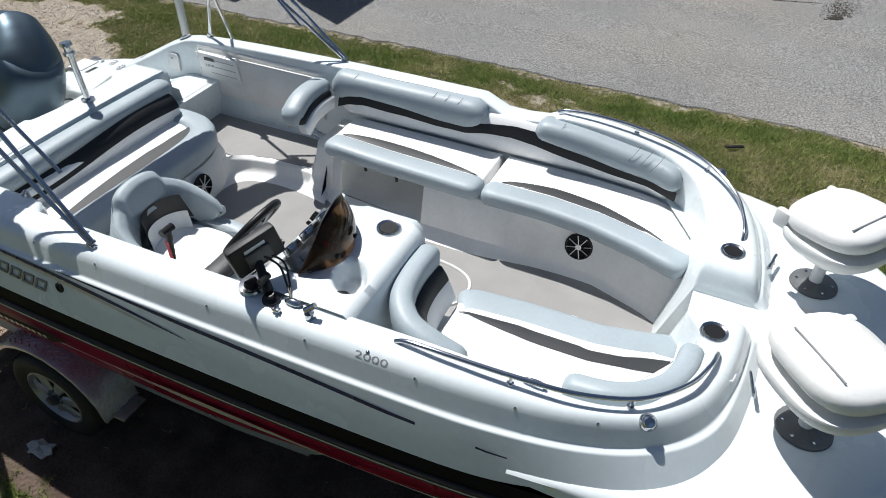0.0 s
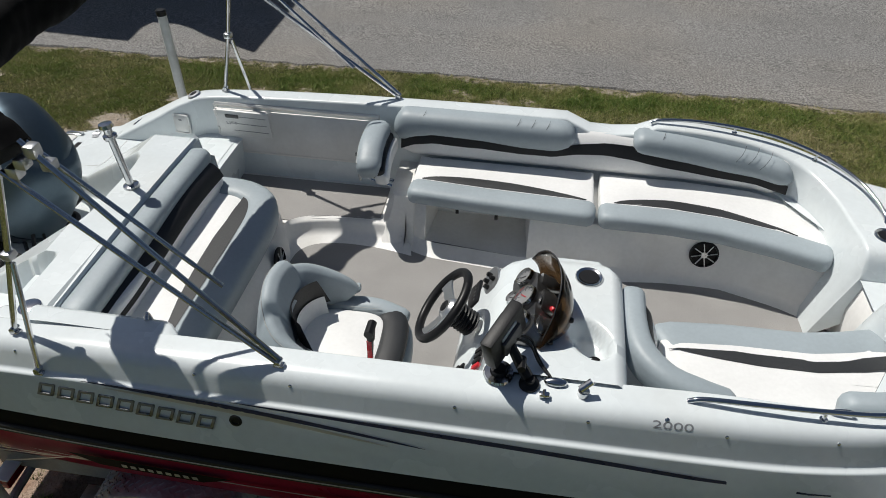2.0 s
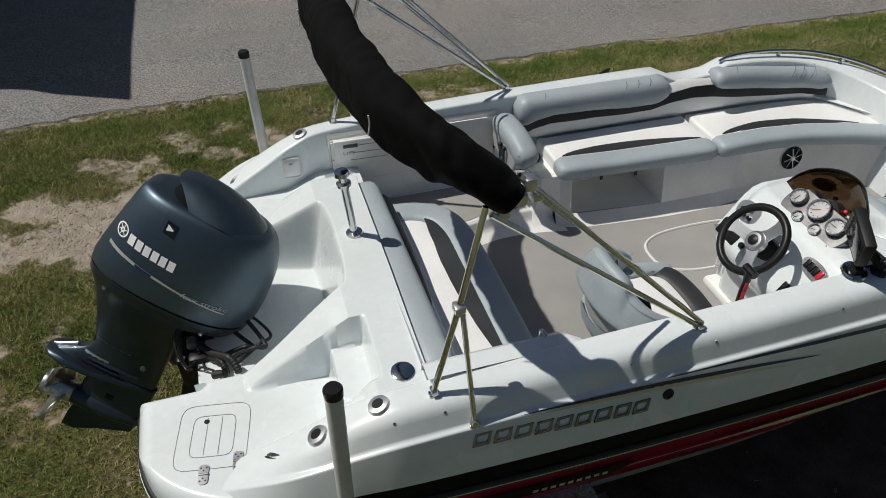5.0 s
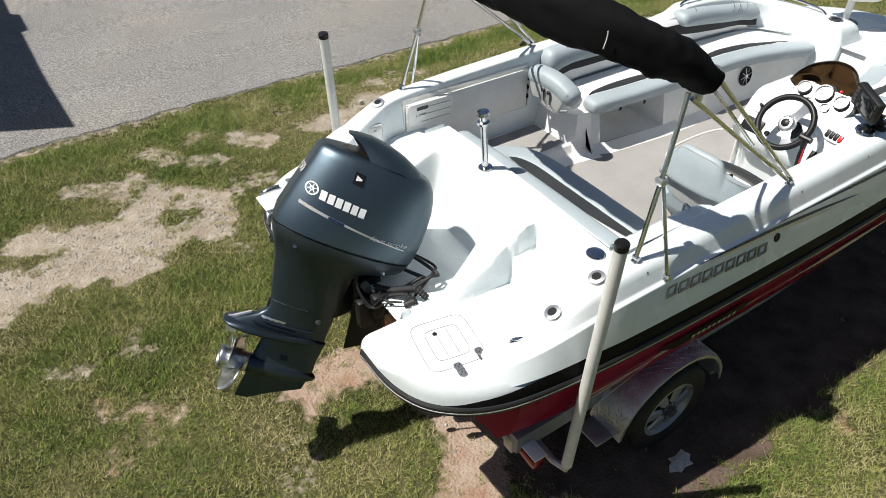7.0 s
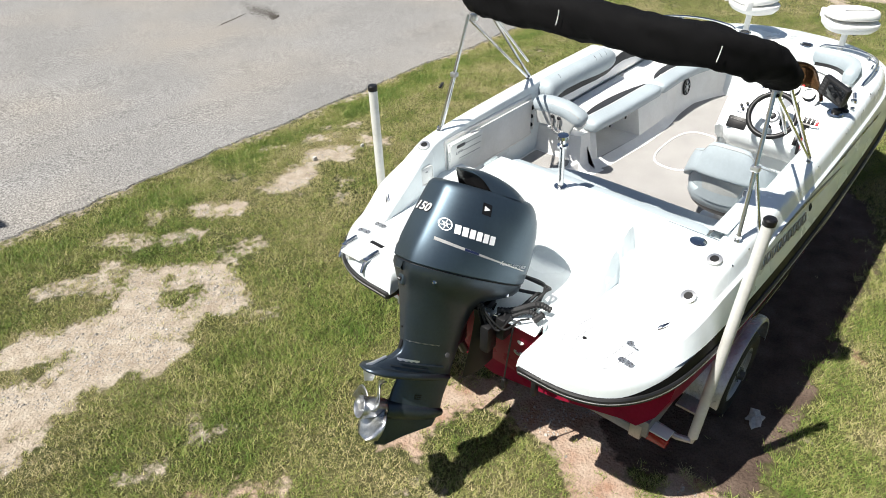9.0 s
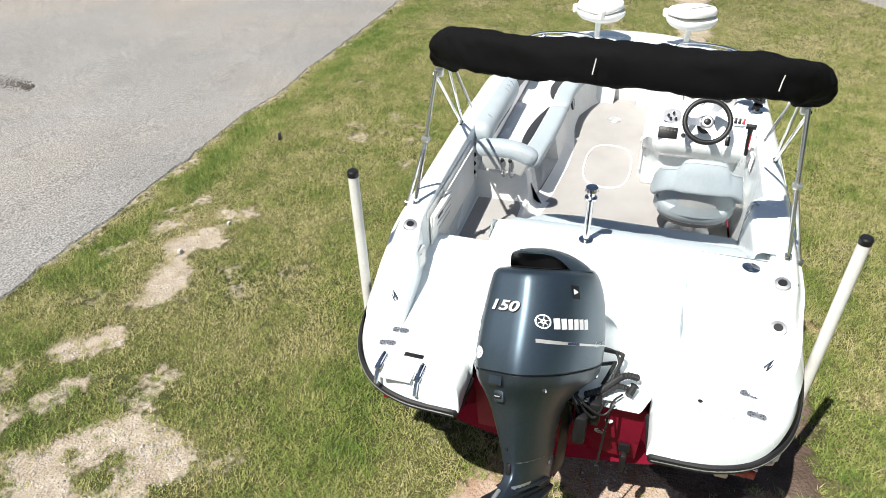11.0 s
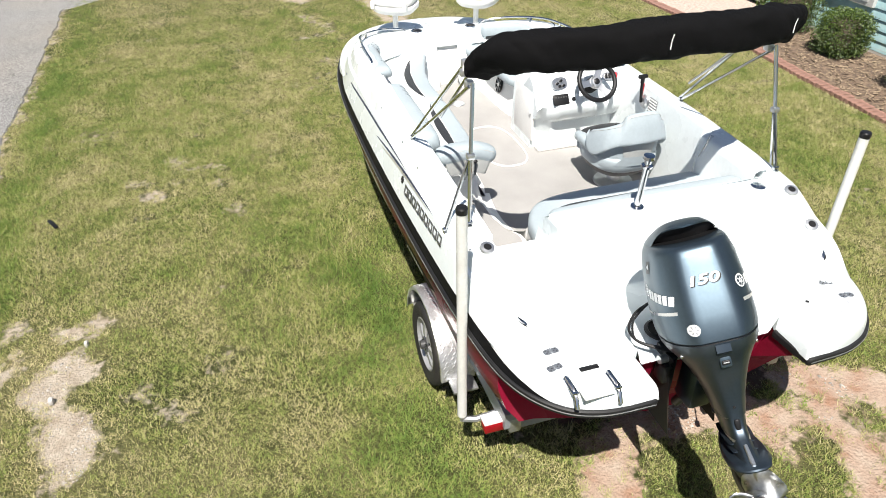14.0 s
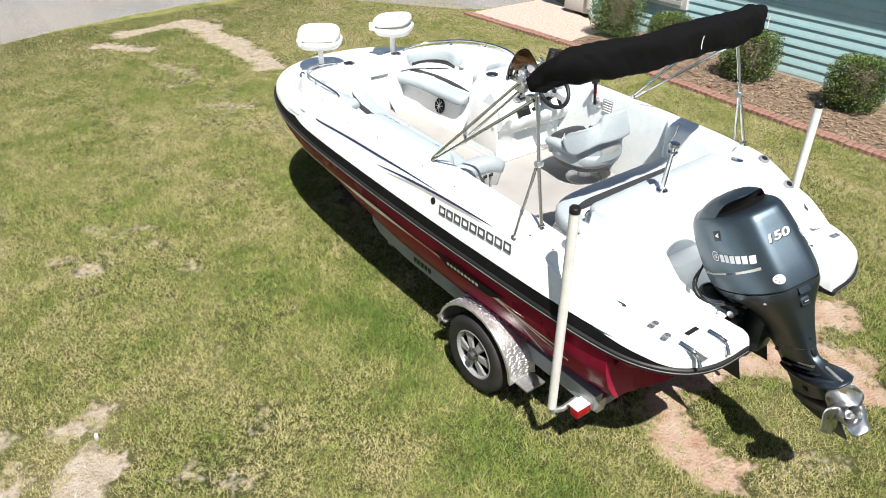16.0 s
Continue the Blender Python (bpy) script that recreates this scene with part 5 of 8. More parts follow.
back_face(th, way, -1, [(0.046, 1.385), (0.045, 1.43), (0.038, 1.48)], WHITEV, "back_panel", "white lower panel", 0.06)
back_face(th, way, -1, [(0.047, 1.425), (0.050, 1.448), (0.047, 1.470)], BLACKV, "stripe", "black wave stripe", 0.02)

# flip-up end of the port seat
th = thing("arm_cushion", "blue-grey padded armrest on two polished arms", "armrest", "", (2.42, 0.72, 1.29))
inv = Matrix.Translation(th.location).inverted()
arm = spline([(2.30, 0.92, 1.545), (2.302, 0.80, 1.555), (2.308, 0.68, 1.545), (2.318, 0.575, 1.505)], 6)
part("pad", sweep(arm, 0.155, 0.14, 0.75, 18, ends=0.9, m=inv), GREY, th, "", 70)
part("stripe", sweep([p + Vector((0.052, -0.004, -0.04)) for p in arm], 0.09, 0.085, 0.6, 14, ends=0.5, m=inv), BLACKV, th, "black stripe", 70)
part("panel", sweep([p + Vector((0.078, 0.0, -0.085)) for p in arm], 0.085, 0.10, 0.5, 14, ends=0.4, m=inv), WHITEV, th, "white lower panel", 70)
part("backing", sweep([p + Vector((-0.064, 0.0, -0.05)) for p in arm], 0.016, 0.19, 0.4, 10, ends=0.2, m=inv), SCREENM, th, "grey backing board", 70)
for y in (0.70, 0.76):
    g = Geo().tube([(2.218, y, 1.50), (2.222, y, 1.40), (2.29, y, 1.33), (2.425, y, 1.292)], 0.010, 8, True, inv)
    arm_ = part("support_arm", g, CHROME, th, "polished arm")
    part("arm_cap", Geo().lathe([(0.014, -0.01), (0.015, 0.004), (0.0, 0.012)], 12, inv @ pose(2.215, y, 1.505, 0, -60, 0)), PLASTIC, arm_, "black round cap")

# aft seat
th = thing("seat_cushion", "long white and blue-grey vinyl cushion of the aft seat", "cushion", "cockpit seat cushions", (1.6, -0.25, 1.20))
inv = Matrix.Translation(th.location).inverted()
poly = [(1.30, -0.90), (1.71, -0.90)] + [(1.71 - 0.14 * step(0.15, 0.45, y), y) for y in (0.0, 0.1, 0.2, 0.3, 0.38)] + [(1.5, 0.42), (1.30, 0.42)]
part("seat_panel", pad(poly, 1.20, 1.335, 0.03, 0.008, inv), WHITEV, th, "white vinyl seat panel", 60)
part("front_roll", sweep(spline([(1.755, -0.90, 1.287), (1.757, -0.4, 1.287), (1.757, 0.0, 1.287), (1.742, 0.22, 1.287), (1.69, 0.36, 1.287), (1.58, 0.44, 1.285), (1.46, 0.465, 1.283), (1.34, 0.465, 1.28)], 6), 0.19, 0.155, 0.62, 20, ends=0.8, m=inv), GREY, th, "blue-grey padded front roll", 70)
lo, up = [], []
for t in np.linspace(0, 1, 22):
    y = -0.84 + 1.2 * float(t)
    x = 1.682 - 0.03 * step(0.1, 0.42, y)
    w = lin(y, [(-0.84, 0.03), (-0.72, 0.05), (-0.56, 0.075), (-0.40, 0.09), (-0.25, 0.10), (-0.03, 0.105), (0.2, 0.09), (0.34, 0.06)])
    lo.append((x, y, 1.353))
    up.append((x - w, y, 1.352))
part("inset", Geo().loft([lo, up], False, m=inv), DARKV, th, "charcoal wedge inset", 60)
th = thing("back_cushion", "long blue-grey padded aft backrest with a black wave", "backrest", "cockpit backrests", (1.37, -0.27, 1.33))
inv = Matrix.Translation(th.location).inverted()
part("bolster", sweep([(1.292 + 0.02 * (0.3 - y) / 1.2, y, 1.512 + 0.008 * math.sin(2.3 * (y + 0.9))) for y in np.linspace(-0.87, 0.47, 22)], 0.155, 0.13, 0.74, 20, ends=0.9, m=inv), GREY, th, "blue-grey padded bolster", 70)
part("back_panel", sweep([(1.368, y, 1.385) for y in np.linspace(-0.88, 0.45, 16)], 0.12, 0.15, 0.5, 16, ends=0.5, m=inv), WHITEV, th, "white lower panel", 70)
lo, up = [], []
for y in np.linspace(-0.89, 0.46, 24):
    y = float(y)
    z = 1.44 + 0.022 * math.sin(4.2 * y + 1.2)
    up.append((1.384, y, z + 0.052))
    lo.append((1.436, y, z - 0.030))
part("wave_stripe", Geo().loft([[(x - 0.02, y, z - 0.012) for x, y, z in lo], lo, [(x - 0.018, y, z + 0.050) for x, y, z in lo], up, [(x - 0.06, y, z + 0.02) for x, y, z in up]], False, m=inv), BLACKV, th, "black wave stripe", 60)

# ---- helm seat ----
HS = (2.47, -0.665, 0.972)
helm = thing("helm_seat", "blue-grey and white swivelling helm seat on a pedestal", "seat", "", HS)
HM = pose(0, 0, 0, 0, 0, 2)
g = Geo().lathe([(0.17, 0), (0.165, 0.012), (0.06, 0.03), (0.055, 0.13), (0.13, 0.15), (0.13, 0.17)], 26, HM)
part("pedestal", g, ALU, helm, "metal swivel pedestal")
part("seat_pan", Geo().loft([[(0.012 + x * f, y * f, z) for x, y in ring2(0.268, 0.258, 36, 0.8)] for z, f in ((0.165, 0.86), (0.20, 1.0), (0.235, 1.06))], True, True, HM), DARKPL, helm, "dark seat pan", 60)
secs = []
for z, f, dx in ((0.215, 0.95, 0.0), (0.235, 1.02, 0.0), (0.275, 1.06, -0.006), (0.32, 1.06, -0.012), (0.352, 1.03, -0.012), (0.362, 0.95, 0.0)):
    secs.append([(0.012 + dx + x * f, y * f, z) for x, y in ring2(0.285, 0.268, 44, 0.78)])
part("shell", Geo().loft(secs, True, True, HM), GREY, helm, "blue-grey seat shell", 60)
poly = [(0.01 + x, y) for x, y in ring2(0.205, 0.195, 36, 0.55)]
part("seat_panel", pad(poly, 0.335, 0.385, 0.022, 0.014, HM), WHITEV, helm, "white seat panel", 60)
part("front_bolster", sweep(spline([(0.215, -0.19, 0.345), (0.245, -0.14, 0.352), (0.256, -0.05, 0.356), (0.256, 0.05, 0.356), (0.245, 0.14, 0.352), (0.215, 0.19, 0.345)], 6), 0.135, 0.088, 0.75, 16, ends=0.8, m=HM), DARKV, helm, "charcoal front bolster", 70)
for s in (1, -1):
    part("side_bolster", sweep(spline([(-0.12, s * 0.232, 0.335), (0.0, s * 0.243, 0.358), (0.14, s * 0.238, 0.362), (0.265, s * 0.212, 0.340)], 6), 0.10, 0.085, 0.8, 16, ends=0.9, m=HM), GREY, helm, "blue-grey side bolster", 70)
    part("seam", Geo().tube([(x, s * 0.197, 0.3985) for x in np.linspace(-0.12, 0.17, 6)], 0.0015, 5, True, HM), SCREENM, helm, "", 0)
part("front_edge", sweep(spline([(0.22, -0.225, 0.29), (0.285, -0.160, 0.292), (0.312, -0.06, 0.292), (0.312, 0.06, 0.292), (0.285, 0.160, 0.292), (0.22, 0.225, 0.29)], 6), 0.07, 0.095, 0.75, 16, ends=0.8, m=HM), GREY, helm, "blue-grey front edge of the seat", 70)
# hooded backrest: plan of its ridge with the heights of the upper and lower edge, from wing to wing
HOOD = [(0.050, 0.246, 0.468, 0.452, 0.014), (0.035, 0.256, 0.492, 0.430, 0.034), (0.0, 0.264, 0.522, 0.395, 0.052), (-0.058, 0.266, 0.553, 0.352, 0.062), (-0.13, 0.256, 0.590, 0.362, 0.066), (-0.185, 0.232, 0.622, 0.42, 0.070), (-0.222, 0.195, 0.648, 0.465, 0.072), (-0.240, 0.165, 0.668, 0.485, 0.074), (-0.252, 0.140, 0.715, 0.490, 0.074), (-0.264, 0.10, 0.735, 0.493, 0.074), (-0.272, 0.05, 0.742, 0.497, 0.074)]
ridge = spline([(p[0], p[1], 0) for p in HOOD] + [(-0.276, 0.0, 0)] + [(p[0], -p[1], 0) for p in HOOD[::-1]], 6)
vals = [spline([(p[2], p[3], p[4]) for p in HOOD] + [(0.744, 0.498, 0.074)] + [(p[2], p[3], p[4]) for p in HOOD[::-1]], 6)][0]
rings, L = [], len(ridge)
for i, (p, v) in enumerate(zip(ridge, vals)):
    d = (ridge[min(i + 1, L - 1)] - ridge[max(i - 1, 0)]).normalized()
    n = Vector((d.y, -d.x, 0))
    if n.dot(p - Vector((0.05, 0, 0))) < 0:
        n = -n
    zt, zb, th_ = v
    k_ = step(-0.02, -0.2, p.x) if p.x > -0.2 else 1.0
    sec = [(-0.6 - 0.55 * k_, zb + 0.012 + 0.05 * k_), (-0.62 - 0.45 * k_, zb + 0.42 * (zt - zb)), (-0.50 - 0.12 * k_, zt - 0.022), (-0.12, zt), (0.25, zt - 0.006), (0.62, zt - 0.35 * (zt - zb)), (0.92, zb + 0.055), (1.0, zb + 0.022), (0.88, zb + 0.004), (0.35, zb)]
    ring = fillet([Vector((p.x + n.x * a_ * th_ , p.y + n.y * a_ * th_, z)) for a_, z in sec + sec[:1]], 0.012, 2)
    rings.append(ring[:-1])
part("backrest", Geo().loft(rings, True, True, HM), GREY, helm, "blue-grey hooded backrest with wing arms", 50)
seamline = [r[len(r) // 2 - 2] for r in rings[4:-4]]
part("piping", Geo().tube([p + Vector((0, 0, 0.002)) for p in seamline], 0.0022, 6, True, HM), SCREENM, helm, "stitched seam of the hood", 70)


def shell_back(z0, z1, inset, w, mt, nm, lb, n=26):
    """A curved panel inside or behind the hood; w: how far round it reaches at its foot and head."""
    rows = []
    for t in np.linspace(0, 1, 8):
        z, a1 = z0 + (z1 - z0) * float(t), w[0] + (w[1] - w[0]) * float(t)
        rows.append([(-(0.262 - inset + 0.10 * (z - 0.30)) * math.cos(a) ** 0.8 + 0.004, (0.262 - inset) * math.sin(a), z) for a in np.linspace(-a1, a1, n)])
    return part(nm, Geo().loft(rows, False, m=HM), mt, helm, lb, 70)


shell_back(0.25, 0.53, -0.030, (1.45, 1.2), GREY, "lower_back", "blue-grey lower shell of the backrest")
shell_back(0.36, 0.50, 0.098, (1.15, 1.1), WHITEV, "back_panel", "white inner panel of the backrest")
shell_back(0.455, 0.60, 0.092, (1.25, 1.0), BLACKV, "back_inset", "black inset of the backrest")
shell_back(0.375, 0.49, -0.0345, (0.44, 0.56), SCREENM, "rear_pocket", "grey pocket on the back")
shell_back(0.300, 0.385, -0.050, (0.66, 0.46), GREY, "pocket_lip", "padded lip of the back pocket")

# ---- folding fishing seats on the bow ----
def bow_seat(x, y, rz, label):
    s = thing("fishing_seat", label, "seat", "bow fishing seats", (x, y, 1.406))
    g = Geo().lathe([(0.115, 0), (0.112, 0.010), (0.045, 0.018), (0.03, 0.03)], 28)
    base = part("base_plate", g, BASEGREY, s, "round dark grey metal base plate")
    part("base_label", Geo().box((0.06, -0.055, 0.0145), (0.045, 0.03, 0.001), 0, pose(0, 0, 0.001, 8, 8, 0)), WHITEP, base, "small white label of unreadable print", 0)
    for j in range(6):
        b = Geo().lathe([(0.009, 0.008), (0.008, 0.016), (0, 0.017)], 8, Matrix.Translation((0.085 * math.cos(j * 1.047), 0.085 * math.sin(j * 1.047), 0)))
        part("bolt", b, CHROME, base)
    part("post", Geo().lathe([(0.03, 0.02), (0.03, 0.235), (0.05, 0.24), (0.05, 0.255)], 18), WHITEPL, s, "white seat post")
    m = pose(0.0, 0, 0.25, 0, 0, rz) @ Matrix.Scale(1.08, 4)
    secs = []
    for z, f in ((0.0, 0.55), (0.012, 0.82), (0.05, 0.97), (0.085, 1.0), (0.095, 0.98)):
        secs.append([(0.02 + px * f, py * f, z) for px, py in ring2(0.21, 0.235, 36, 0.72)])
    part("seat_shell", Geo().loft(secs, True, True, m), WHITEPL, s, "white moulded seat shell", 60)
    m2 = m @ pose(-0.19, 0, 0.10, 0, -5, 0)
    secs = []
    for z, f in ((0.0, 0.96), (0.012, 1.0), (0.05, 0.98), (0.072, 0.9), (0.08, 0.6), (0.082, 0.02)):
        secs.append([(0.20 + px * f, py * f, z) for px, py in ring2(0.20, 0.215, 36, 0.66)])
    part("folded_back", Geo().loft(secs, True, True, m2), WHITEPL, s, "white backrest folded down on the seat", 60)
    g = Geo()
    g.tube([(0.31, py, 0.083 - 0.0 * abs(py)) for py in np.linspace(-0.13, 0.13, 6)], 0.004, 6, True, m2)
    part("seam", g, GREYP, s)
    for sy in (1, -1):
        g = Geo().box((-0.165, sy * 0.17, 0.11), (0.075, 0.04, 0.085), 0.014, m)
        part("hinge", g, WHITEPL, s)
    g = Geo().box((0.1, 0.02, -0.01), (0.06, 0.03, 0.015), 0.004, m)
    part("lever", g, PLASTIC, s, "black swivel lever")
    return s


bow_seat(5.54, 0.43, -35, "white folding fishing seat on a post, port side of the bow")
bow_seat(5.55, -0.53, -140, "white folding fishing seat on a post, starboard side of the bow")

# ---- bimini top, folded in its boot ----
bim = thing("bimini_top", "black bimini top folded in a canvas boot on steel struts", "bimini top", "", (1.2, 0, 1.63))
inv = Matrix.Translation(bim.location).inverted()
path = spline([(1.50, -1.035, 2.488), (1.415, -1.015, 2.565), (1.30, -0.945, 2.635), (1.20, -0.76, 2.672), (1.14, -0.4, 2.688), (1.122, 0.0, 2.694), (1.14, 0.4, 2.688), (1.20, 0.73, 2.672), (1.30, 0.90, 2.635), (1.415, 0.965, 2.565), (1.50, 0.985, 2.488)], 18)
rings, side = [], Vector((1, 0, 0))
L = len(path)
for i, p in enumerate(path):
    d = (path[min(i + 1, L - 1)] - path[max(i - 1, 0)]).normalized()
    s1 = (side - d * side.dot(d)).normalized()
    s2 = d.cross(s1)
    u = abs(2 * i / (L - 1) - 1)
    w, h = 0.090 - 0.016 * step(0.2, 0.65, u) - 0.014 * step(0.75, 1, u), 0.112 - 0.008 * step(0.45, 0.85, u) - 0.014 * step(0.9, 1, u)
    ring = []
    for j, (a, b) in enumerate(ring2(w, h, 40, 0.75 - 0.30 * step(0.7, 1, u))):
        q = p + s1 * a + s2 * b
        n = noise.noise(Vector((q.x * 7, q.y * 3.2, q.z * 7))) * 0.016 + noise.noise(Vector((q.x * 20, q.y * 10 + 9 * a, q.z * 20))) * 0.007
        n += 0.009 * math.sin(13 * q.y + 26 * (a + b) + 2.5 * noise.noise(q * 3)) * (0.5 + 0.5 * u) + 0.007 * abs(math.sin(31 * q.y - 17 * (a - b) + 3 * noise.noise(q * 4))) ** 0.5 - 0.006
        ring.append(q + (s1 * a + s2 * b).normalized() * n)
    rings.append(ring)
part("canvas_boot", Geo().loft(rings, True, True, inv), CANVAS, bim, "black wrinkled canvas boot", 80)
for sy in (0.07, -0.82):
    g = Geo()
    k = min(range(L), key=lambda i: abs(path[i].y - sy))
    g.tube([path[k] + Vector((-0.118 + 0.004 * math.sin(4 * t), 0.01 * t, 0.06 - 0.08 * t)) for t in np.linspace(0, 1, 6)], 0.0028, 5, True, inv)
    part("zip_tag", g, WHITEPL, bim)
for s in (1, -1):
    tops = Vector((1.465, s * 1.03, 2.465))
    mount = Vector((2.39, s * 1.13, 1.69))
    aft = Vector((1.225, s * 1.11, 1.655))
    low = Vector((1.36, s * 1.215, 1.545))
    mid = Vector((1.335, s * 1.07, 2.04))
    for off in (Vector((-0.015, s * 0.015, -0.045)), Vector((0.085, -s * 0.01, 0.075))):
        part("frame_tube", Geo().tube([tops + off, mount + off * 0.12], 0.0115, 10, True, inv), CHROME, bim, "polished frame tube")
    part("frame_tube", Geo().tube([tops + Vector((0.075, -s * 0.05, 0.045)), Vector((2.15, s * 0.99, 1.93))], 0.010, 10, True, inv), CHROME, bim, "loose polished strut")
    part("strut", Geo().tube([aft, mid, tops + Vector((-0.03, 0, -0.02))], 0.0125, 10, True, inv), CHROME, bim, "polished aft strut")
    part("strut", Geo().tube([low, mid + Vector((0.012, s * 0.01, -0.03))], 0.011, 10, True, inv), CHROME, bim, "polished brace")
    for p in (mount, aft, low):
        g = Geo().box(p + Vector((0, 0, -0.02)), (0.045, 0.03, 0.02), 0.006, inv).tube([p + Vector((0, -0.018, 0)), p + Vector((0, 0.018, 0))], 0.014, 10, True, inv)
        part("deck_hinge", g, CHROME, bim, "deck hinge")
    for q, z in ((mid, 0.035), (tops + Vector((0.03, 0.0, -0.05)), 0.05), (tops + Vector((0.085, s * 0.01, 0.0)), 0.045), (tops + Vector((0.125, -s * 0.01, 0.04)), 0.05), (tops + Vector((0.16, -s * 0.02, -0.02)), 0.04)):
        part("jaw_slide", Geo().box(q, (0.045, 0.05, z), 0.009, inv), ALU, bim, "metal jaw slide")

# ---- outboard ----
EN = pose(0.426, 0.184, 1.848, -20.4, 26.9, -27.8)
eng = new("outboard_motor")
eng.matrix_world = EN
tagged(eng, "dark blue-grey four-stroke outboard motor, tilted half up", "outboard motor")
# plan of the cowl from the flat back to the rounded front, and its back, front and half breadth level by level
PLAN = [(0.0, 0.0), (0.0, 0.20), (0.002, 0.34), (0.010, 0.43), (0.026, 0.50), (0.052, 0.585), (0.09, 0.685), (0.14, 0.785), (0.20, 0.865), (0.28, 0.935), (0.38, 0.98), (0.49, 1.0), (0.60, 0.995), (0.70, 0.96), (0.79, 0.885), (0.87, 0.77), (0.93, 0.62), (0.97, 0.44), (0.992, 0.22), (1.0, 0.0)]
LEVELS = [(-0.478, -0.329, 0.470, 0.247), (-0.470, -0.337, 0.482, 0.254), (-0.42, -0.337, 0.490, 0.257), (-0.34, -0.322, 0.495, 0.256), (-0.25, -0.302, 0.492, 0.251), (-0.17, -0.281, 0.484, 0.244), (-0.10, -0.264, 0.465, 0.234),
          (-0.05, -0.252, 0.442, 0.222), (-0.02, -0.243, 0.42, 0.212), (-0.006, -0.232, 0.405, 0.203), (0.004, -0.215, 0.39, 0.192), (0.010, -0.18, 0.36, 0.170)]


def level(z):
    return [float(np.interp(z, [l[0] for l in LEVELS], [l[k] for l in LEVELS])) for k in (1, 2, 3)]


def cring(z, xb, xf, hw):
    up = [(xb + (xf - xb) * u, hw * v, z) for u, v in PLAN]
    return up + [(x, -y, zz) for x, y, zz in up[-2:0:-1]]


def cowl_y(x, z):
    xb, xf, hw = level(z)
    return hw * lin((x - xb) / (xf - xb), PLAN)


def cowl_back(y, z):
    xb, xf, hw = level(z)
    return xb + (xf - xb) * lin(abs(y) / hw, [(v, u) for u, v in PLAN if u < 0.5])


part("cowl", Geo().loft([cring(*l) for l in LEVELS], True, True), COWL, eng, "glossy blue-grey metallic cowl", 32)
part("cowl_seam", Geo().loft([cring(-0.476, -0.325, 0.465, 0.243), cring(-0.488, -0.325, 0.465, 0.243)], True, True), RUBBER, eng, "black joint below the cowl", 60)
LOWER = [(-0.484, -0.334, 0.476, 0.251), (-0.52, -0.330, 0.468, 0.245), (-0.555, -0.314, 0.44, 0.228), (-0.585, -0.300, 0.37, 0.203), (-0.62, -0.284, 0.275, 0.176), (-0.67, -0.265, 0.215, 0.148), (-0.74, -0.246, 0.20, 0.122), (-0.82, -0.224, 0.195, 0.099), (-0.90, -0.203, 0.195, 0.083), (-0.932, -0.196, 0.195, 0.078)]
lower_cowl = part("lower_cowl", Geo().loft([cring(*l) for l in LOWER], True, True), COWLD, eng, "dark lower cowl", 32)
MID = [(-0.930, -0.193, 0.193, 0.075), (-0.97, -0.186, 0.193, 0.069), (-1.01, -0.196, 0.193, 0.062), (-1.045, -0.232, 0.193, 0.057), (-1.075, -0.285, 0.193, 0.056), (-1.10, -0.335, 0.193, 0.060), (-1.116, -0.36, 0.193, 0.066)]
part("midsection", Geo().loft([cring(*l) for l in MID], True, True), COWLD, eng, "dark drive shaft housing", 40)


def below(x, z):
    """Half breadth of the drive shaft housing and the lower cowl."""
    rows_ = LOWER + MID
    xb, xf, hw = [float(np.interp(-z, [-l[0] for l in rows_], [l[k] for l in rows_])) for k in (1, 2, 3)]
    return hw * lin((x - xb) / (xf - xb), PLAN)


# plate above the propeller, with splash ribs, painted lit edge and trim tab
plate_ = [(-0.40, 0.0), (-0.395, 0.045), (-0.36, 0.085), (-0.28, 0.108), (-0.16, 0.112), (-0.02, 0.095), (0.10, 0.070), (0.18, 0.045), (0.205, 0.0)]
outline = plate_ + [(x, -y) for x, y in plate_[-2:0:-1]]
g = Geo().loft([[(-0.1 + (x + 0.1) * f, y * f, z) for x, y in outline] for z, f in ((-1.108, 0.90), (-1.122, 0.99), (-1.130, 1.0), (-1.138, 0.985), (-1.146, 0.9))], True, True)
part("cavitation_plate", g, COWLD, eng, "dark plate above the propeller", 40)
for s in (1, -1):
    for k, (z, x0, x1) in enumerate(((-1.085, -0.25, 0.0), (-1.062, -0.20, 0.10))):
        g = Geo().loft([[(x, s * (below(x, z) - 0.006), z + 0.004), (x, s * (below(x, z) + 0.020), z), (x, s * (below(x, z) - 0.006), z - 0.006)] for x in np.linspace(x0, x1, 9)], True, True)
        part("splash_rib", g, COWLD, eng, "", 30)
    part("worn_patch", Geo().loft([[(x, s * (below(x, z) + 0.0015), z) for z in (-1.04, -1.05 - 0.006 * (i % 2))] for i, x in enumerate(np.linspace(-0.21, -0.07, 9))], False), ALU, eng, "bare scratched metal", 0)
    part("worn_patch", Geo().loft([[(x, s * (below(x, z) + 0.0015), z) for z in (-0.928, -0.9335 - 0.003 * (i % 2))] for i, x in enumerate(np.linspace(-0.19, 0.02, 10))], False), GREYP, eng, "scuffed joint", 0)
    part("screw_cap", Geo().lathe([(0.016, -0.004), (0.015, 0.008), (0, 0.010)], 12, pose(0.10, s * 0.062, -0.985, -s * 80)), DARKPL, eng)
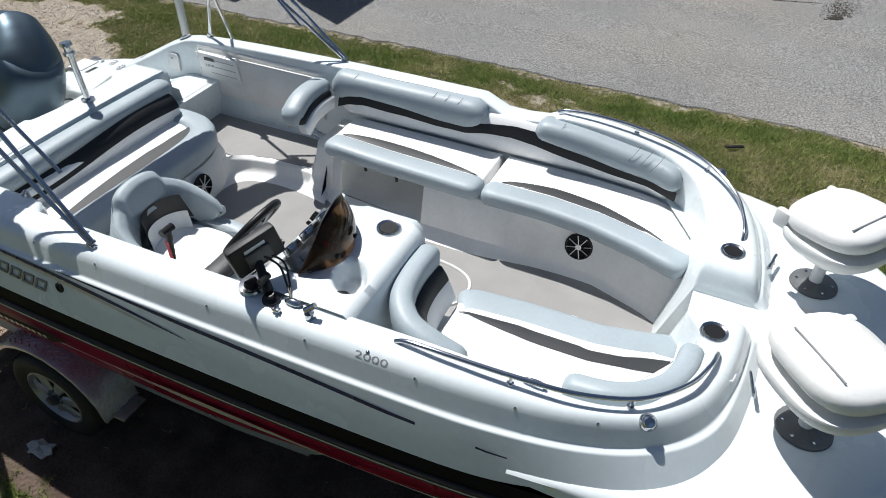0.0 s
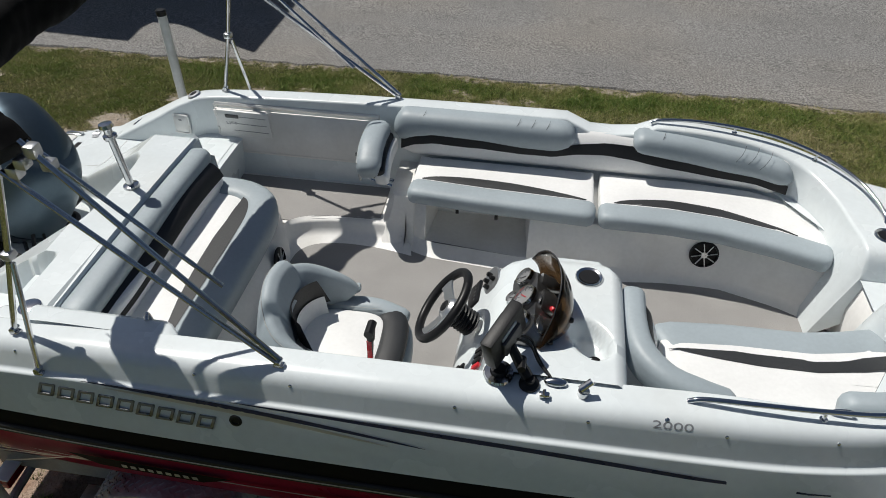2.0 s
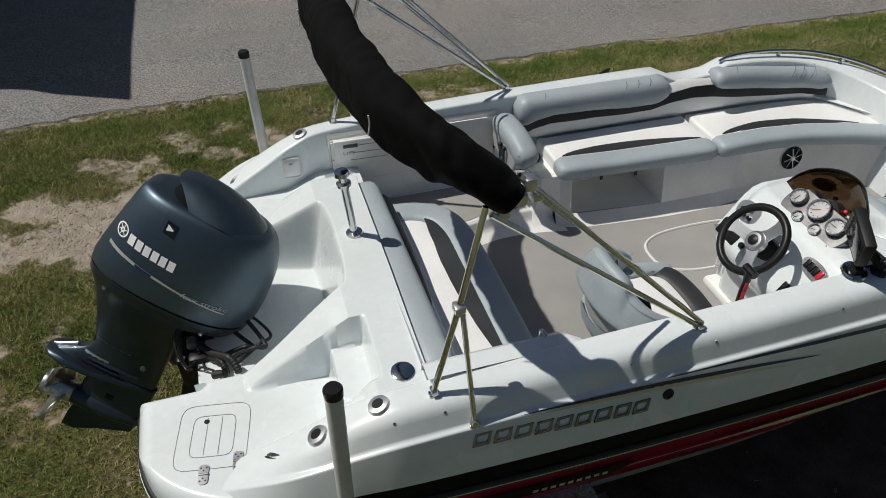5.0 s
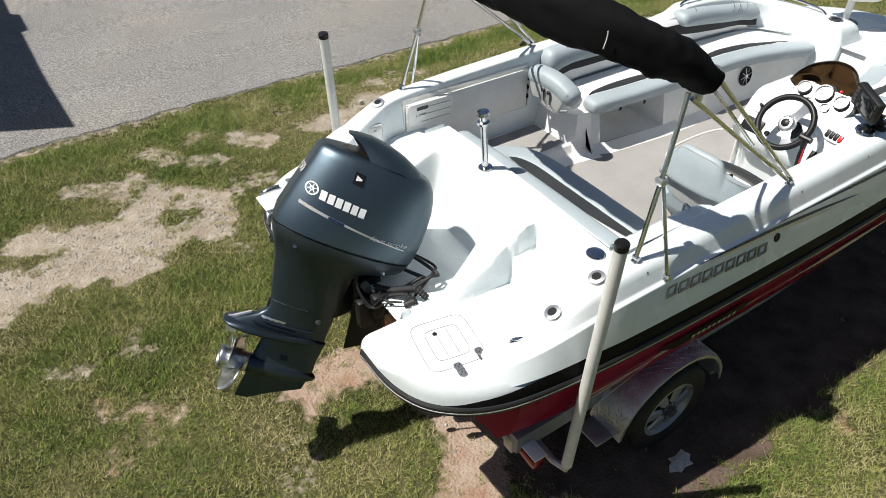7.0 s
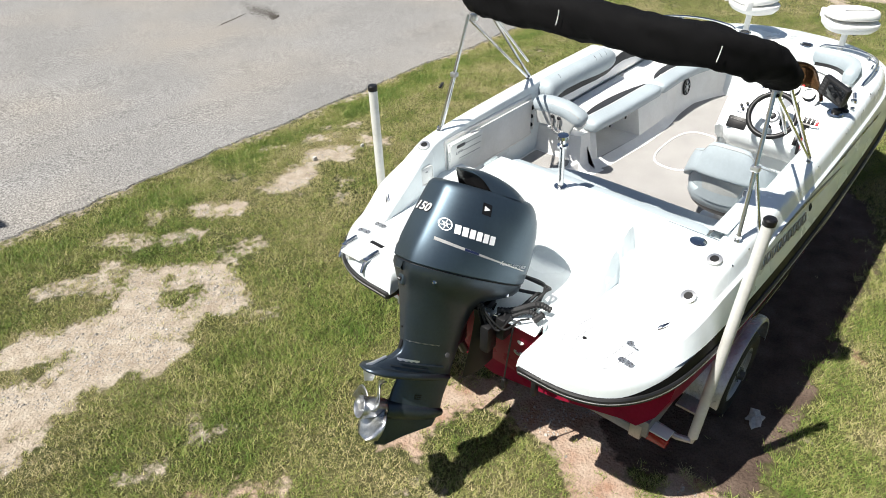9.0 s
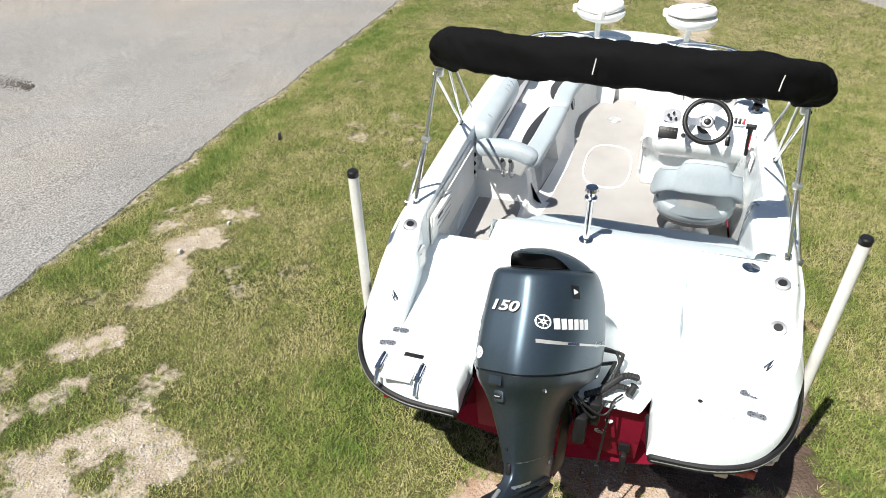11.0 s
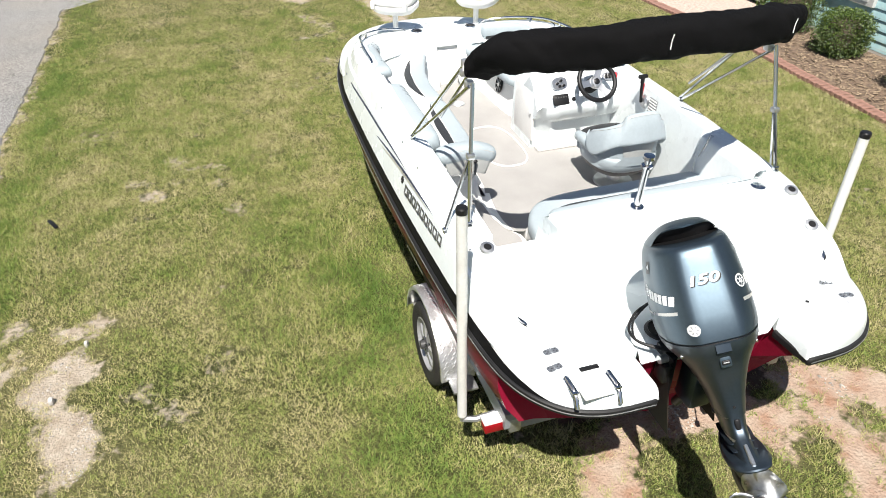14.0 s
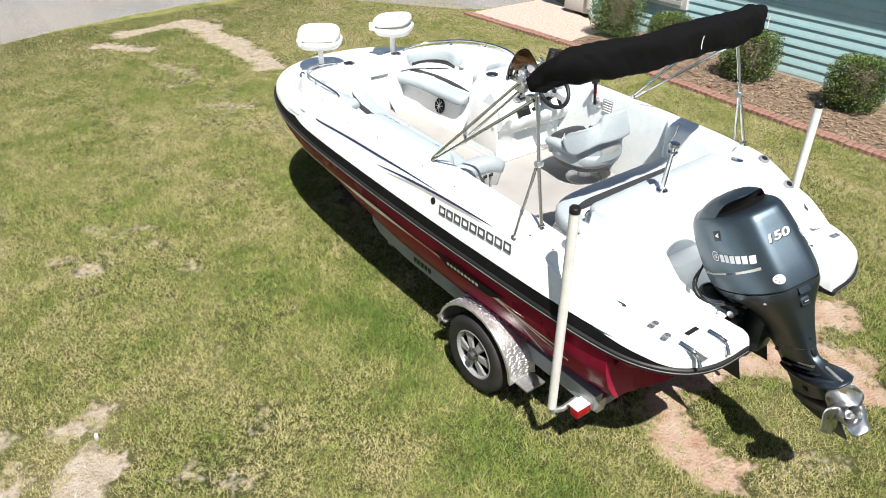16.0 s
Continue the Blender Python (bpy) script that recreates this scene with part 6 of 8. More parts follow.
# pale strip paints the bright-lit edge of the ridge above the plate
part("lit_edge", Geo().tube([(-0.262, 0, -1.052), (-0.345, 0, -1.105), (-0.375, 0, -1.113)], [0.010, 0.012, 0.009], 8), ALU, eng, "pale strip for the bright-lit edge of the housing")
part("trim_tab", Geo().loft([[(-0.30, -0.007, -1.14), (-0.385, -0.004, -1.14), (-0.385, 0.004, -1.14), (-0.30, 0.007, -1.14)], [(-0.31, -0.006, -1.20), (-0.36, -0.003, -1.205), (-0.36, 0.003, -1.205), (-0.31, 0.006, -1.20)]], True, True), ALU, eng, "pale trim tab below the plate", 30)
AX = -1.362
g = Geo().loft([[(cx + x, y, z) for x, y in ring2(a, b, 30, 0.9)] for z, cx, a, b in ((-1.125, 0.03, 0.175, 0.046), (-1.17, 0.022, 0.178, 0.038), (-1.25, 0.012, 0.180, 0.034), (-1.33, 0.010, 0.185, 0.042))], True, True)
part("gearcase", g, COWLD, eng, "dark gearcase", 60)
g = Geo().loft([[(x, r * math.cos(a), AX + r * math.sin(a)) for a in np.linspace(0, 2 * math.pi, 24, endpoint=False)] for x, r in ((0.225, 0.004), (0.21, 0.022), (0.16, 0.042), (0.07, 0.055), (-0.05, 0.060), (-0.15, 0.058), (-0.185, 0.055))], True, True)
part("torpedo", g, COWLD, eng, "dark bullet-shaped gear housing", 60)
g = Geo().loft([[(x0, -w, z), (x1, -w, z), (x1, w, z), (x0, w, z)] for z, x0, x1, w in ((-1.395, -0.165, 0.175, 0.016), (-1.45, -0.175, 0.165, 0.011), (-1.52, -0.185, 0.0, 0.008), (-1.585, -0.19, -0.12, 0.005))], True, True)
part("skeg", g, COWLD, eng, "pointed skeg", 30)
for s in (1, -1):
    for k in range(3):
        part("water_inlet", Geo().box((-0.005 + 0.0 * k, s * 0.0365, -1.255 - 0.012 * k), (0.045, 0.006, 0.005), 0.001), PLASTIC, eng, "", 0)
prop = part("propeller", Geo().loft([[(x, r * math.cos(a), AX + r * math.sin(a)) for a in np.linspace(0, 2 * math.pi, 28, endpoint=False)] for x, r in ((-0.187, 0.052), (-0.20, 0.060), (-0.30, 0.063), (-0.345, 0.068), (-0.350, 0.064), (-0.335, 0.055), (-0.25, 0.050))], True, True), PROPM, eng, "worn metal three-bladed propeller", 50)
part("hub_core", Geo().loft([[(x, r * math.cos(a), AX + r * math.sin(a)) for a in np.linspace(0, 2 * math.pi, 16, endpoint=False)] for x, r in ((-0.25, 0.030), (-0.315, 0.028), (-0.32, 0.018), (-0.345, 0.016), (-0.347, 0.003))], True, True), ALU, prop, "nut in the hollow hub", 40)
# black ring that puts the shade of the hollow hub into colour
part("hub_shadow_ring", Geo().loft([[(-0.252, r * math.cos(a), AX + r * math.sin(a)) for a in np.linspace(0, 2 * math.pi, 20, endpoint=False)] for r in (0.050, 0.028)], True, False), PLASTIC, prop, "", 0)
for j in range(3):
    rows = []
    for t in np.linspace(0, 1, 11):
        t = float(t)
        r = 0.058 + 0.130 * t
        w = 0.052 + 0.062 * math.sin(math.pi * min(1, 0.1 + 0.62 * t)) - 0.085 * step(0.72, 1.0, t)
        rows.append([(-0.262 - 0.046 * s2 * (1 - 0.35 * t) - 0.025 * t + 0.010 * s2 * s2, r * math.cos(w * s2 / r), r * math.sin(w * s2 / r)) for s2 in np.linspace(-1, 1, 11)])
    g = Geo().loft(rows, False, m=Matrix.Translation((0, 0, AX)) @ pose(0, 0, 0, 114 + 120 * j, 0, 0))
    bl_ = part("blade", g, PROPM, prop, "", 60)
    bl_.modifiers.new("thickness", "SOLIDIFY").thickness = 0.005
# hood over the air intake: a lid that rises from the front and stands open towards the back
def hood(u, s, drop=0.0):
    xl = -0.115 + 0.130 * abs(u) ** 2.4
    x = xl + (0.432 - 0.05 * u * u - xl) * s
    top = lin(x, [(-0.12, 0.092), (-0.06, 0.107), (0.02, 0.112), (0.12, 0.100), (0.22, 0.074), (0.32, 0.032), (0.40, -0.022), (0.45, -0.07)])
    low = lin(x, [(-0.12, 0.010), (0.2, 0.002), (0.32, -0.03), (0.45, -0.10)])
    k = 1 - abs(u) ** (3.2 - 0.8 * s)
    wide = 0.178 + 0.020 * math.sin(math.pi * min(1.0, 1.25 * s)) - 0.05 * step(0.6, 1.0, s)
    return (x + 0.3 * drop, wide * u, low + (top - low) * k - drop)


us = [float(v) for v in np.linspace(-1, 1, 29)]
part("air_scoop", Geo().loft([[hood(u, float(s_) ** 1.2) for s_ in np.linspace(0, 1, 18)] for u in us], False), COWL, eng, "raised hood of the air intake", 60)
part("scoop_lip", Geo().loft([[hood(u, 0.0), tuple(Vector(hood(u, 0.0)) + Vector((0.004, 0, -0.010 * (1 - u * u)))), hood(u * 0.97, 0.05, 0.014 * (1 - u * u))] for u in us], False), COWL, eng, "rolled lip of the intake", 60)
# black sheets close the intake mouth and stand in for its shaded inside
part("air_intake", Geo().loft([[(hood(u * 0.97, 0.03)[0], 0.97 * hood(u, 0.03)[1], hood(u, 0.0)[2] - 0.006), (hood(u, 0.2)[0], 0.9 * hood(u, 0.1)[1], 0.010)] for u in us], False), RUBBER, eng, "dark slot of the air intake", 60)
part("intake_floor", Geo().loft([[(0.05, 0.17 * u, 0.013), (-0.112 + 0.125 * abs(u) ** 2.4, 0.176 * u, 0.013)] for u in us], False), PLASTIC, eng, "", 60)
# latch at the back, small fittings
part("latch", Geo().loft([[(cowl_back(0, -0.478) + dx, y, z) for y in (-0.036, 0.036)] for dx, z in ((0.0, -0.484), (-0.010, -0.490), (-0.014, -0.530), (0.004, -0.545))], False), COWLD, eng, "flap of the cowl latch", 20)
part("latch_frame", Geo().box((-0.287, 0.0, -0.585), (0.045, 0.058, 0.075), 0.010), COWL, eng, "latch housing")
part("latch_pull", Geo().box((-0.312, 0.0, -0.592), (0.010, 0.040, 0.024), 0.005), PLASTIC, eng, "dark latch pull")
part("latch_bar", Geo().box((-0.317, 0.0, -0.592), (0.006, 0.030, 0.006), 0.002), GREYP, eng)
part("tell_tale", Geo().box((-0.190, 0.0, -0.968), (0.02, 0.030, 0.060), 0.010), PLASTIC, eng, "dark recess in the housing")
part("screw_cap", Geo().lathe([(0.008, 0), (0.007, 0.005), (0, 0.006)], 10, pose(-0.213, 0.0, -0.865, 0, -90)), PLASTIC, eng)
for s in (1, -1):
    for x, z in ((-0.20, -0.55), (0.30, -0.548)):
        part("screw_cap", Geo().lathe([(0.012, -0.004), (0.011, 0.006), (0, 0.008)], 10, pose(x, s * below(x, z), z, -s * 75)), CHROME, eng)


def wrap(x0, x1, z0, z1, s, mt, name, label="", n=10, lift=0.003, slope=0.0, taper=0.0):
    rows = []
    for t in np.linspace(0, 1, n):
        x = x0 + (x1 - x0) * float(t)
        dz, k = slope * (x - x0), 0.5 * taper * float(t) * (z1 - z0)
        rows.append([(x, s * (cowl_y(x, z + dz) + lift), z + dz) for z in (z0 + k, 0.5 * (z0 + z1), z1 - k)])
    return part(name, Geo().loft(rows, False), mt, eng, label, 60)


for s in (1, -1):
    # maker's mark as a ring and plain bars, stripe, small flag decal
    for i in range(6):
        xa = -0.176 + i * 0.043 if s < 0 else -0.032 - i * 0.043
        wrap(xa, xa + 0.034, -0.262 - 0.003 * i, -0.212 - 0.003 * i, s, WHITEP, "badge_bar", "pale bar of the maker's mark" if i == 0 else "", 4)
    xd = -0.222 if s < 0 else 0.048
    for r0, r1 in ((0.034, 0.027), (0.012, 0.004)):
        g = Geo().loft([[(xd + r * math.cos(a), s * (cowl_y(xd + r * math.cos(a), -0.226 + r * math.sin(a)) + 0.003), -0.226 + r * math.sin(a)) for a in np.linspace(0, 2 * math.pi, 24, endpoint=False)] for r in (r0, r1)], True, False)
        part("badge_disc", g, WHITEP, eng, "round pale mark", 60)
    for j in range(6):
        a = j * 1.0472 + 0.3
        pts_ = [(xd + r * math.cos(a + d), -0.226 + r * math.sin(a + d)) for r, d in ((0.010, -0.2), (0.010, 0.2), (0.024, 0.08), (0.024, -0.08))]
        part("badge_ray", Geo().add([(x, s * (cowl_y(x, z) + 0.003), z) for x, z in pts_], [(0, 1, 2, 3)]), WHITEP, eng, "", 0)
    wrap(-0.262, 0.36, -0.322, -0.304, s, SILVERP, "stripe", "pale stripe on the cowl", 20, 0.003, -0.118, 0.75)
    wrap(-0.10, -0.01, -0.338, -0.326, s, NAVY, "stripe", "", 6, 0.0045, -0.118)
    wrap(-0.045, 0.012, -0.122, -0.058, s, PLASTIC, "flag_decal", "small dark flag decal", 5, 0.003, -0.1)
    wrap(-0.034, -0.002, -0.104, -0.074, s, WHITEP, "flag_decal", "", 4, 0.0045, -0.1, 0.8)
bpy.context.view_layer.update()
for s in (1, -1):
    ob = text("four stroke", 0.036, pose(0.255, 0, -0.362, 90, 0, 0 if s < 0 else 180) @ Matrix.Diagonal((1.35, 1, 1, 1)), WHITEP, eng, 0.0006, shear=0.3)
    for v in ob.data.vertices:
        v.co.y = s * (cowl_y(v.co.x, v.co.z) + 0.003)
# dark copy set off behind the digits as their drop shadow
ob = text("150", 0.066, pose(0, 0.008, -0.170, 90, 0, -90) @ Matrix.Diagonal((1.62, 1, 1, 1)), PLASTIC, eng, 0.0004, shear=0.2, bold=0.0032)
for v in ob.data.vertices:
    v.co.x = cowl_back(v.co.y, v.co.z) - 0.0018
ob = text("150", 0.066, pose(0, 0.012, -0.166, 90, 0, -90) @ Matrix.Diagonal((1.62, 1, 1, 1)), WHITEP, eng, 0.0006, shear=0.2, bold=0.0022)
for v in ob.data.vertices:
    v.co.x = cowl_back(v.co.y, v.co.z) - 0.003


def on_back(y, z, lift):
    return (cowl_back(y, z) - lift, y, z)


disc = [[on_back(0.112 + r * math.cos(a), -0.397 + r * math.sin(a), 0.0025) for a in np.linspace(0, 2 * math.pi, 24, endpoint=False)] for r in (0.030, 0.016, 0.001)]
part("round_sticker", Geo().loft(disc, True, False), DIAL, eng, "round pale sticker", 60)
for j in range(6):
    a = j * 1.0472
    ray_ = [[on_back(0.112 + r * math.cos(a + d), -0.397 + r * math.sin(a + d), 0.004) for d in (-0.16, 0.16)] for r in (0.009, 0.016, 0.022)]
    part("sticker_ray", Geo().loft(ray_, False), GREYP, eng, "", 0)
# bracket, tilt tubes and cables between engine and transom
br = thing("engine_bracket", "black clamp bracket and cables between transom and motor", "bracket", "", (0.33, 0.1, 0.9))
inv = Matrix.Translation(br.location).inverted()
for dy in (-0.16, 0.16):
    g = Geo().loft([[(0.20, 0.10 + dy - 0.02, z), (0.345, 0.10 + dy - 0.02, z), (0.345, 0.10 + dy + 0.02, z), (0.20 - 0.12 * k, 0.10 + dy + 0.02, z)] for z, k in ((0.72, 1.0), (0.95, 0.4), (1.18, 0.0), (1.22, 0.2))], True, True, inv)
    part("clamp", g, PLASTIC, br)
part("tilt_tube", Geo().tube([(0.24, -0.13, 1.19), (0.24, 0.33, 1.19)], 0.025, 12, True, inv), ALU, br, "metal tilt tube")
part("tilt_ram", Geo().tube([(0.28, 0.10, 0.74), (0.16, 0.10, 1.0), (0.10, 0.10, 1.12)], [0.03, 0.026, 0.018], 12, True, inv), COWLD, br)
part("swivel", Geo().box((0.15, 0.11, 1.05), (0.16, 0.16, 0.30), 0.03, inv), COWLD, br)
for k, (a, b, c) in enumerate((((0.42, -0.26, 1.18), (0.60, -0.28, 1.25), (0.50, -0.10, 1.33)), ((0.40, -0.22, 1.18), (0.54, -0.25, 1.22), (0.42, -0.1, 1.28)), ((0.44, -0.30, 1.17), (0.63, -0.2, 1.24), (0.5, -0.05, 1.32)))):
    part("cable", Geo().tube(spline([a, tuple(0.5 * (Vector(a) + Vector(b)) + Vector((0.03, -0.03, 0.05))), b, c, (0.38, 0.02, 1.38)], 8), 0.011 if k < 2 else 0.008, 8, True, inv), RUBBER, br, "black control cable")
part("grease_cap", Geo().lathe([(0.022, 0), (0.018, 0.06), (0.026, 0.066), (0.0, 0.075)], 14, inv @ pose(0.34, -0.36, 1.20, 40, 60, 20)), RUBBER, br, "black rubber fitting")
part("cable", Geo().tube(spline([(0.34, -0.33, 1.20), (0.27, -0.28, 1.18), (0.24, -0.27, 1.0), (0.22, -0.26, 0.75)], 6), 0.006, 6, True, inv), RUBBER, br, "hanging black cable")
part("plug", Geo().box((0.22, -0.26, 0.72), (0.03, 0.03, 0.07), 0.006, inv), PLASTIC, br)
# corrugated boots and hoses in the well, loop of hose on the port side
for a, b, r in (((0.46, -0.40, 1.225), (0.28, -0.14, 1.20), 0.017), ((0.40, -0.36, 1.19), (0.25, -0.12, 1.15), 0.014)):
    g = Geo()
    A_, B_ = Vector(a), Vector(b)
    path = spline([A_, A_.lerp(B_, 0.3) + Vector((0.02, 0, 0.03)), A_.lerp(B_, 0.7) + Vector((0.0, 0, 0.0)), B_], 10)
    g.tube(path, [r * (1.0 + 0.22 * (i % 2)) for i in range(len(path))], 10, True, inv)
    part("rubber_boot", g, RUBBER, br, "corrugated black rubber boot", 30)
part("steering_rod", Geo().tube([(0.30, -0.30, 1.17), (0.25, -0.05, 1.17)], 0.009, 8, True, inv), CHROME, br, "bright steering rod")
for k in range(2):
    part("cable", Geo().tube(spline([(0.60, 0.16, 1.30 + 0.02 * k), (0.56 - 0.02 * k, 0.30, 1.27), (0.47, 0.395 - 0.02 * k, 1.25 + 0.02 * k), (0.36, 0.405, 1.25), (0.26, 0.30 - 0.03 * k, 1.24), (0.22, 0.18, 1.22)], 8), 0.007 if k else 0.008, 8, True, inv), RUBBER, br, "black hose loop")
for (x, y, z, l) in ((0.27, -0.20, 1.12, 0.16), (0.20, -0.14, 1.05, 0.2), (0.24, 0.28, 1.10, 0.14)):
    part("clamp_block", Geo().box((x, y, z), (0.10, 0.07, l), 0.02, inv @ Matrix.Identity(4)), PLASTIC, br)
for j in range(5):
    part("cable", Geo().tube(spline([(0.24 + 0.02 * j, -0.30 + 0.05 * j, 1.21), (0.20, -0.24 + 0.04 * j, 1.16 - 0.03 * j), (0.17 + 0.01 * j, -0.14 + 0.03 * j, 1.25), (0.22, -0.05, 1.32 + 0.01 * j)], 6), 0.006 + 0.001 * (j % 3), 6, True, inv), RUBBER, br, "thin black hose")
# round rubber rigging opening in the floor of the well
g = Geo().lathe([(0.098, 0.002), (0.094, 0.012), (0.080, 0.016), (0.074, 0.010), (0.072, -0.002)], 32, inv @ Matrix.Translation((0.475, 0.165, 1.165)), False)
rg = part("rigging_ring", g, RUBBER, br, "black rubber ring of the rigging opening")
part("rigging_well", Geo().lathe([(0.078, 0.008), (0.04, 0.004), (0.0, 0.004)], 24, inv @ Matrix.Translation((0.475, 0.165, 1.165))), BLACKGEL, rg, "dark opening")
# fittings on the transom
g = Geo().lathe([(0.022, -0.004), (0.02, 0.008), (0.0, 0.011)], 16, inv @ pose(0.341, -0.285, 0.985, 0, -72, 0) @ Matrix.Diagonal((0.65, 1.1, 1, 1)))
part("hull_plug", g, WHITEPL, br, "white oval plug")
g = Geo().lathe([(0.032, -0.004), (0.03, 0.006), (0.018, 0.008), (0.015, -0.002), (0, -0.002)], 16, inv @ pose(0.378, -0.25, 0.855, 0, -72, 0) @ Matrix.Diagonal((0.6, 1.1, 1, 1)))
part("drain_fitting", g, ALU, br, "metal drain fitting")
part("transducer", Geo().box((0.36, -0.40, 0.66), (0.05, 0.035, 0.13), 0.01, inv).box((0.385, -0.395, 0.75), (0.02, 0.06, 0.06), 0.004, inv), PLASTIC, br, "black sounder transducer on its bracket")

# ---- trailer ----
tr = thing("boat_trailer", "grey steel boat trailer with tread-plate mudguards and white guide poles", "trailer", "", (1.6, 0, 0))
inv = Matrix.Translation(tr.location).inverted()
for s in (1, -1):
    g = Geo().loft([[(x, s * (y - 0.035), z - h), (x, s * (y + 0.035), z - h), (x, s * (y + 0.035), z + h), (x, s * (y - 0.035), z + h)] for x, y, z, h in ((0.62, 1.03, 0.52, 0.065), (2.9, 1.03, 0.55, 0.065), (3.35, 1.03, 0.60, 0.065), (3.5, 1.02, 0.645, 0.04))], True, True, inv)
    fr = part("frame_rail", g, TRAILER, tr, "grey channel side rail")
    for i in range(5):
        g = Geo().box((2.55 + i * 0.055, s * 1.067, 0.55), (0.038, 0.004, 0.045), 0, inv)
        part("lettering_bar", g, PLASTIC, fr, "", 0)
    part("bunk", Geo().box((1.9, s * 0.55, 0.52), (2.6, 0.14, 0.05), 0.01, inv), CARPET, tr, "carpeted bunk")
    part("frame_rail", Geo().tube([(3.4, s * 1.02, 0.60), (5.2, s * 0.35, 0.55), (7.0, s * 0.04, 0.50)], 0.05, 8, True, inv), TRAILER, tr)
    # guide pole and its bracket, tail lamp
    part("guide_pole", Geo().tube([(0.80, s * 1.285, 0.48), (0.80 - 0.03 * s, s * 1.322, 2.06)], 0.031, 18, True, inv), PVC, tr, "white plastic guide pole with a black cap")
    part("pole_cap", Geo().lathe([(0.0325, -0.03), (0.0335, 0.0), (0.028, 0.008), (0, 0.009)], 18, inv @ Matrix.Translation((0.80 - 0.03 * s, s * 1.322, 2.062))), PLASTIC, tr, "black cap")
    part("pole_bracket", Geo().tube([(0.80, s * 1.285, 0.50), (0.80, s * 1.285, 0.44), (0.78, s * 1.20, 0.43), (0.78, s * 1.0, 0.45)], 0.022, 8, True, inv), GALV, tr)
    tl = part("tail_lamp", Geo().box((0.69, s * 1.10, 0.45), (0.08, 0.17, 0.075), 0.012, inv), REDLENS, tr, "red tail lamp")
    part("lamp_top", Geo().box((0.70, s * 1.10, 0.493), (0.09, 0.17, 0.012), 0.003, inv), WHITEPL, tl)
    part("lamp_bracket", Geo().box((0.66, s * 0.99, 0.47), (0.09, 0.08, 0.12), 0.01, inv), GALV, tr)
    # wheel
    wm = pose(1.675, s * 1.19, 0.325, -s * 90)
    ty = Geo().lathe([(0.21, -0.085), (0.27, -0.10), (0.305, -0.095), (0.325, -0.075), (0.33, -0.03), (0.33, 0.03), (0.325, 0.075), (0.305, 0.095), (0.27, 0.10), (0.21, 0.085)], 44, inv @ wm, False)
    w = part("wheel", ty, TYRE, tr, "black tyre on a spoked silver steel rim", 40)
    part("rim", Geo().lathe([(0.215, -0.08), (0.21, 0.085), (0.20, 0.088), (0.19, 0.07), (0.18, 0.045)], 36, inv @ wm, False), RIMP, w, "silver rim", 40)
    part("rim_well", Geo().lathe([(0.19, 0.01), (0.0, 0.01)], 24, inv @ wm), DARKPL, w, "", 0)
    for j in range(6):
        q = inv @ wm @ pose(0, 0, 0, 0, 0, j * 60)
        part("spoke", Geo().loft([[(d, -wd, z - 0.006), (d, wd, z - 0.006), (d, wd * 0.7, z + 0.008), (d, -wd * 0.7, z + 0.008)] for d, wd, z in ((0.03, 0.017, 0.072), (0.09, 0.036, 0.07), (0.15, 0.044, 0.062), (0.192, 0.078, 0.055))], True, True, q), RIMP, w, "silver spoke", 40)
    part("hub", Geo().lathe([(0.06, 0.06), (0.06, 0.08), (0.035, 0.085), (0.033, 0.12), (0, 0.125)], 20, inv @ wm), DARKPL, w)
    for j in range(5):
        part("wheel_nut", Geo().lathe([(0.011, 0.078), (0.01, 0.095), (0, 0.097)], 6, inv @ wm @ pose(0.047 * math.cos(j * 1.2566), 0.047 * math.sin(j * 1.2566), 0)), CHROME, w)
    # mudguard: faceted arch with raised tread bars
    prof = [(1.675 + 0.415 * math.cos(a) * (1.10), 0.325 + 0.44 * math.sin(a)) for a in np.linspace(radians(4), radians(176), 13)]
    rows = []
    for y in (1.04, 1.272, 1.29, 1.29):
        rows.append([(x, s * y, z) for x, z in prof])
    rows[2] = [(x, s * 1.288, z - 0.004) for x, z in prof]
    rows[3] = [(1.675 + (x - 1.675) * 0.945, s * 1.288, 0.325 + (z - 0.325) * 0.945) for x, z in prof]
    fend = part("mudguard", Geo().loft(rows, False, m=inv), TREAD, tr, "bright tread-plate mudguard", 25)
    g = Geo()
    for i in range(44):
        a = radians(5 + 170 * (i + 0.5) / 44)
        for jy in range(8):
            yy = 1.055 + 0.034 * jy + (0.017 if i % 2 else 0)
            if yy > 1.262:
                continue
            c = Vector((1.675 + 0.4165 * 1.1 * math.cos(a), s * yy, 0.325 + 0.4425 * math.sin(a)))
            q = Matrix.Translation(c) @ pose(0, 0, 0, 0, 90 - math.degrees(a), 0) @ pose(0, 0, 0, 0, 0, 45 if (i + jy) % 2 else -45)
            g.box((0, 0, 0), (0.026, 0.007, 0.006), 0, inv @ q)
    tagged(part("tread_relief", g, TREAD, fend, "raised tread bars", 0), kind="stuff")
    part("mudguard_bracket", Geo().box((1.16, s * 1.15, 0.36), (0.14, 0.18, 0.02), 0.004, inv), GALV, tr)
    part("mudguard_bracket", Geo().box((2.15, s * 1.15, 0.36), (0.12, 0.18, 0.02), 0.004, inv), GALV, tr)
part("axle", Geo().tube([(1.675, -1.15, 0.325), (1.675, 1.15, 0.325)], 0.035, 10, True, inv), TRAILER, tr)
for x in (0.68, 2.2, 3.3):
    part("cross_member", Geo().box((x, 0, 0.44), (0.08, 2.0, 0.07), 0.008, inv), TRAILER, tr)
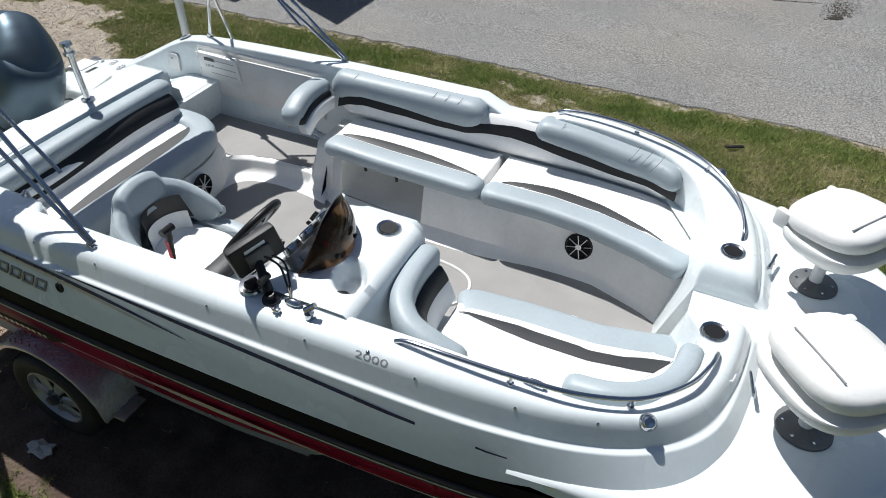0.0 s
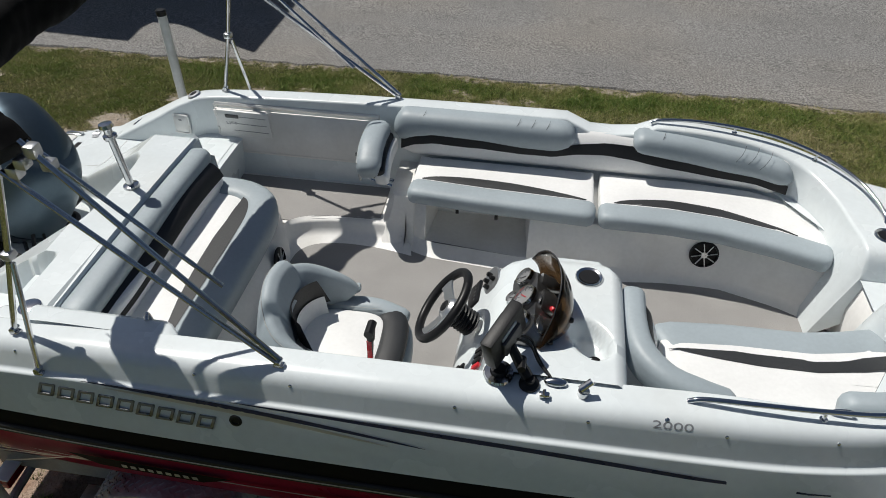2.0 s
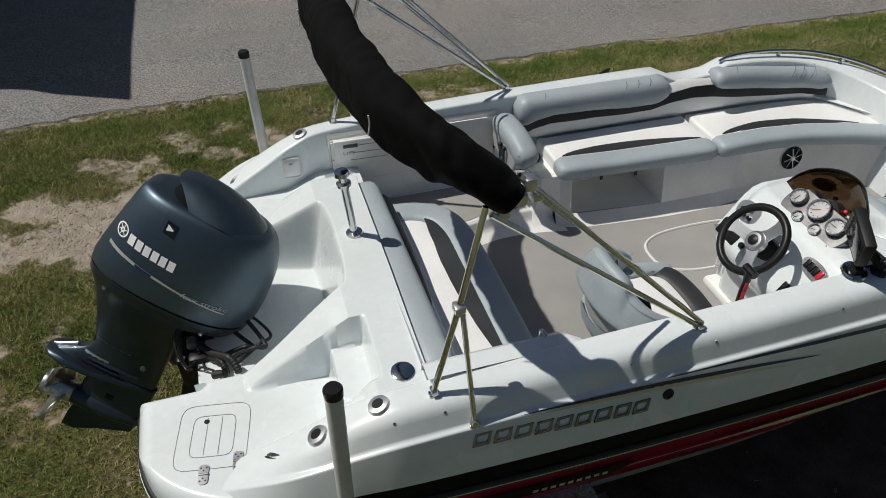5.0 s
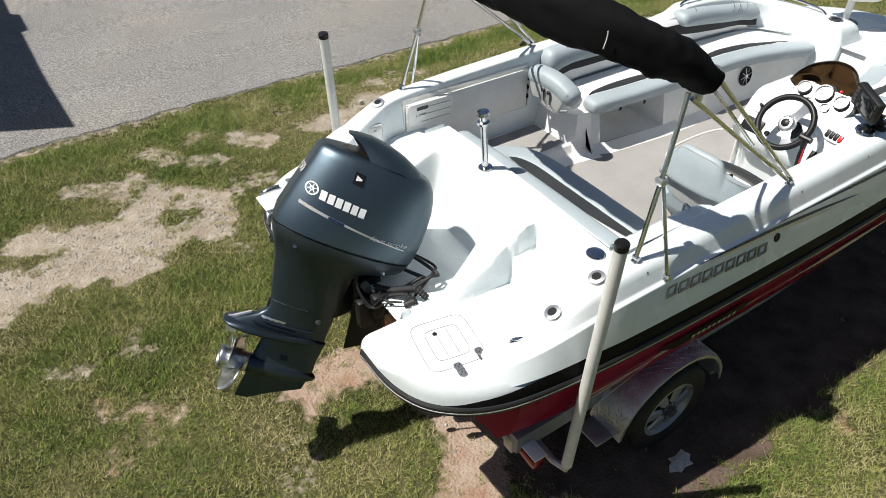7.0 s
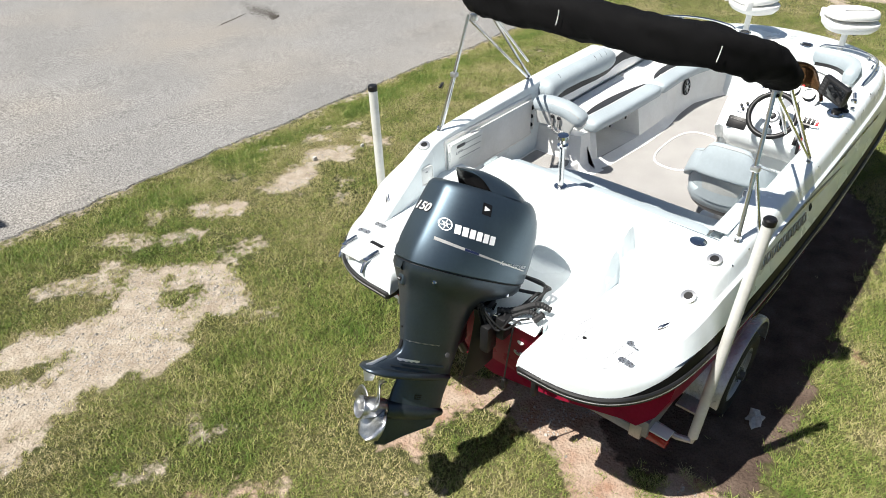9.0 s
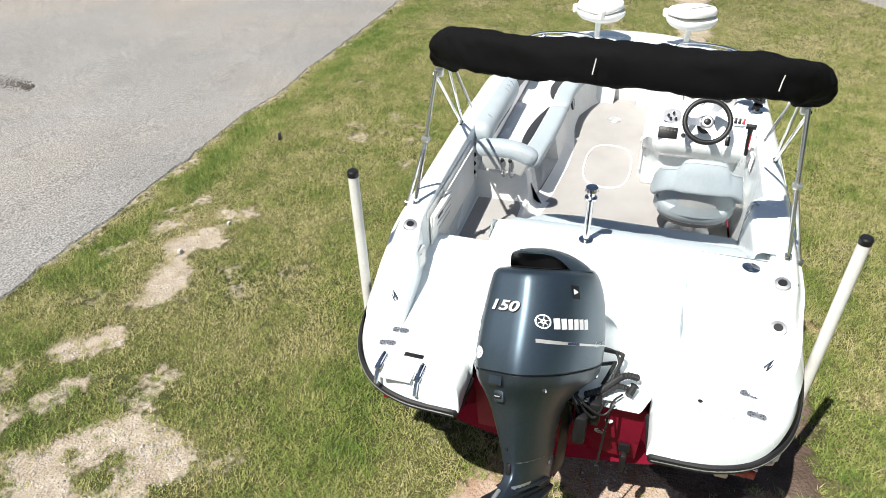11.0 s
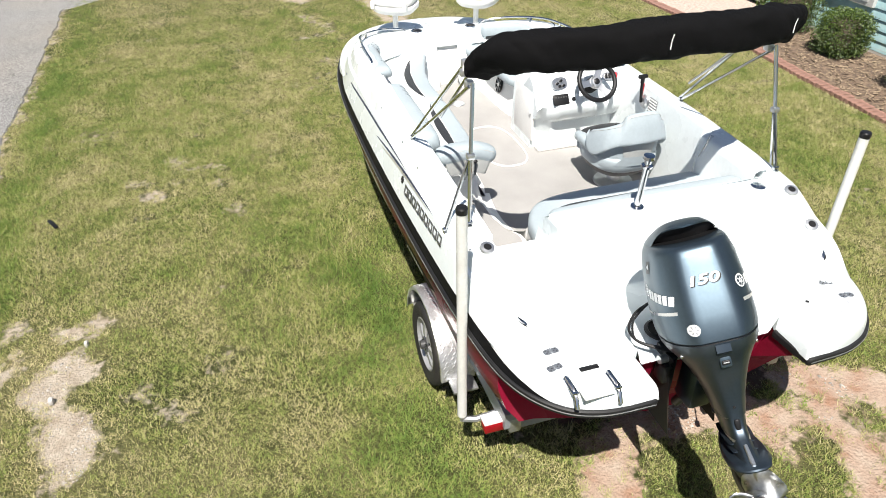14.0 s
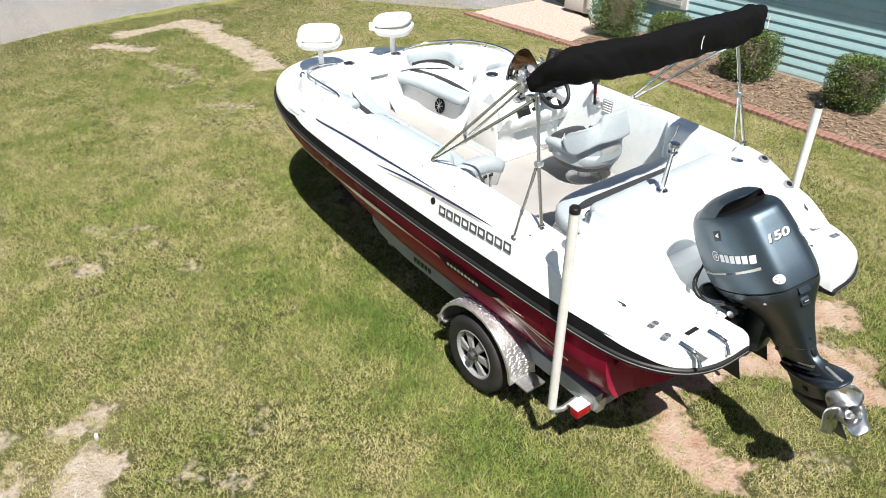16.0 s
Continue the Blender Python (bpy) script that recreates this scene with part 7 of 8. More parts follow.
part("tongue", Geo().box((7.0, 0, 0.48), (1.2, 0.09, 0.09), 0.01, inv), TRAILER, tr)
part("winch_post", Geo().box((6.35, 0, 0.85), (0.09, 0.09, 0.75), 0.01, inv).box((6.28, 0, 1.1), (0.16, 0.12, 0.12), 0.02, inv), TRAILER, tr)
part("jack", Geo().tube([(7.3, 0.1, 0.0), (7.3, 0.1, 0.8)], 0.03, 10, True, inv), GALV, tr)

# ---- ground ----
SLOPE = -0.020


def gz(x, y):
    return SLOPE * max(-2, min(12, y)) - 0.10 * step(4.2, 5.3, y) - 0.03 * step(-2.5, -5.5, y)


# worn spots as strokes: two ends and a radius
BARE_AFT = [(-1.35, 3.35, -0.5, 2.92, 0.22), (-0.55, 2.80, -0.10, 2.66, 0.15), (-0.66, 3.85, -0.52, 3.66, 0.08), (-0.33, 3.88, -0.16, 3.65, 0.10), (0.02, 4.04, -0.09, 4.38, 0.09), (1.57, 3.89, 2.1, 3.96, 0.11),
            (-1.80, 2.76, -1.41, 2.70, 0.25), (-1.04, 2.75, -0.76, 2.53, 0.26), (-0.64, 3.02, -0.22, 3.46, 0.17), (-0.10, 3.45, 0.28, 3.06, 0.14), (0.21, 3.03, 0.05, 2.57, 0.15), (0.03, 2.39, 0.21, 2.19, 0.04),
            (0.52, 3.20, 0.76, 3.15, 0.07), (-0.93, 4.02, -0.51, 3.78, 0.09), (-0.03, 4.24, 0.02, 4.15, 0.07), (0.28, 3.89, 0.50, 3.72, 0.09), (0.32, 4.29, 0.53, 4.42, 0.06), (0.83, 4.12, 1.12, 3.89, 0.12),
            (-0.98, 1.47, -0.81, 1.36, 0.06), (-1.44, 1.59, -1.34, 1.47, 0.05), (-1.76, 2.49, -1.87, 2.35, 0.13), (-2.9, 2.5, -1.9, 2.8, 0.25)]
BARE_TRACK = [(-5.4, 3.55, -3.3, 3.25, 0.50), (-4.6, 4.05, -3.7, 4.1, 0.30), (-3.3, 3.3, -2.6, 2.9, 0.40), (-6.8, 3.7, -5.4, 3.6, 0.5)]
BARE_SIDE = [(3.20, 4.0, 3.22, 3.80, 0.10), (2.68, 3.92, 2.45, 4.11, 0.19), (2.07, 3.97, 1.70, 3.82, 0.18), (2.83, 4.75, 2.95, 4.45, 0.06), (2.30, 4.88, 2.42, 4.70, 0.06), (3.23, 4.66, 3.40, 4.44, 0.06),
             (6.24, 3.15, 6.10, 3.10, 0.07), (5.94, 3.00, 5.86, 2.60, 0.05), (5.59, 3.12, 5.54, 3.04, 0.05), (5.46, 2.70, 5.43, 2.63, 0.06), (5.40, 3.40, 5.37, 3.38, 0.08), (5.70, 3.60, 5.71, 3.53, 0.05),
             (4.79, 2.52, 4.75, 2.44, 0.05), (2.01, 3.21, 1.88, 3.12, 0.05), (2.24, 3.41, 2.19, 3.40, 0.05), (3.41, 4.53, 3.33, 4.48, 0.08), (2.71, 4.55, 2.84, 4.48, 0.08)]
BARE_BOW = [(13.28, 1.29, 12.51, 0.63, 0.22), (13.85, 0.67, 13.88, -0.36, 0.28), (13.83, -0.61, 13.23, -0.79, 0.36), (12.71, -0.73, 11.34, -0.82, 0.32), (11.09, -0.83, 10.05, -0.86, 0.32),
            (11.59, 0.80, 10.55, 0.42, 0.13), (10.22, 0.86, 10.33, 0.39, 0.12), (8.92, 0.66, 8.53, 0.26, 0.15), (9.21, 0.39, 9.42, 0.20, 0.11), (8.13, 1.46, 7.69, 0.72, 0.07), (7.84, 0.65, 7.51, 0.27, 0.10),
            (9.71, 2.17, 9.75, 2.02, 0.07), (9.24, 2.33, 9.18, 2.17, 0.06)]
CLAY = [(0.71, -1.41, 0.45, -1.95, 0.17), (0.4, -1.40, 0.04, -1.38, 0.18), (-0.05, -1.3, -0.3, -1.2, 0.13), (0.75, 0.12, 0.21, 0.46, 0.15), (0.12, 0.47, -0.10, 0.38, 0.13), (0.55, -1.78, 0.31, -1.84, 0.12), (0.19, -1.42, -0.10, -1.50, 0.15), (0.62, -0.68, 0.44, -0.82, 0.10), (0.67, -0.58, 0.44, -0.99, 0.15),
        (0.25, -0.91, 0.50, -1.15, 0.10), (2.75, -1.86, 2.76, -1.88, 0.06), (-1.24, 0.97, -1.05, 0.86, 0.05), (-1.00, 0.70, -0.89, 0.66, 0.04), (-1.29, 0.59, -1.25, 0.54, 0.04),
        (0.8, -0.3, 1.1, -0.3, 0.3)]
# bare earth below the boat, its brown deepened to paint the boat's shade
SHADE_SOIL = [(1.3, 0.0, 5.2, 0.0, 0.55), (1.2, -0.8, 5.0, -0.9, 0.55), (1.1, -1.42, 4.4, -1.35, 0.26)]


def blot(x, y, strokes, seed):
    """One half at the rim of a stroke, wavering, more inside."""
    v, most = -9.0, 1.0
    wx = x + 0.15 * noise.noise(Vector((x * 3.1, y * 3.1, seed))) + 0.08 * noise.noise(Vector((x * 8, y * 8, seed)))
    wy = y + 0.15 * noise.noise(Vector((x * 3.1, y * 3.1, seed + 9))) + 0.08 * noise.noise(Vector((x * 8, y * 8, seed + 9)))
    for ax, ay, bx, by, r in strokes:
        if min(ax, bx) - r - 0.3 < wx < max(ax, bx) + r + 0.3 and min(ay, by) - r - 0.3 < wy < max(ay, by) + r + 0.3:
            dx, dy = bx - ax, by - ay
            t = max(0.0, min(1.0, ((wx - ax) * dx + (wy - ay) * dy) / (dx * dx + dy * dy)))
            d = r - math.hypot(wx - ax - t * dx, wy - ay - t * dy)
            if d > v:
                v, most = d, min(1.0, 0.29 + 2.8 * r)
    return max(0.0, min(most, 0.52 + v / 0.28))


def road_edge(x):
    return 5.31 + 0.06 * math.sin(0.35 * x + 0.6) + 0.09 * noise.noise(Vector((x * 0.8, 0, 5))) + 0.05 * noise.noise(Vector((x * 4, 0, 9)))


fx_ = [float(v) for v in np.concatenate([np.linspace(-60, -7.5, 14), np.linspace(-7, 15, 367), np.linspace(16, 70, 16)])]
fy_ = [float(v) for v in np.concatenate([np.linspace(-60, -9.5, 12), np.linspace(-9, 6.2, 254), np.linspace(7, 70, 14)])]
gv, gf, bare_, clay_, shade_soil_ = [], [], [], [], []
for x in fx_:
    for y in fy_:
        near = -7.1 < x < 15.2 and -9.1 < y < 6.3
        b = (blot(x, y, BARE_TRACK + BARE_AFT + BARE_SIDE, 2.0) if x < 7 else 0.66 * blot(x, y, BARE_BOW, 2.0)) if near else 0.0
        c = blot(x, y, CLAY, 11.0) if near else 0.0
        d = blot(x, y, SHADE_SOIL, 17.0) if near else 0.0
        if near:
            # thin worn strip beside the road
            b = max(b, 0.47 * step(0.26, 0.0, road_edge(x) - y + 0.25 * noise.noise(Vector((x * 2.2, y, 4)))))
            b = max(b, 0.36 * step(0.25, 0.7, noise.noise(Vector((x * 1.6, y * 1.6, 31))) + 0.5 * noise.noise(Vector((x * 5, y * 5, 33)))))
        bump = 0.012 * noise.noise(Vector((x * 1.3, y * 1.3, 0))) + 0.006 * noise.noise(Vector((x * 6, y * 6, 1))) if near else 0.0
        gv.append((x, y, gz(x, y) + bump - 0.010 * max(b, c, d)))
        bare_.append(b)
        clay_.append(c)
        shade_soil_.append(d)
K = len(fy_)
for i in range(len(fx_) - 1):
    for j in range(K - 1):
        gf.append((i * K + j, (i + 1) * K + j, (i + 1) * K + j + 1, i * K + j + 1))
me = bpy.data.meshes.new("ground")
me.from_pydata(gv, [], gf)
me.polygons.foreach_set("use_smooth", [True] * len(me.polygons))
away_ = [1.0 if not (-6.5 < p[0] < 14.9 and -6.2 < p[1]) else 0.0 for p in gv]
for nm, arr in (("bare", bare_), ("clay", clay_), ("shade_soil", shade_soil_), ("away", away_)):
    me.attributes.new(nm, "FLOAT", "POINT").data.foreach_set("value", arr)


def ground_mat():
    m = bpy.data.materials.new("lawn_and_bare_earth")
    m.use_nodes = True
    nt = m.node_tree
    b = nt.nodes["Principled BSDF"]
    b.inputs["Roughness"].default_value = 0.95
    b.inputs["Specular IOR Level"].default_value = 0.15
    tc = nt.nodes.new("ShaderNodeTexCoord")

    def nz(s, d=5):
        n = nt.nodes.new("ShaderNodeTexNoise")
        n.inputs["Scale"].default_value, n.inputs["Detail"].default_value = s, d
        nt.links.new(tc.outputs["Object"], n.inputs["Vector"])
        return n.outputs["Fac"]

    def ramp(src, stops):
        r = nt.nodes.new("ShaderNodeValToRGB")
        r.color_ramp.elements[0].position, r.color_ramp.elements[0].color = stops[0][0], (*stops[0][1], 1)
        r.color_ramp.elements[1].position, r.color_ramp.elements[1].color = stops[-1][0], (*stops[-1][1], 1)
        for p, c in stops[1:-1]:
            r.color_ramp.elements.new(p).color = (*c, 1)
        nt.links.new(src, r.inputs[0])
        return r.outputs[0]

    def mixc(f, a, c, blend="MIX"):
        n = nt.nodes.new("ShaderNodeMix")
        n.data_type, n.blend_type = "RGBA", blend
        if isinstance(f, float):
            n.inputs["Factor"].default_value = f
        else:
            nt.links.new(f, n.inputs["Factor"])
        nt.links.new(a, n.inputs["A"])
        nt.links.new(c, n.inputs["B"])
        return n.outputs["Result"]

    def att(nm):
        a = nt.nodes.new("ShaderNodeAttribute")
        a.attribute_name = nm
        return a.outputs["Fac"]

    def frayed(nm):
        a = nt.nodes.new("ShaderNodeMath")
        a.operation = "MULTIPLY_ADD"
        a.inputs[1].default_value = 0.9
        nt.links.new(nz(16, 6), a.inputs[0])
        nt.links.new(att(nm), a.inputs[2])
        r = nt.nodes.new("ShaderNodeMapRange")
        r.inputs["From Min"].default_value, r.inputs["From Max"].default_value = 0.78, 1.0
        nt.links.new(a.outputs[0], r.inputs["Value"])
        return r.outputs[0]

    # ground under the blades, kept dark for the shade in their gaps
    green = ramp(nz(1.1, 6), [(0.30, (0.040, 0.046, 0.017)), (0.5, (0.074, 0.077, 0.031)), (0.72, (0.14, 0.127, 0.064))])
    fineg = ramp(nz(45, 3), [(0.35, (0.5, 0.5, 0.47)), (0.65, (1.3, 1.3, 1.22))])
    green = mixc(0.8, green, fineg, "MULTIPLY")
    lawn = ramp(nz(2.5, 8), [(0.3, (0.12, 0.145, 0.045)), (0.5, (0.19, 0.20, 0.075)), (0.7, (0.27, 0.26, 0.115))])
    lawn = mixc(0.7, lawn, fineg, "MULTIPLY")
    green = mixc(att("away"), green, lawn)
    sand = ramp(nz(9, 8), [(0.3, (0.275, 0.228, 0.176)), (0.5, (0.335, 0.288, 0.230)), (0.7, (0.395, 0.350, 0.288))])
    grit = ramp(nz(75, 4), [(0.36, (0.70, 0.69, 0.67)), (0.5, (1.0, 1.0, 1.0)), (0.66, (1.15, 1.15, 1.15))])
    sand = mixc(0.6, sand, grit, "MULTIPLY")
    clayc = ramp(nz(5, 8), [(0.30, (0.28, 0.165, 0.11)), (0.44, (0.345, 0.25, 0.19)), (0.68, (0.39, 0.315, 0.25))])
    clayc = mixc(0.5, clayc, grit, "MULTIPLY")
    col = mixc(frayed("bare"), green, sand)
    # shade below the boat is put into this darker earth
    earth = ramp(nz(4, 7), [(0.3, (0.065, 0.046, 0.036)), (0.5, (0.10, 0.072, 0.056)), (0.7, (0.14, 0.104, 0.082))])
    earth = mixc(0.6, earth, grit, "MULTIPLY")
    col = mixc(frayed("shade_soil"), col, earth)
    col = mixc(frayed("clay"), col, clayc)
    nt.links.new(col, b.inputs["Base Color"])
    bn = nt.nodes.new("ShaderNodeBump")
    bn.inputs["Strength"].default_value, bn.inputs["Distance"].default_value = 0.8, 0.03
    nt.links.new(nz(45, 5), bn.inputs["Height"])
    nt.links.new(bn.outputs[0], b.inputs["Normal"])
    return m


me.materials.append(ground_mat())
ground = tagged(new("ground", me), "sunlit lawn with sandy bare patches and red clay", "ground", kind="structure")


def grass_mat():
    m = bpy.data.materials.new("grass_blades")
    m.use_nodes = True
    nt = m.node_tree
    b = nt.nodes["Principled BSDF"]
    b.inputs["Roughness"].default_value = 0.6
    b.inputs["Specular IOR Level"].default_value = 0.25
    a = nt.nodes.new("ShaderNodeAttribute")
    a.attribute_name = "dry"
    r = nt.nodes.new("ShaderNodeValToRGB")
    e = r.color_ramp.elements
    e[0].position, e[0].color = 0.0, (0.085, 0.155, 0.026, 1)
    e[1].position, e[1].color = 1.0, (0.47, 0.41, 0.235, 1)
    e.new(0.35).color = (0.175, 0.235, 0.050, 1)
    e.new(0.65).color = (0.300, 0.300, 0.105, 1)
    nt.links.new(a.outputs["Fac"], r.inputs[0])
    nt.links.new(r.outputs[0], b.inputs["Base Color"])
    return m


# grass: short leaning blades, thin on the bare spots
rng = np.random.default_rng(7)


def grain(x, y, cell, seed):
    """Smooth random values from 0 to 1 on a square mesh of the given cell."""
    r = np.random.default_rng(seed).random((512, 512))
    u, v = (x + 40) / cell, (y + 40) / cell
    i, j = np.floor(u).astype(int), np.floor(v).astype(int)
    f, h = u - i, v - j
    f, h = f * f * (3 - 2 * f), h * h * (3 - 2 * h)
    a, b, c, d = r[i % 512, j % 512], r[(i + 1) % 512, j % 512], r[i % 512, (j + 1) % 512], r[(i + 1) % 512, (j + 1) % 512]
    return (a * (1 - f) + b * f) * (1 - h) + (c * (1 - f) + d * f) * h


NB = 6900000
bx = rng.uniform(-6.6, 15.0, NB)
by = rng.uniform(-6.3, 5.75, NB)
tuft = 0.85 * grain(bx, by, 0.020, 3) + 0.15 * grain(bx, by, 0.05, 4)
keep_far = rng.random(NB) < np.clip(1.2 - 0.10 * np.maximum(0, bx - 4.5) - 0.25 * np.maximum(0, -3.0 - bx), 0.22, 1) * np.clip(0.36 + 0.6 * (tuft - 0.25), 0.2, 1)
bx, by, tuft = bx[keep_far], by[keep_far], tuft[keep_far]
ix = np.clip(np.searchsorted(fx_, bx), 1, len(fx_) - 1)
iy = np.clip(np.searchsorted(fy_, by), 1, K - 1)
bareA, clayA, zA = np.array(bare_).reshape(-1, K), np.maximum(np.array(clay_), np.array(shade_soil_)).reshape(-1, K), np.array([p[2] for p in gv]).reshape(-1, K)
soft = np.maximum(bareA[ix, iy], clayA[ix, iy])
thin = np.clip((soft + 0.7 * (grain(bx, by, 0.07, 8) - 0.5) + 0.3 * (grain(bx, by, 0.025, 9) - 0.5) - 0.26) / 0.40, 0, 1)
edge = np.array([road_edge(x) for x in np.linspace(-7, 15, 460)])
rim = np.interp(bx, np.linspace(-7, 15, 460), edge) - by
ok = (rng.random(len(bx)) > thin * 1.12 - 0.1) & (rim > rng.normal(0.0, 0.06, len(bx)))
big = grain(bx, by, 1.9, 11) * 0.55 + grain(bx, by, 0.6, 12) * 0.45
lush = 0.45 * np.exp(-((rim - 0.5) / 0.35) ** 2) * grain(bx, by, 0.9, 14) + 0.27 * np.exp(-((np.abs(by) - 1.6) / 0.5) ** 2) * np.clip((5.6 - bx) / 2.6, 0, 1)
clump = 0.42 * (grain(bx, by, 0.30, 16) - 0.5) + 0.30 * (grain(bx, by, 0.10, 17) - 0.5)
dry = np.clip(0.60 + 0.62 * (big - 0.5) - lush + clump + 0.16 * (grain(bx, by, 0.022, 15) - 0.5) + rng.normal(0, 0.20, len(bx)) + 0.25 * soft, 0, 1)
bx, by, dry, big, thin, tuft, lush = bx[ok], by[ok], dry[ok], big[ok], thin[ok], tuft[ok], lush[ok]
bz = zA[ix[ok], iy[ok]] - 0.004
n = len(bx)
hgt = rng.uniform(0.012, 0.039, n) * (0.45 + 1.15 * tuft) * (1.25 - 0.5 * big) * (1 - 0.35 * thin) * (1 + 1.6 * lush)
lean_a = rng.uniform(0, 2 * np.pi, n)
lean = rng.uniform(0.3, 1.5, n) * hgt
wa = rng.uniform(0, np.pi, n)
ww = rng.uniform(0.0019, 0.0040, n)
V = np.empty((n, 3, 3))
V[:, 0] = np.stack([bx - ww * np.cos(wa), by - ww * np.sin(wa), bz], 1)
V[:, 1] = np.stack([bx + ww * np.cos(wa), by + ww * np.sin(wa), bz], 1)
V[:, 2] = np.stack([bx + lean * np.cos(lean_a), by + lean * np.sin(lean_a), bz + hgt], 1)
me = bpy.data.meshes.new("grass")
me.vertices.add(n * 3)
me.vertices.foreach_set("co", V.reshape(-1))
me.loops.add(n * 3)
me.loops.foreach_set("vertex_index", np.arange(n * 3))
me.polygons.add(n)
me.polygons.foreach_set("loop_start", np.arange(0, n * 3, 3))
me.update(calc_edges=True)
me.attributes.new("dry", "FLOAT", "POINT").data.foreach_set("value", np.repeat(dry, 3))
me.materials.append(grass_mat())
tagged(new("grass", me), "short patchy sunlit grass, green to straw coloured", "grass", kind="stuff")


# ---- road ----
def asphalt():
    """Worn asphalt: pale and dark chippings, sandy stains at metre size, fine cracks."""
    m = mat("grey_asphalt", (0.222, 0.219, 0.213), 0.92, var=0.10, scale=0.6, fine=60, bump=0.8, bscale=70, spec=0.2)
    nt = m.node_tree
    b = nt.nodes["Principled BSDF"]
    out = b.inputs["Base Color"].links[0].from_socket
    tc = nt.nodes.new("ShaderNodeTexCoord")

    def fac(kind, scale, detail=4):
        n = nt.nodes.new(kind)
        n.inputs["Scale"].default_value = scale
        if kind == "ShaderNodeTexNoise":
            n.inputs["Detail"].default_value = detail
        nt.links.new(tc.outputs["Object"], n.inputs["Vector"])
        return n

    def scaled(src, factor):
        v = nt.nodes.new("ShaderNodeVectorMath")
        v.operation = "SCALE"
        nt.links.new(src, v.inputs[0])
        nt.links.new(factor, v.inputs["Scale"])
        return v.outputs[0]

    def ranged(src, a0, a1, b0, b1):
        r = nt.nodes.new("ShaderNodeMapRange")
        for k, val in zip(("From Min", "From Max", "To Min", "To Max"), (a0, a1, b0, b1)):
            r.inputs[k].default_value = val
        nt.links.new(src, r.inputs["Value"])
        return r.outputs[0]

    def mixed(factor, a_, colour):
        n = nt.nodes.new("ShaderNodeMix")
        n.data_type = "RGBA"
        nt.links.new(factor, n.inputs["Factor"])
        nt.links.new(a_, n.inputs["A"])
        n.inputs["B"].default_value = (*colour, 1)
        return n.outputs["Result"]

    out = mixed(ranged(fac("ShaderNodeTexNoise", 0.33, 5).outputs["Fac"], 0.44, 0.70, 0.0, 0.60), out, (0.265, 0.240, 0.206))
    out = mixed(ranged(fac("ShaderNodeTexNoise", 1.4, 7).outputs["Fac"], 0.50, 0.72, 0.0, 0.45), out, (0.18, 0.177, 0.172))
    out = scaled(out, ranged(fac("ShaderNodeTexNoise", 52, 2).outputs["Fac"], 0.36, 0.64, 0.52, 1.50))
    out = scaled(out, ranged(fac("ShaderNodeTexNoise", 28, 3).outputs["Fac"], 0.35, 0.65, 0.88, 1.10))
    chip = fac("ShaderNodeTexVoronoi", 75)
    out = scaled(out, ranged(chip.outputs["Distance"], 0.10, 0.35, 1.28, 0.96))
    # cracks, drawn out along the road
    wv = nt.nodes.new("ShaderNodeTexVoronoi")
    wv.feature = "DISTANCE_TO_EDGE"
    wv.inputs["Scale"].default_value = 0.42
    st = nt.nodes.new("ShaderNodeMapping")
    st.inputs["Scale"].default_value = (0.45, 1.3, 1.0)
    ad = nt.nodes.new("ShaderNodeVectorMath")
    ad.operation = "MULTIPLY_ADD"
    ad.inputs[1].default_value = (0.9, 0.9, 0.9)
    nt.links.new(fac("ShaderNodeTexNoise", 2.2, 6).outputs["Color"], ad.inputs[0])
    nt.links.new(tc.outputs["Object"], st.inputs["Vector"])
    nt.links.new(st.outputs[0], ad.inputs[2])
    nt.links.new(ad.outputs[0], wv.inputs["Vector"])
    out = scaled(out, ranged(wv.outputs["Distance"], 0.0, 0.006, 0.80, 1.0))
    nt.links.new(out, b.inputs["Base Color"])
    return m


ASPH = asphalt()
g = Geo()
rows = []
for x in np.concatenate([np.linspace(-60, -5, 12), np.linspace(-4.5, 20, 260), np.linspace(22, 60, 10)]):
    x = float(x)
    e = road_edge(x) + 0.03 * noise.noise(Vector((x * 9, 1, 2)))
    rows.append([(x, e, gz(x, e) - 0.01), (x, e + 0.02, gz(x, e) + 0.014), (x, e + 0.3, gz(x, e) + 0.022), (x, 8.0, gz(x, 8) + 0.03), (x, 15.0, gz(x, 12) + 0.02), (x, 17.5, gz(x, 12) - 0.01)])
g.loft(rows, closed=False)
tagged(link("road", g, ASPH), "grey weathered asphalt road with fine cracks", "road", kind="structure")
g = Geo()
dr = spline([(14.0, 5.6, 0), (14.6, 2.9, 0), (15.1, 1.1, 0), (15.3, -1.4, 0), (14.5, -3.6, 0), (12.9, -4.95, 0), (11.35, -6.15, 0), (10.95, -7.3, 0), (11.5, -10.0, 0)], 10)
g.loft([[(p.x + 0.05 * noise.noise(Vector((p.x * 3, p.y * 3, 0))), p.y, gz(0, p.y) - 0.01) for p in dr], [(p.x + 0.03, p.y, gz(0, p.y) + 0.012) for p in dr], [(26.0, p.y * 1.0, gz(0, p.y) + 0.015) for p in dr]], closed=False)
tagged(link("driveway", g, ASPH), "grey asphalt drive crossing ahead of the boat", "driveway", kind="structure")

# ---- house, bed and shrubs ----
house = thing("house", "house with turquoise lap siding and white trim", "house", "", (4, -7.75, 0.1))
inv = Matrix.Translation(house.location).inverted()
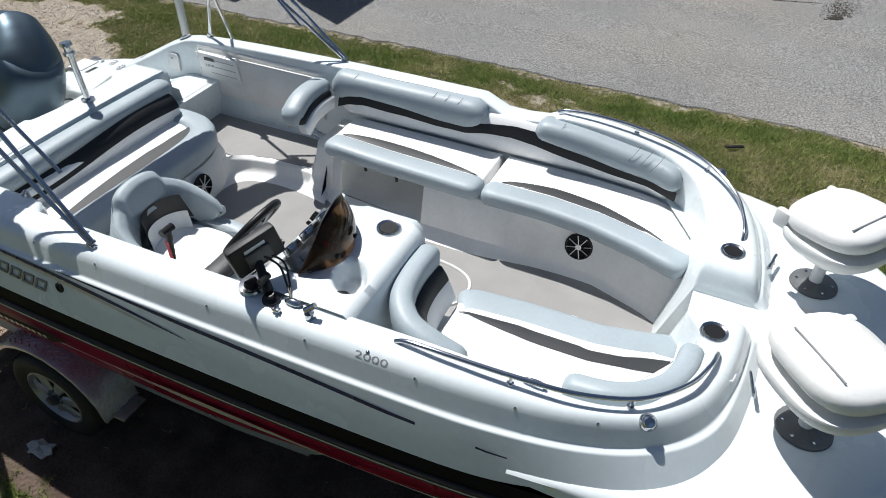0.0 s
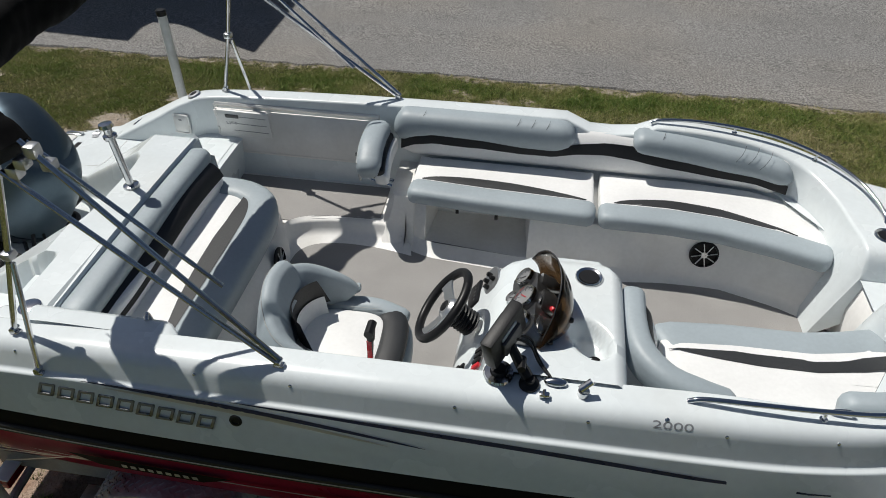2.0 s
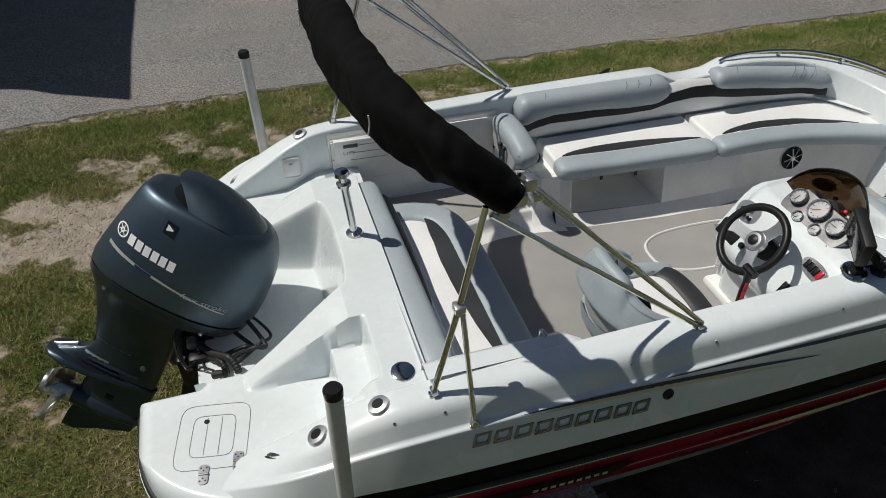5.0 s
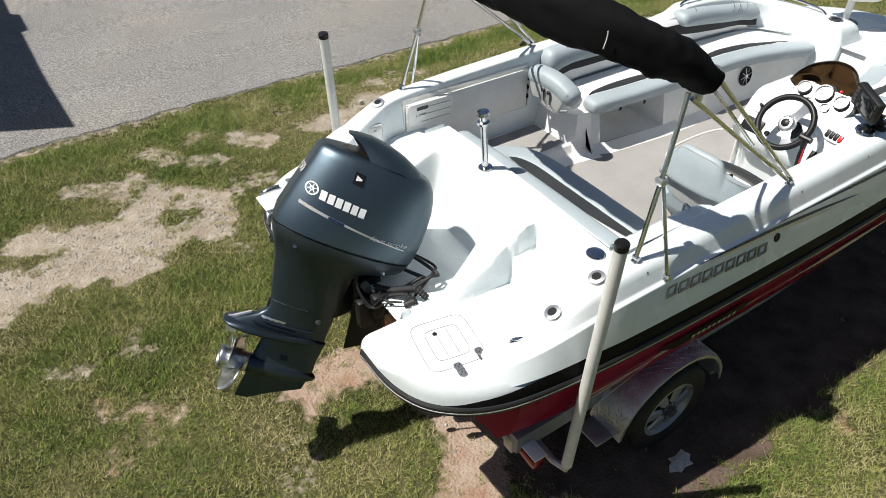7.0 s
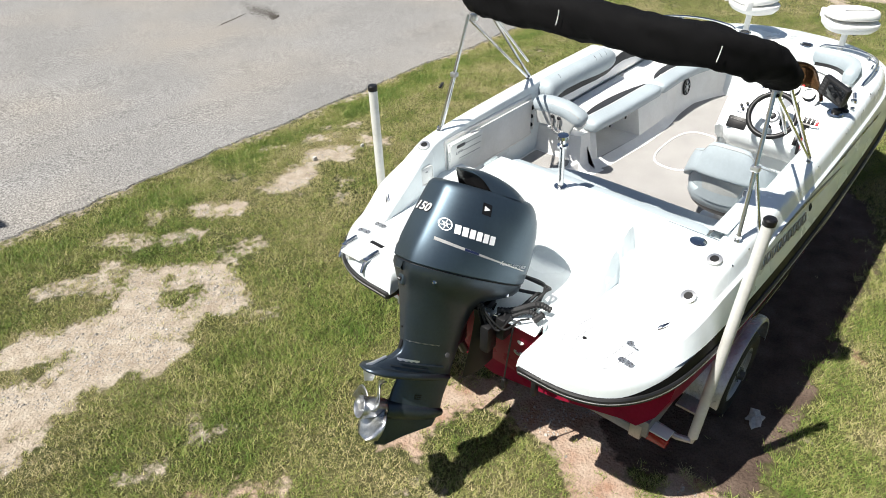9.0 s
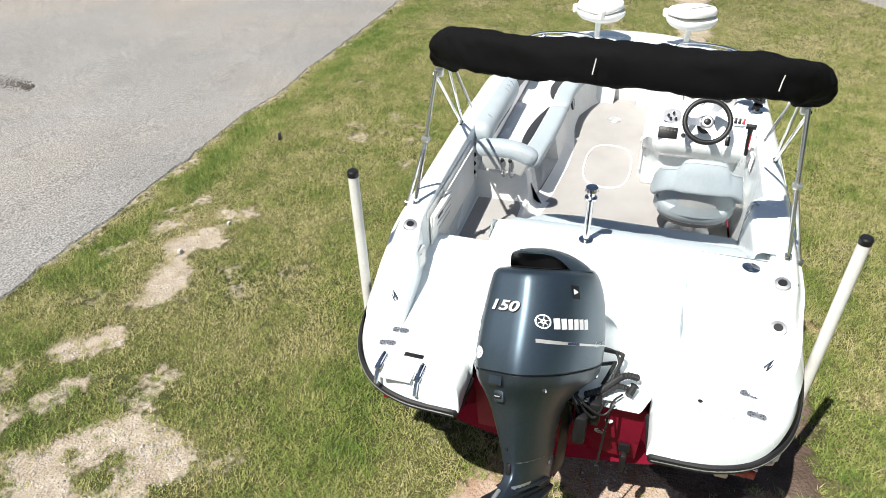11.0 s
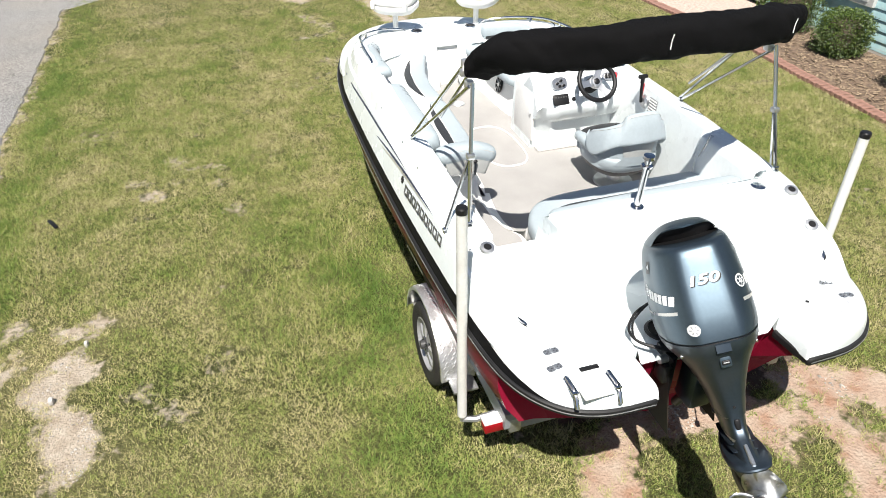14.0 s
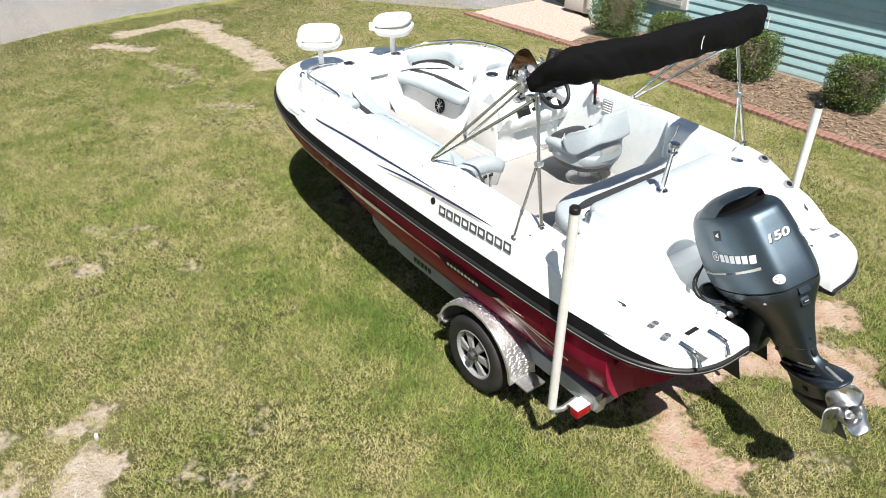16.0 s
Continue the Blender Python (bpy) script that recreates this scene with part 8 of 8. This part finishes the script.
for i in range(17):
    z = 0.09 + 0.155 * i
    g = Geo().loft([[(-2.5, -7.742, z), (9.0, -7.742, z)], [(-2.5, -7.722, z), (9.0, -7.722, z)], [(-2.5, -7.724, z + 0.03), (9.0, -7.724, z + 0.03)], [(-2.5, -7.742, z + 0.160), (9.0, -7.742, z + 0.160)]], False, m=inv)
    part("siding_board", g, SIDING, house, "", 0)
part("foundation", Geo().box((3.25, -7.80, 0.02), (11.4, 0.15, 0.24), 0.01, inv), CONCRETE, house, "low concrete foundation")
part("wall", Geo().box((3.25, -7.86, 1.55), (11.5, 0.2, 2.7), 0, inv), SIDING, house, "", 0)
part("corner_trim", Geo().box((9.0, -7.72, 1.5), (0.10, 0.12, 2.5), 0.005, inv), TRIMW, house, "white corner board")
win = part("window", Geo().box((7.05, -7.70, 1.45), (0.95, 0.08, 1.5), 0.008, inv), TRIMW, house, "white framed window with grey shutters")
for i in range(14):
    part("shutter_slat", Geo().box((7.05, -7.655, 0.80 + 0.095 * i), (0.72, 0.02, 0.07), 0.004, inv @ Matrix.Translation((0, 0, 0))), SCREENM, win, "", 0)
part("end_wall", Geo().box((8.95, -9.7, 1.5), (0.2, 3.9, 2.6), 0, inv), SIDING, house, "", 0)
part("roof", Geo().loft([[(-2.9, -7.3, 2.75), (9.4, -7.3, 2.75)], [(-2.9, -11.0, 4.4), (9.4, -11.0, 4.4)], [(-2.9, -11.0, 4.3), (9.4, -11.0, 4.3)], [(-2.9, -7.3, 2.65), (9.4, -7.3, 2.65)]], True, True, inv), DARKPL, house, "dark roof", 20)
part("door_step", Geo().box((9.35, -8.3, 0.26), (0.9, 1.1, 0.30), 0.02, inv), CONCRETE, house, "concrete step")

MULCH = mat("brown_mulch", (0.165, 0.115, 0.080), 0.95, var=0.5, scale=14, fine=90, bump=0.9, bscale=70, dirt=(0.25, 0.19, 0.125), dirt_amount=0.7, dirt_scale=30)
bed = [(10.9, -5.90), (8.0, -6.05), (7.3, -6.08), (6.05, -5.97), (5.1, -5.94), (3.76, -5.85), (2.6, -5.80), (1.8, -5.78), (-2.5, -5.75)]
g = Geo()
rows = []
for x in np.linspace(-3.0, 8.0, 90):
    x = float(x)
    y1 = float(np.interp(x, [p[0] for p in bed[::-1]], [p[1] for p in bed[::-1]]))
    rows.append([(x, y1 + (-7.75 - y1) * float(t), gz(0, y1) + 0.03 + 0.05 * math.sin(math.pi * float(t)) + 0.02 * noise.noise(Vector((x * 7, float(t) * 12, 3)))) for t in np.linspace(0, 1, 18)])
g.loft(rows, closed=False)
tagged(link("mulch_bed", g, MULCH), "brown bark mulch bed along the house", "flower bed", kind="structure")
g = Geo()
rr = np.random.default_rng(3)
for i in range(4200):
    x, t = float(rr.uniform(-2.5, 7.9)), float(rr.uniform(0.03, 0.97))
    y1 = float(np.interp(x, [p[0] for p in bed[::-1]], [p[1] for p in bed[::-1]]))
    y = y1 + (-7.75 - y1) * t
    z = gz(0, y1) + 0.04 + 0.05 * math.sin(math.pi * t)
    a, l, w = float(rr.uniform(0, 6.28)), float(rr.uniform(0.015, 0.05)), float(rr.uniform(0.005, 0.012))
    ca, sa, dz = math.cos(a), math.sin(a), float(rr.uniform(-0.008, 0.012))
    g.add([(x - ca * l + sa * w, y - sa * l - ca * w, z - dz), (x + ca * l + sa * w, y + sa * l - ca * w, z + dz), (x + ca * l - sa * w, y + sa * l + ca * w, z + dz + 0.006), (x - ca * l - sa * w, y - sa * l + ca * w, z - dz + 0.006)], [(0, 1, 2, 3)])
CHIP = mat("bark_chips", (0.30, 0.225, 0.15), 0.9, var=0.6, scale=40, fine=120)
tagged(link("bark_chips", g, CHIP, None, 0), "loose pale bark chips on the bed", "mulch", kind="stuff")

GRAVEL = mat("pale_pinkish_gravel", (0.50, 0.40, 0.34), 0.95, var=0.3, scale=20, fine=110, bump=0.9, bscale=120)
g = Geo().plate([(10.9, -6.0), (8.02, -6.15), (8.02, -7.7), (9.2, -7.75), (10.9, -8.4)], -0.02, 0.045)
tagged(link("gravel_pad", g, GRAVEL, None, 0), "pale gravel pad inside a brick edging", "gravel", kind="structure")

# shrubs of many small leaves
LEAF = bpy.data.materials.new("shrub_leaf")
LEAF.use_nodes = True
nt = LEAF.node_tree
lr = nt.nodes.new("ShaderNodeValToRGB")
lr.color_ramp.elements[0].color, lr.color_ramp.elements[1].color = (0.012, 0.030, 0.006, 1), (0.105, 0.165, 0.022, 1)
lg = nt.nodes.new("ShaderNodeNewGeometry")
nt.links.new(lg.outputs["Random Per Island"], lr.inputs[0])
nt.links.new(lr.outputs[0], nt.nodes["Principled BSDF"].inputs["Base Color"])
nt.nodes["Principled BSDF"].inputs["Roughness"].default_value = 0.5
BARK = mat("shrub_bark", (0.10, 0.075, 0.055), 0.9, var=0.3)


def shrub(x, y, r, h, seed):
    s = thing("shrub", "clipped round evergreen shrub in the mulch bed", "shrub", "shrubs along the house", (x, y, gz(0, y) + 0.06))
    q = np.random.default_rng(seed)
    g = Geo()
    for i in range(7):
        a = i * 0.9
        g.tube([(0.03 * math.cos(a), 0.03 * math.sin(a), -0.03), (0.3 * r * math.cos(a), 0.3 * r * math.sin(a), 0.4 * h), (0.62 * r * math.cos(a), 0.62 * r * math.sin(a), 0.75 * h)], [0.018, 0.012, 0.005], 6)
    part("stems", g, BARK, s)
    # solid bark-brown core that closes the hollow crown
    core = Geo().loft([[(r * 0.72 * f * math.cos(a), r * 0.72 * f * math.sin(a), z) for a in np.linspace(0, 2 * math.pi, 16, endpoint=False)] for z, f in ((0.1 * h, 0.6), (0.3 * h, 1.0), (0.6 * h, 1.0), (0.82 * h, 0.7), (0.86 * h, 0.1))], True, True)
    g = Geo()
    for i in range(11000):
        d = Vector((float(q.normal()), float(q.normal()), float(q.normal()))).normalized()
        k = 0.72 + 0.30 * float(q.random()) + 0.10 * noise.noise(d * 3.1 + Vector((seed, 0, 0)))
        ex = max(abs(d.x), abs(d.y), abs(d.z)) ** -0.55
        p = Vector((d.x * r * k * ex, d.y * r * k * ex, 0.5 * h + d.z * 0.5 * h * k * ex))
        if p.z < 0.05:
            continue
        u = (d + Vector((float(q.normal()), float(q.normal()), float(q.normal()))) * 0.7).normalized()
        w = u.orthogonal().normalized() * 0.010
        l = u * float(q.uniform(0.018, 0.033))
        g.add([p, p + l * 0.5 + w, p + l, p + l * 0.5 - w], [(0, 1, 2, 3)])
    crown = part("crown", g, LEAF, s, "dense dark green leaves", 0)
    part("crown_core", core, BARK, s)
    return s


shrub(2.93, -7.0, 0.40, 0.78, 1)
shrub(4.70, -6.95, 0.42, 0.80, 2)
shrub(6.40, -7.05, 0.38, 0.70, 3)
shrub(7.75, -7.15, 0.46, 0.90, 4)
shrub(1.15, -7.0, 0.40, 0.78, 5)

# loose things on the ground
g = Geo()
g.loft([[(r * f * math.cos(a), 0.72 * r * f * math.sin(a), z + 0.012 * math.sin(3 * a)) for a, r in zip(np.linspace(0, 2 * math.pi, 15, endpoint=False), (0.10, 0.085, 0.11, 0.07, 0.075, 0.09, 0.06, 0.085, 0.11, 0.08, 0.095, 0.07, 0.08, 0.10, 0.075))] for z, f in ((0.0, 0.9), (0.012, 1.0), (0.022, 0.92), (0.028, 0.6), (0.030, 0.05))], True, True)
st = tagged(link("stone", g, STONE), "pale flat stone lying on the grass", "stone")
st.location = (1.64, -1.47, 0.03)
for x, y, r in ((2.95, 3.85, 0.05), (2.35, 4.05, 0.06)):
    o = tagged(link("clod", Geo().box((0, 0, 0.02), (r, r * 0.7, 0.06), 0.02), STONE), "clod of earth on the bare patch", "clod")
    o.location = (x, y, gz(0, y) + 0.0)
g = Geo().box((0, 0, 0.012), (0.20, 0.04, 0.015), 0.004)
o = tagged(link("plastic_strip", g, PLASTIC), "short dark strip lying on the grass", "debris")
o.location, o.rotation_euler = (5.05, 4.35, gz(0, 4.35) + 0.03), (0, 0, 0.5)

# gravel grains strewn over the worn spots
gr = np.random.default_rng(12)
gx, gy = gr.uniform(-5.4, 7.0, 150000), gr.uniform(-2.2, 5.2, 150000)
jx, jy = np.clip(np.searchsorted(fx_, gx), 1, len(fx_) - 1), np.clip(np.searchsorted(fy_, gy), 1, K - 1)
where = np.maximum(bareA[jx, jy], 0.7 * np.array(clay_).reshape(-1, K)[jx, jy]) * (0.5 + grain(gx, gy, 0.18, 5)) > 0.62
gx, gy, gzz = gx[where][:6500], gy[where][:6500], zA[jx, jy][where][:6500]
g = Geo()
for x, y, z in zip(gx, gy, gzz):
    r = float(gr.uniform(0.004, 0.011)) * (1.8 if gr.random() < 0.06 else 1.0)
    a = float(gr.uniform(0, 6.28))
    rim_ = [(float(x) + r * math.cos(a + k * 1.57) * (1.3 if k % 2 else 0.8), float(y) + r * math.sin(a + k * 1.57), float(z) + 0.2 * r) for k in range(4)]
    g.add(rim_ + [(float(x) + 0.2 * r, float(y), float(z) + 0.95 * r)], [(0, 1, 4), (1, 2, 4), (2, 3, 4), (3, 0, 4)])
PEBBLE = mat("small_stones", (0.40, 0.37, 0.33), 0.9, var=0.6, scale=30, fine=90)
tagged(link("small_stones", g, PEBBLE, None, 0), "small stones strewn on the bare earth", "gravel", kind="stuff")

# heaps of dark rubble and leaf litter along the far side of the road
dg = np.random.default_rng(31)
g = Geo()
for (ax, ay, bx_, by_, wd, cnt) in ((6.35, 12.9, 6.2, 10.9, 0.30, 4200), (6.15, 10.7, 5.95, 9.26, 0.22, 2600), (5.0, 9.75, 5.7, 9.95, 0.10, 500)):
    for i in range(cnt):
        t = float(dg.random())
        spread = wd * (0.4 + 0.6 * math.sin(math.pi * t)) * float(dg.normal()) * 0.6
        x, y = ax + (bx_ - ax) * t + spread, ay + (by_ - ay) * t + 0.5 * spread
        z = gz(0, y) + 0.028
        r, a = float(dg.uniform(0.012, 0.038)), float(dg.uniform(0, 6.28))
        rim_ = [(x + r * math.cos(a + k * 1.57) * (1.5 if k % 2 else 0.6), y + r * math.sin(a + k * 1.57), z - 0.004) for k in range(4)]
        g.add(rim_ + [(x, y, z + 0.7 * r)], [(0, 1, 4), (1, 2, 4), (2, 3, 4), (3, 0, 4)])
RUBBLE = mat("dark_rubble", (0.075, 0.065, 0.055), 0.95, var=0.7, scale=12, fine=60)
tagged(link("road_debris", g, RUBBLE, None, 0), "dark rubble and leaf litter on the asphalt", "debris", kind="stuff")

# flat roof on posts, unseen, its outline cut to shade a corner of the road
car = thing("carport", "unseen flat roof on posts, cut to throw the shadow on the road", "carport", "", (-5.5, 9.0, -0.2))
inv = Matrix.Translation(car.location).inverted()
eaves = [(-2.83, 6.70), (-3.25, 6.90), (-3.65, 7.10), (-4.0, 7.34), (-4.35, 7.48), (-4.70, 7.47), (-4.75, 7.25), (-4.68, 6.76), (-5.1, 6.78), (-6.0, 6.85), (-8.0, 6.9), (-8.0, 13.0), (-2.95, 13.0), (-2.95, 11.2), (-2.83, 11.1), (-2.82, 10.3), (-2.92, 10.28), (-2.90, 8.5)]
part("roof", Geo().plate(eaves, 3.93, 4.07, inv), DARKPL, car, "flat roof with stepped eaves")
for x, y in ((-7.6, 7.3), (-7.6, 12.6), (-5.6, 12.6)):
    part("post", Geo().box((x, y, 1.9), (0.12, 0.12, 4.2), 0.005, inv), TRIMW, car)

# ---- brick edging, last ----
br_mesh = None
edging = tagged(new("brick_edging"), "row of red bricks edging the bed", "edging", kind="structure")
pts = spline([(x, y, 0) for x, y in bed], 30)
dist, lastp, count = 0.0, pts[0], 0
bgeo = Geo().box((0, 0, 0), (0.085, 0.19, 0.075), 0.006, None, 1)
brick0 = None
acc = 0.0
for a, b in zip(pts[:-1], pts[1:]):
    seg = (b - a).length
    while acc < seg:
        p = a.lerp(b, acc / seg)
        d = (b - a).normalized()
        if brick0 is None:
            brick0 = link("brick", bgeo, BRICKM, edging, 20)
            o = brick0
        elif count < 280:
            o = new("brick", brick0.data)
            o.parent = edging
        else:
            break
        o.matrix_basis = pose(p.x, p.y, gz(0, p.y) + 0.02 + random.uniform(-0.006, 0.006), random.uniform(-3, 3), random.uniform(-3, 3), math.degrees(math.atan2(d.y, d.x)) + random.uniform(-4, 4))
        count += 1
        acc += 0.097
    acc -= seg
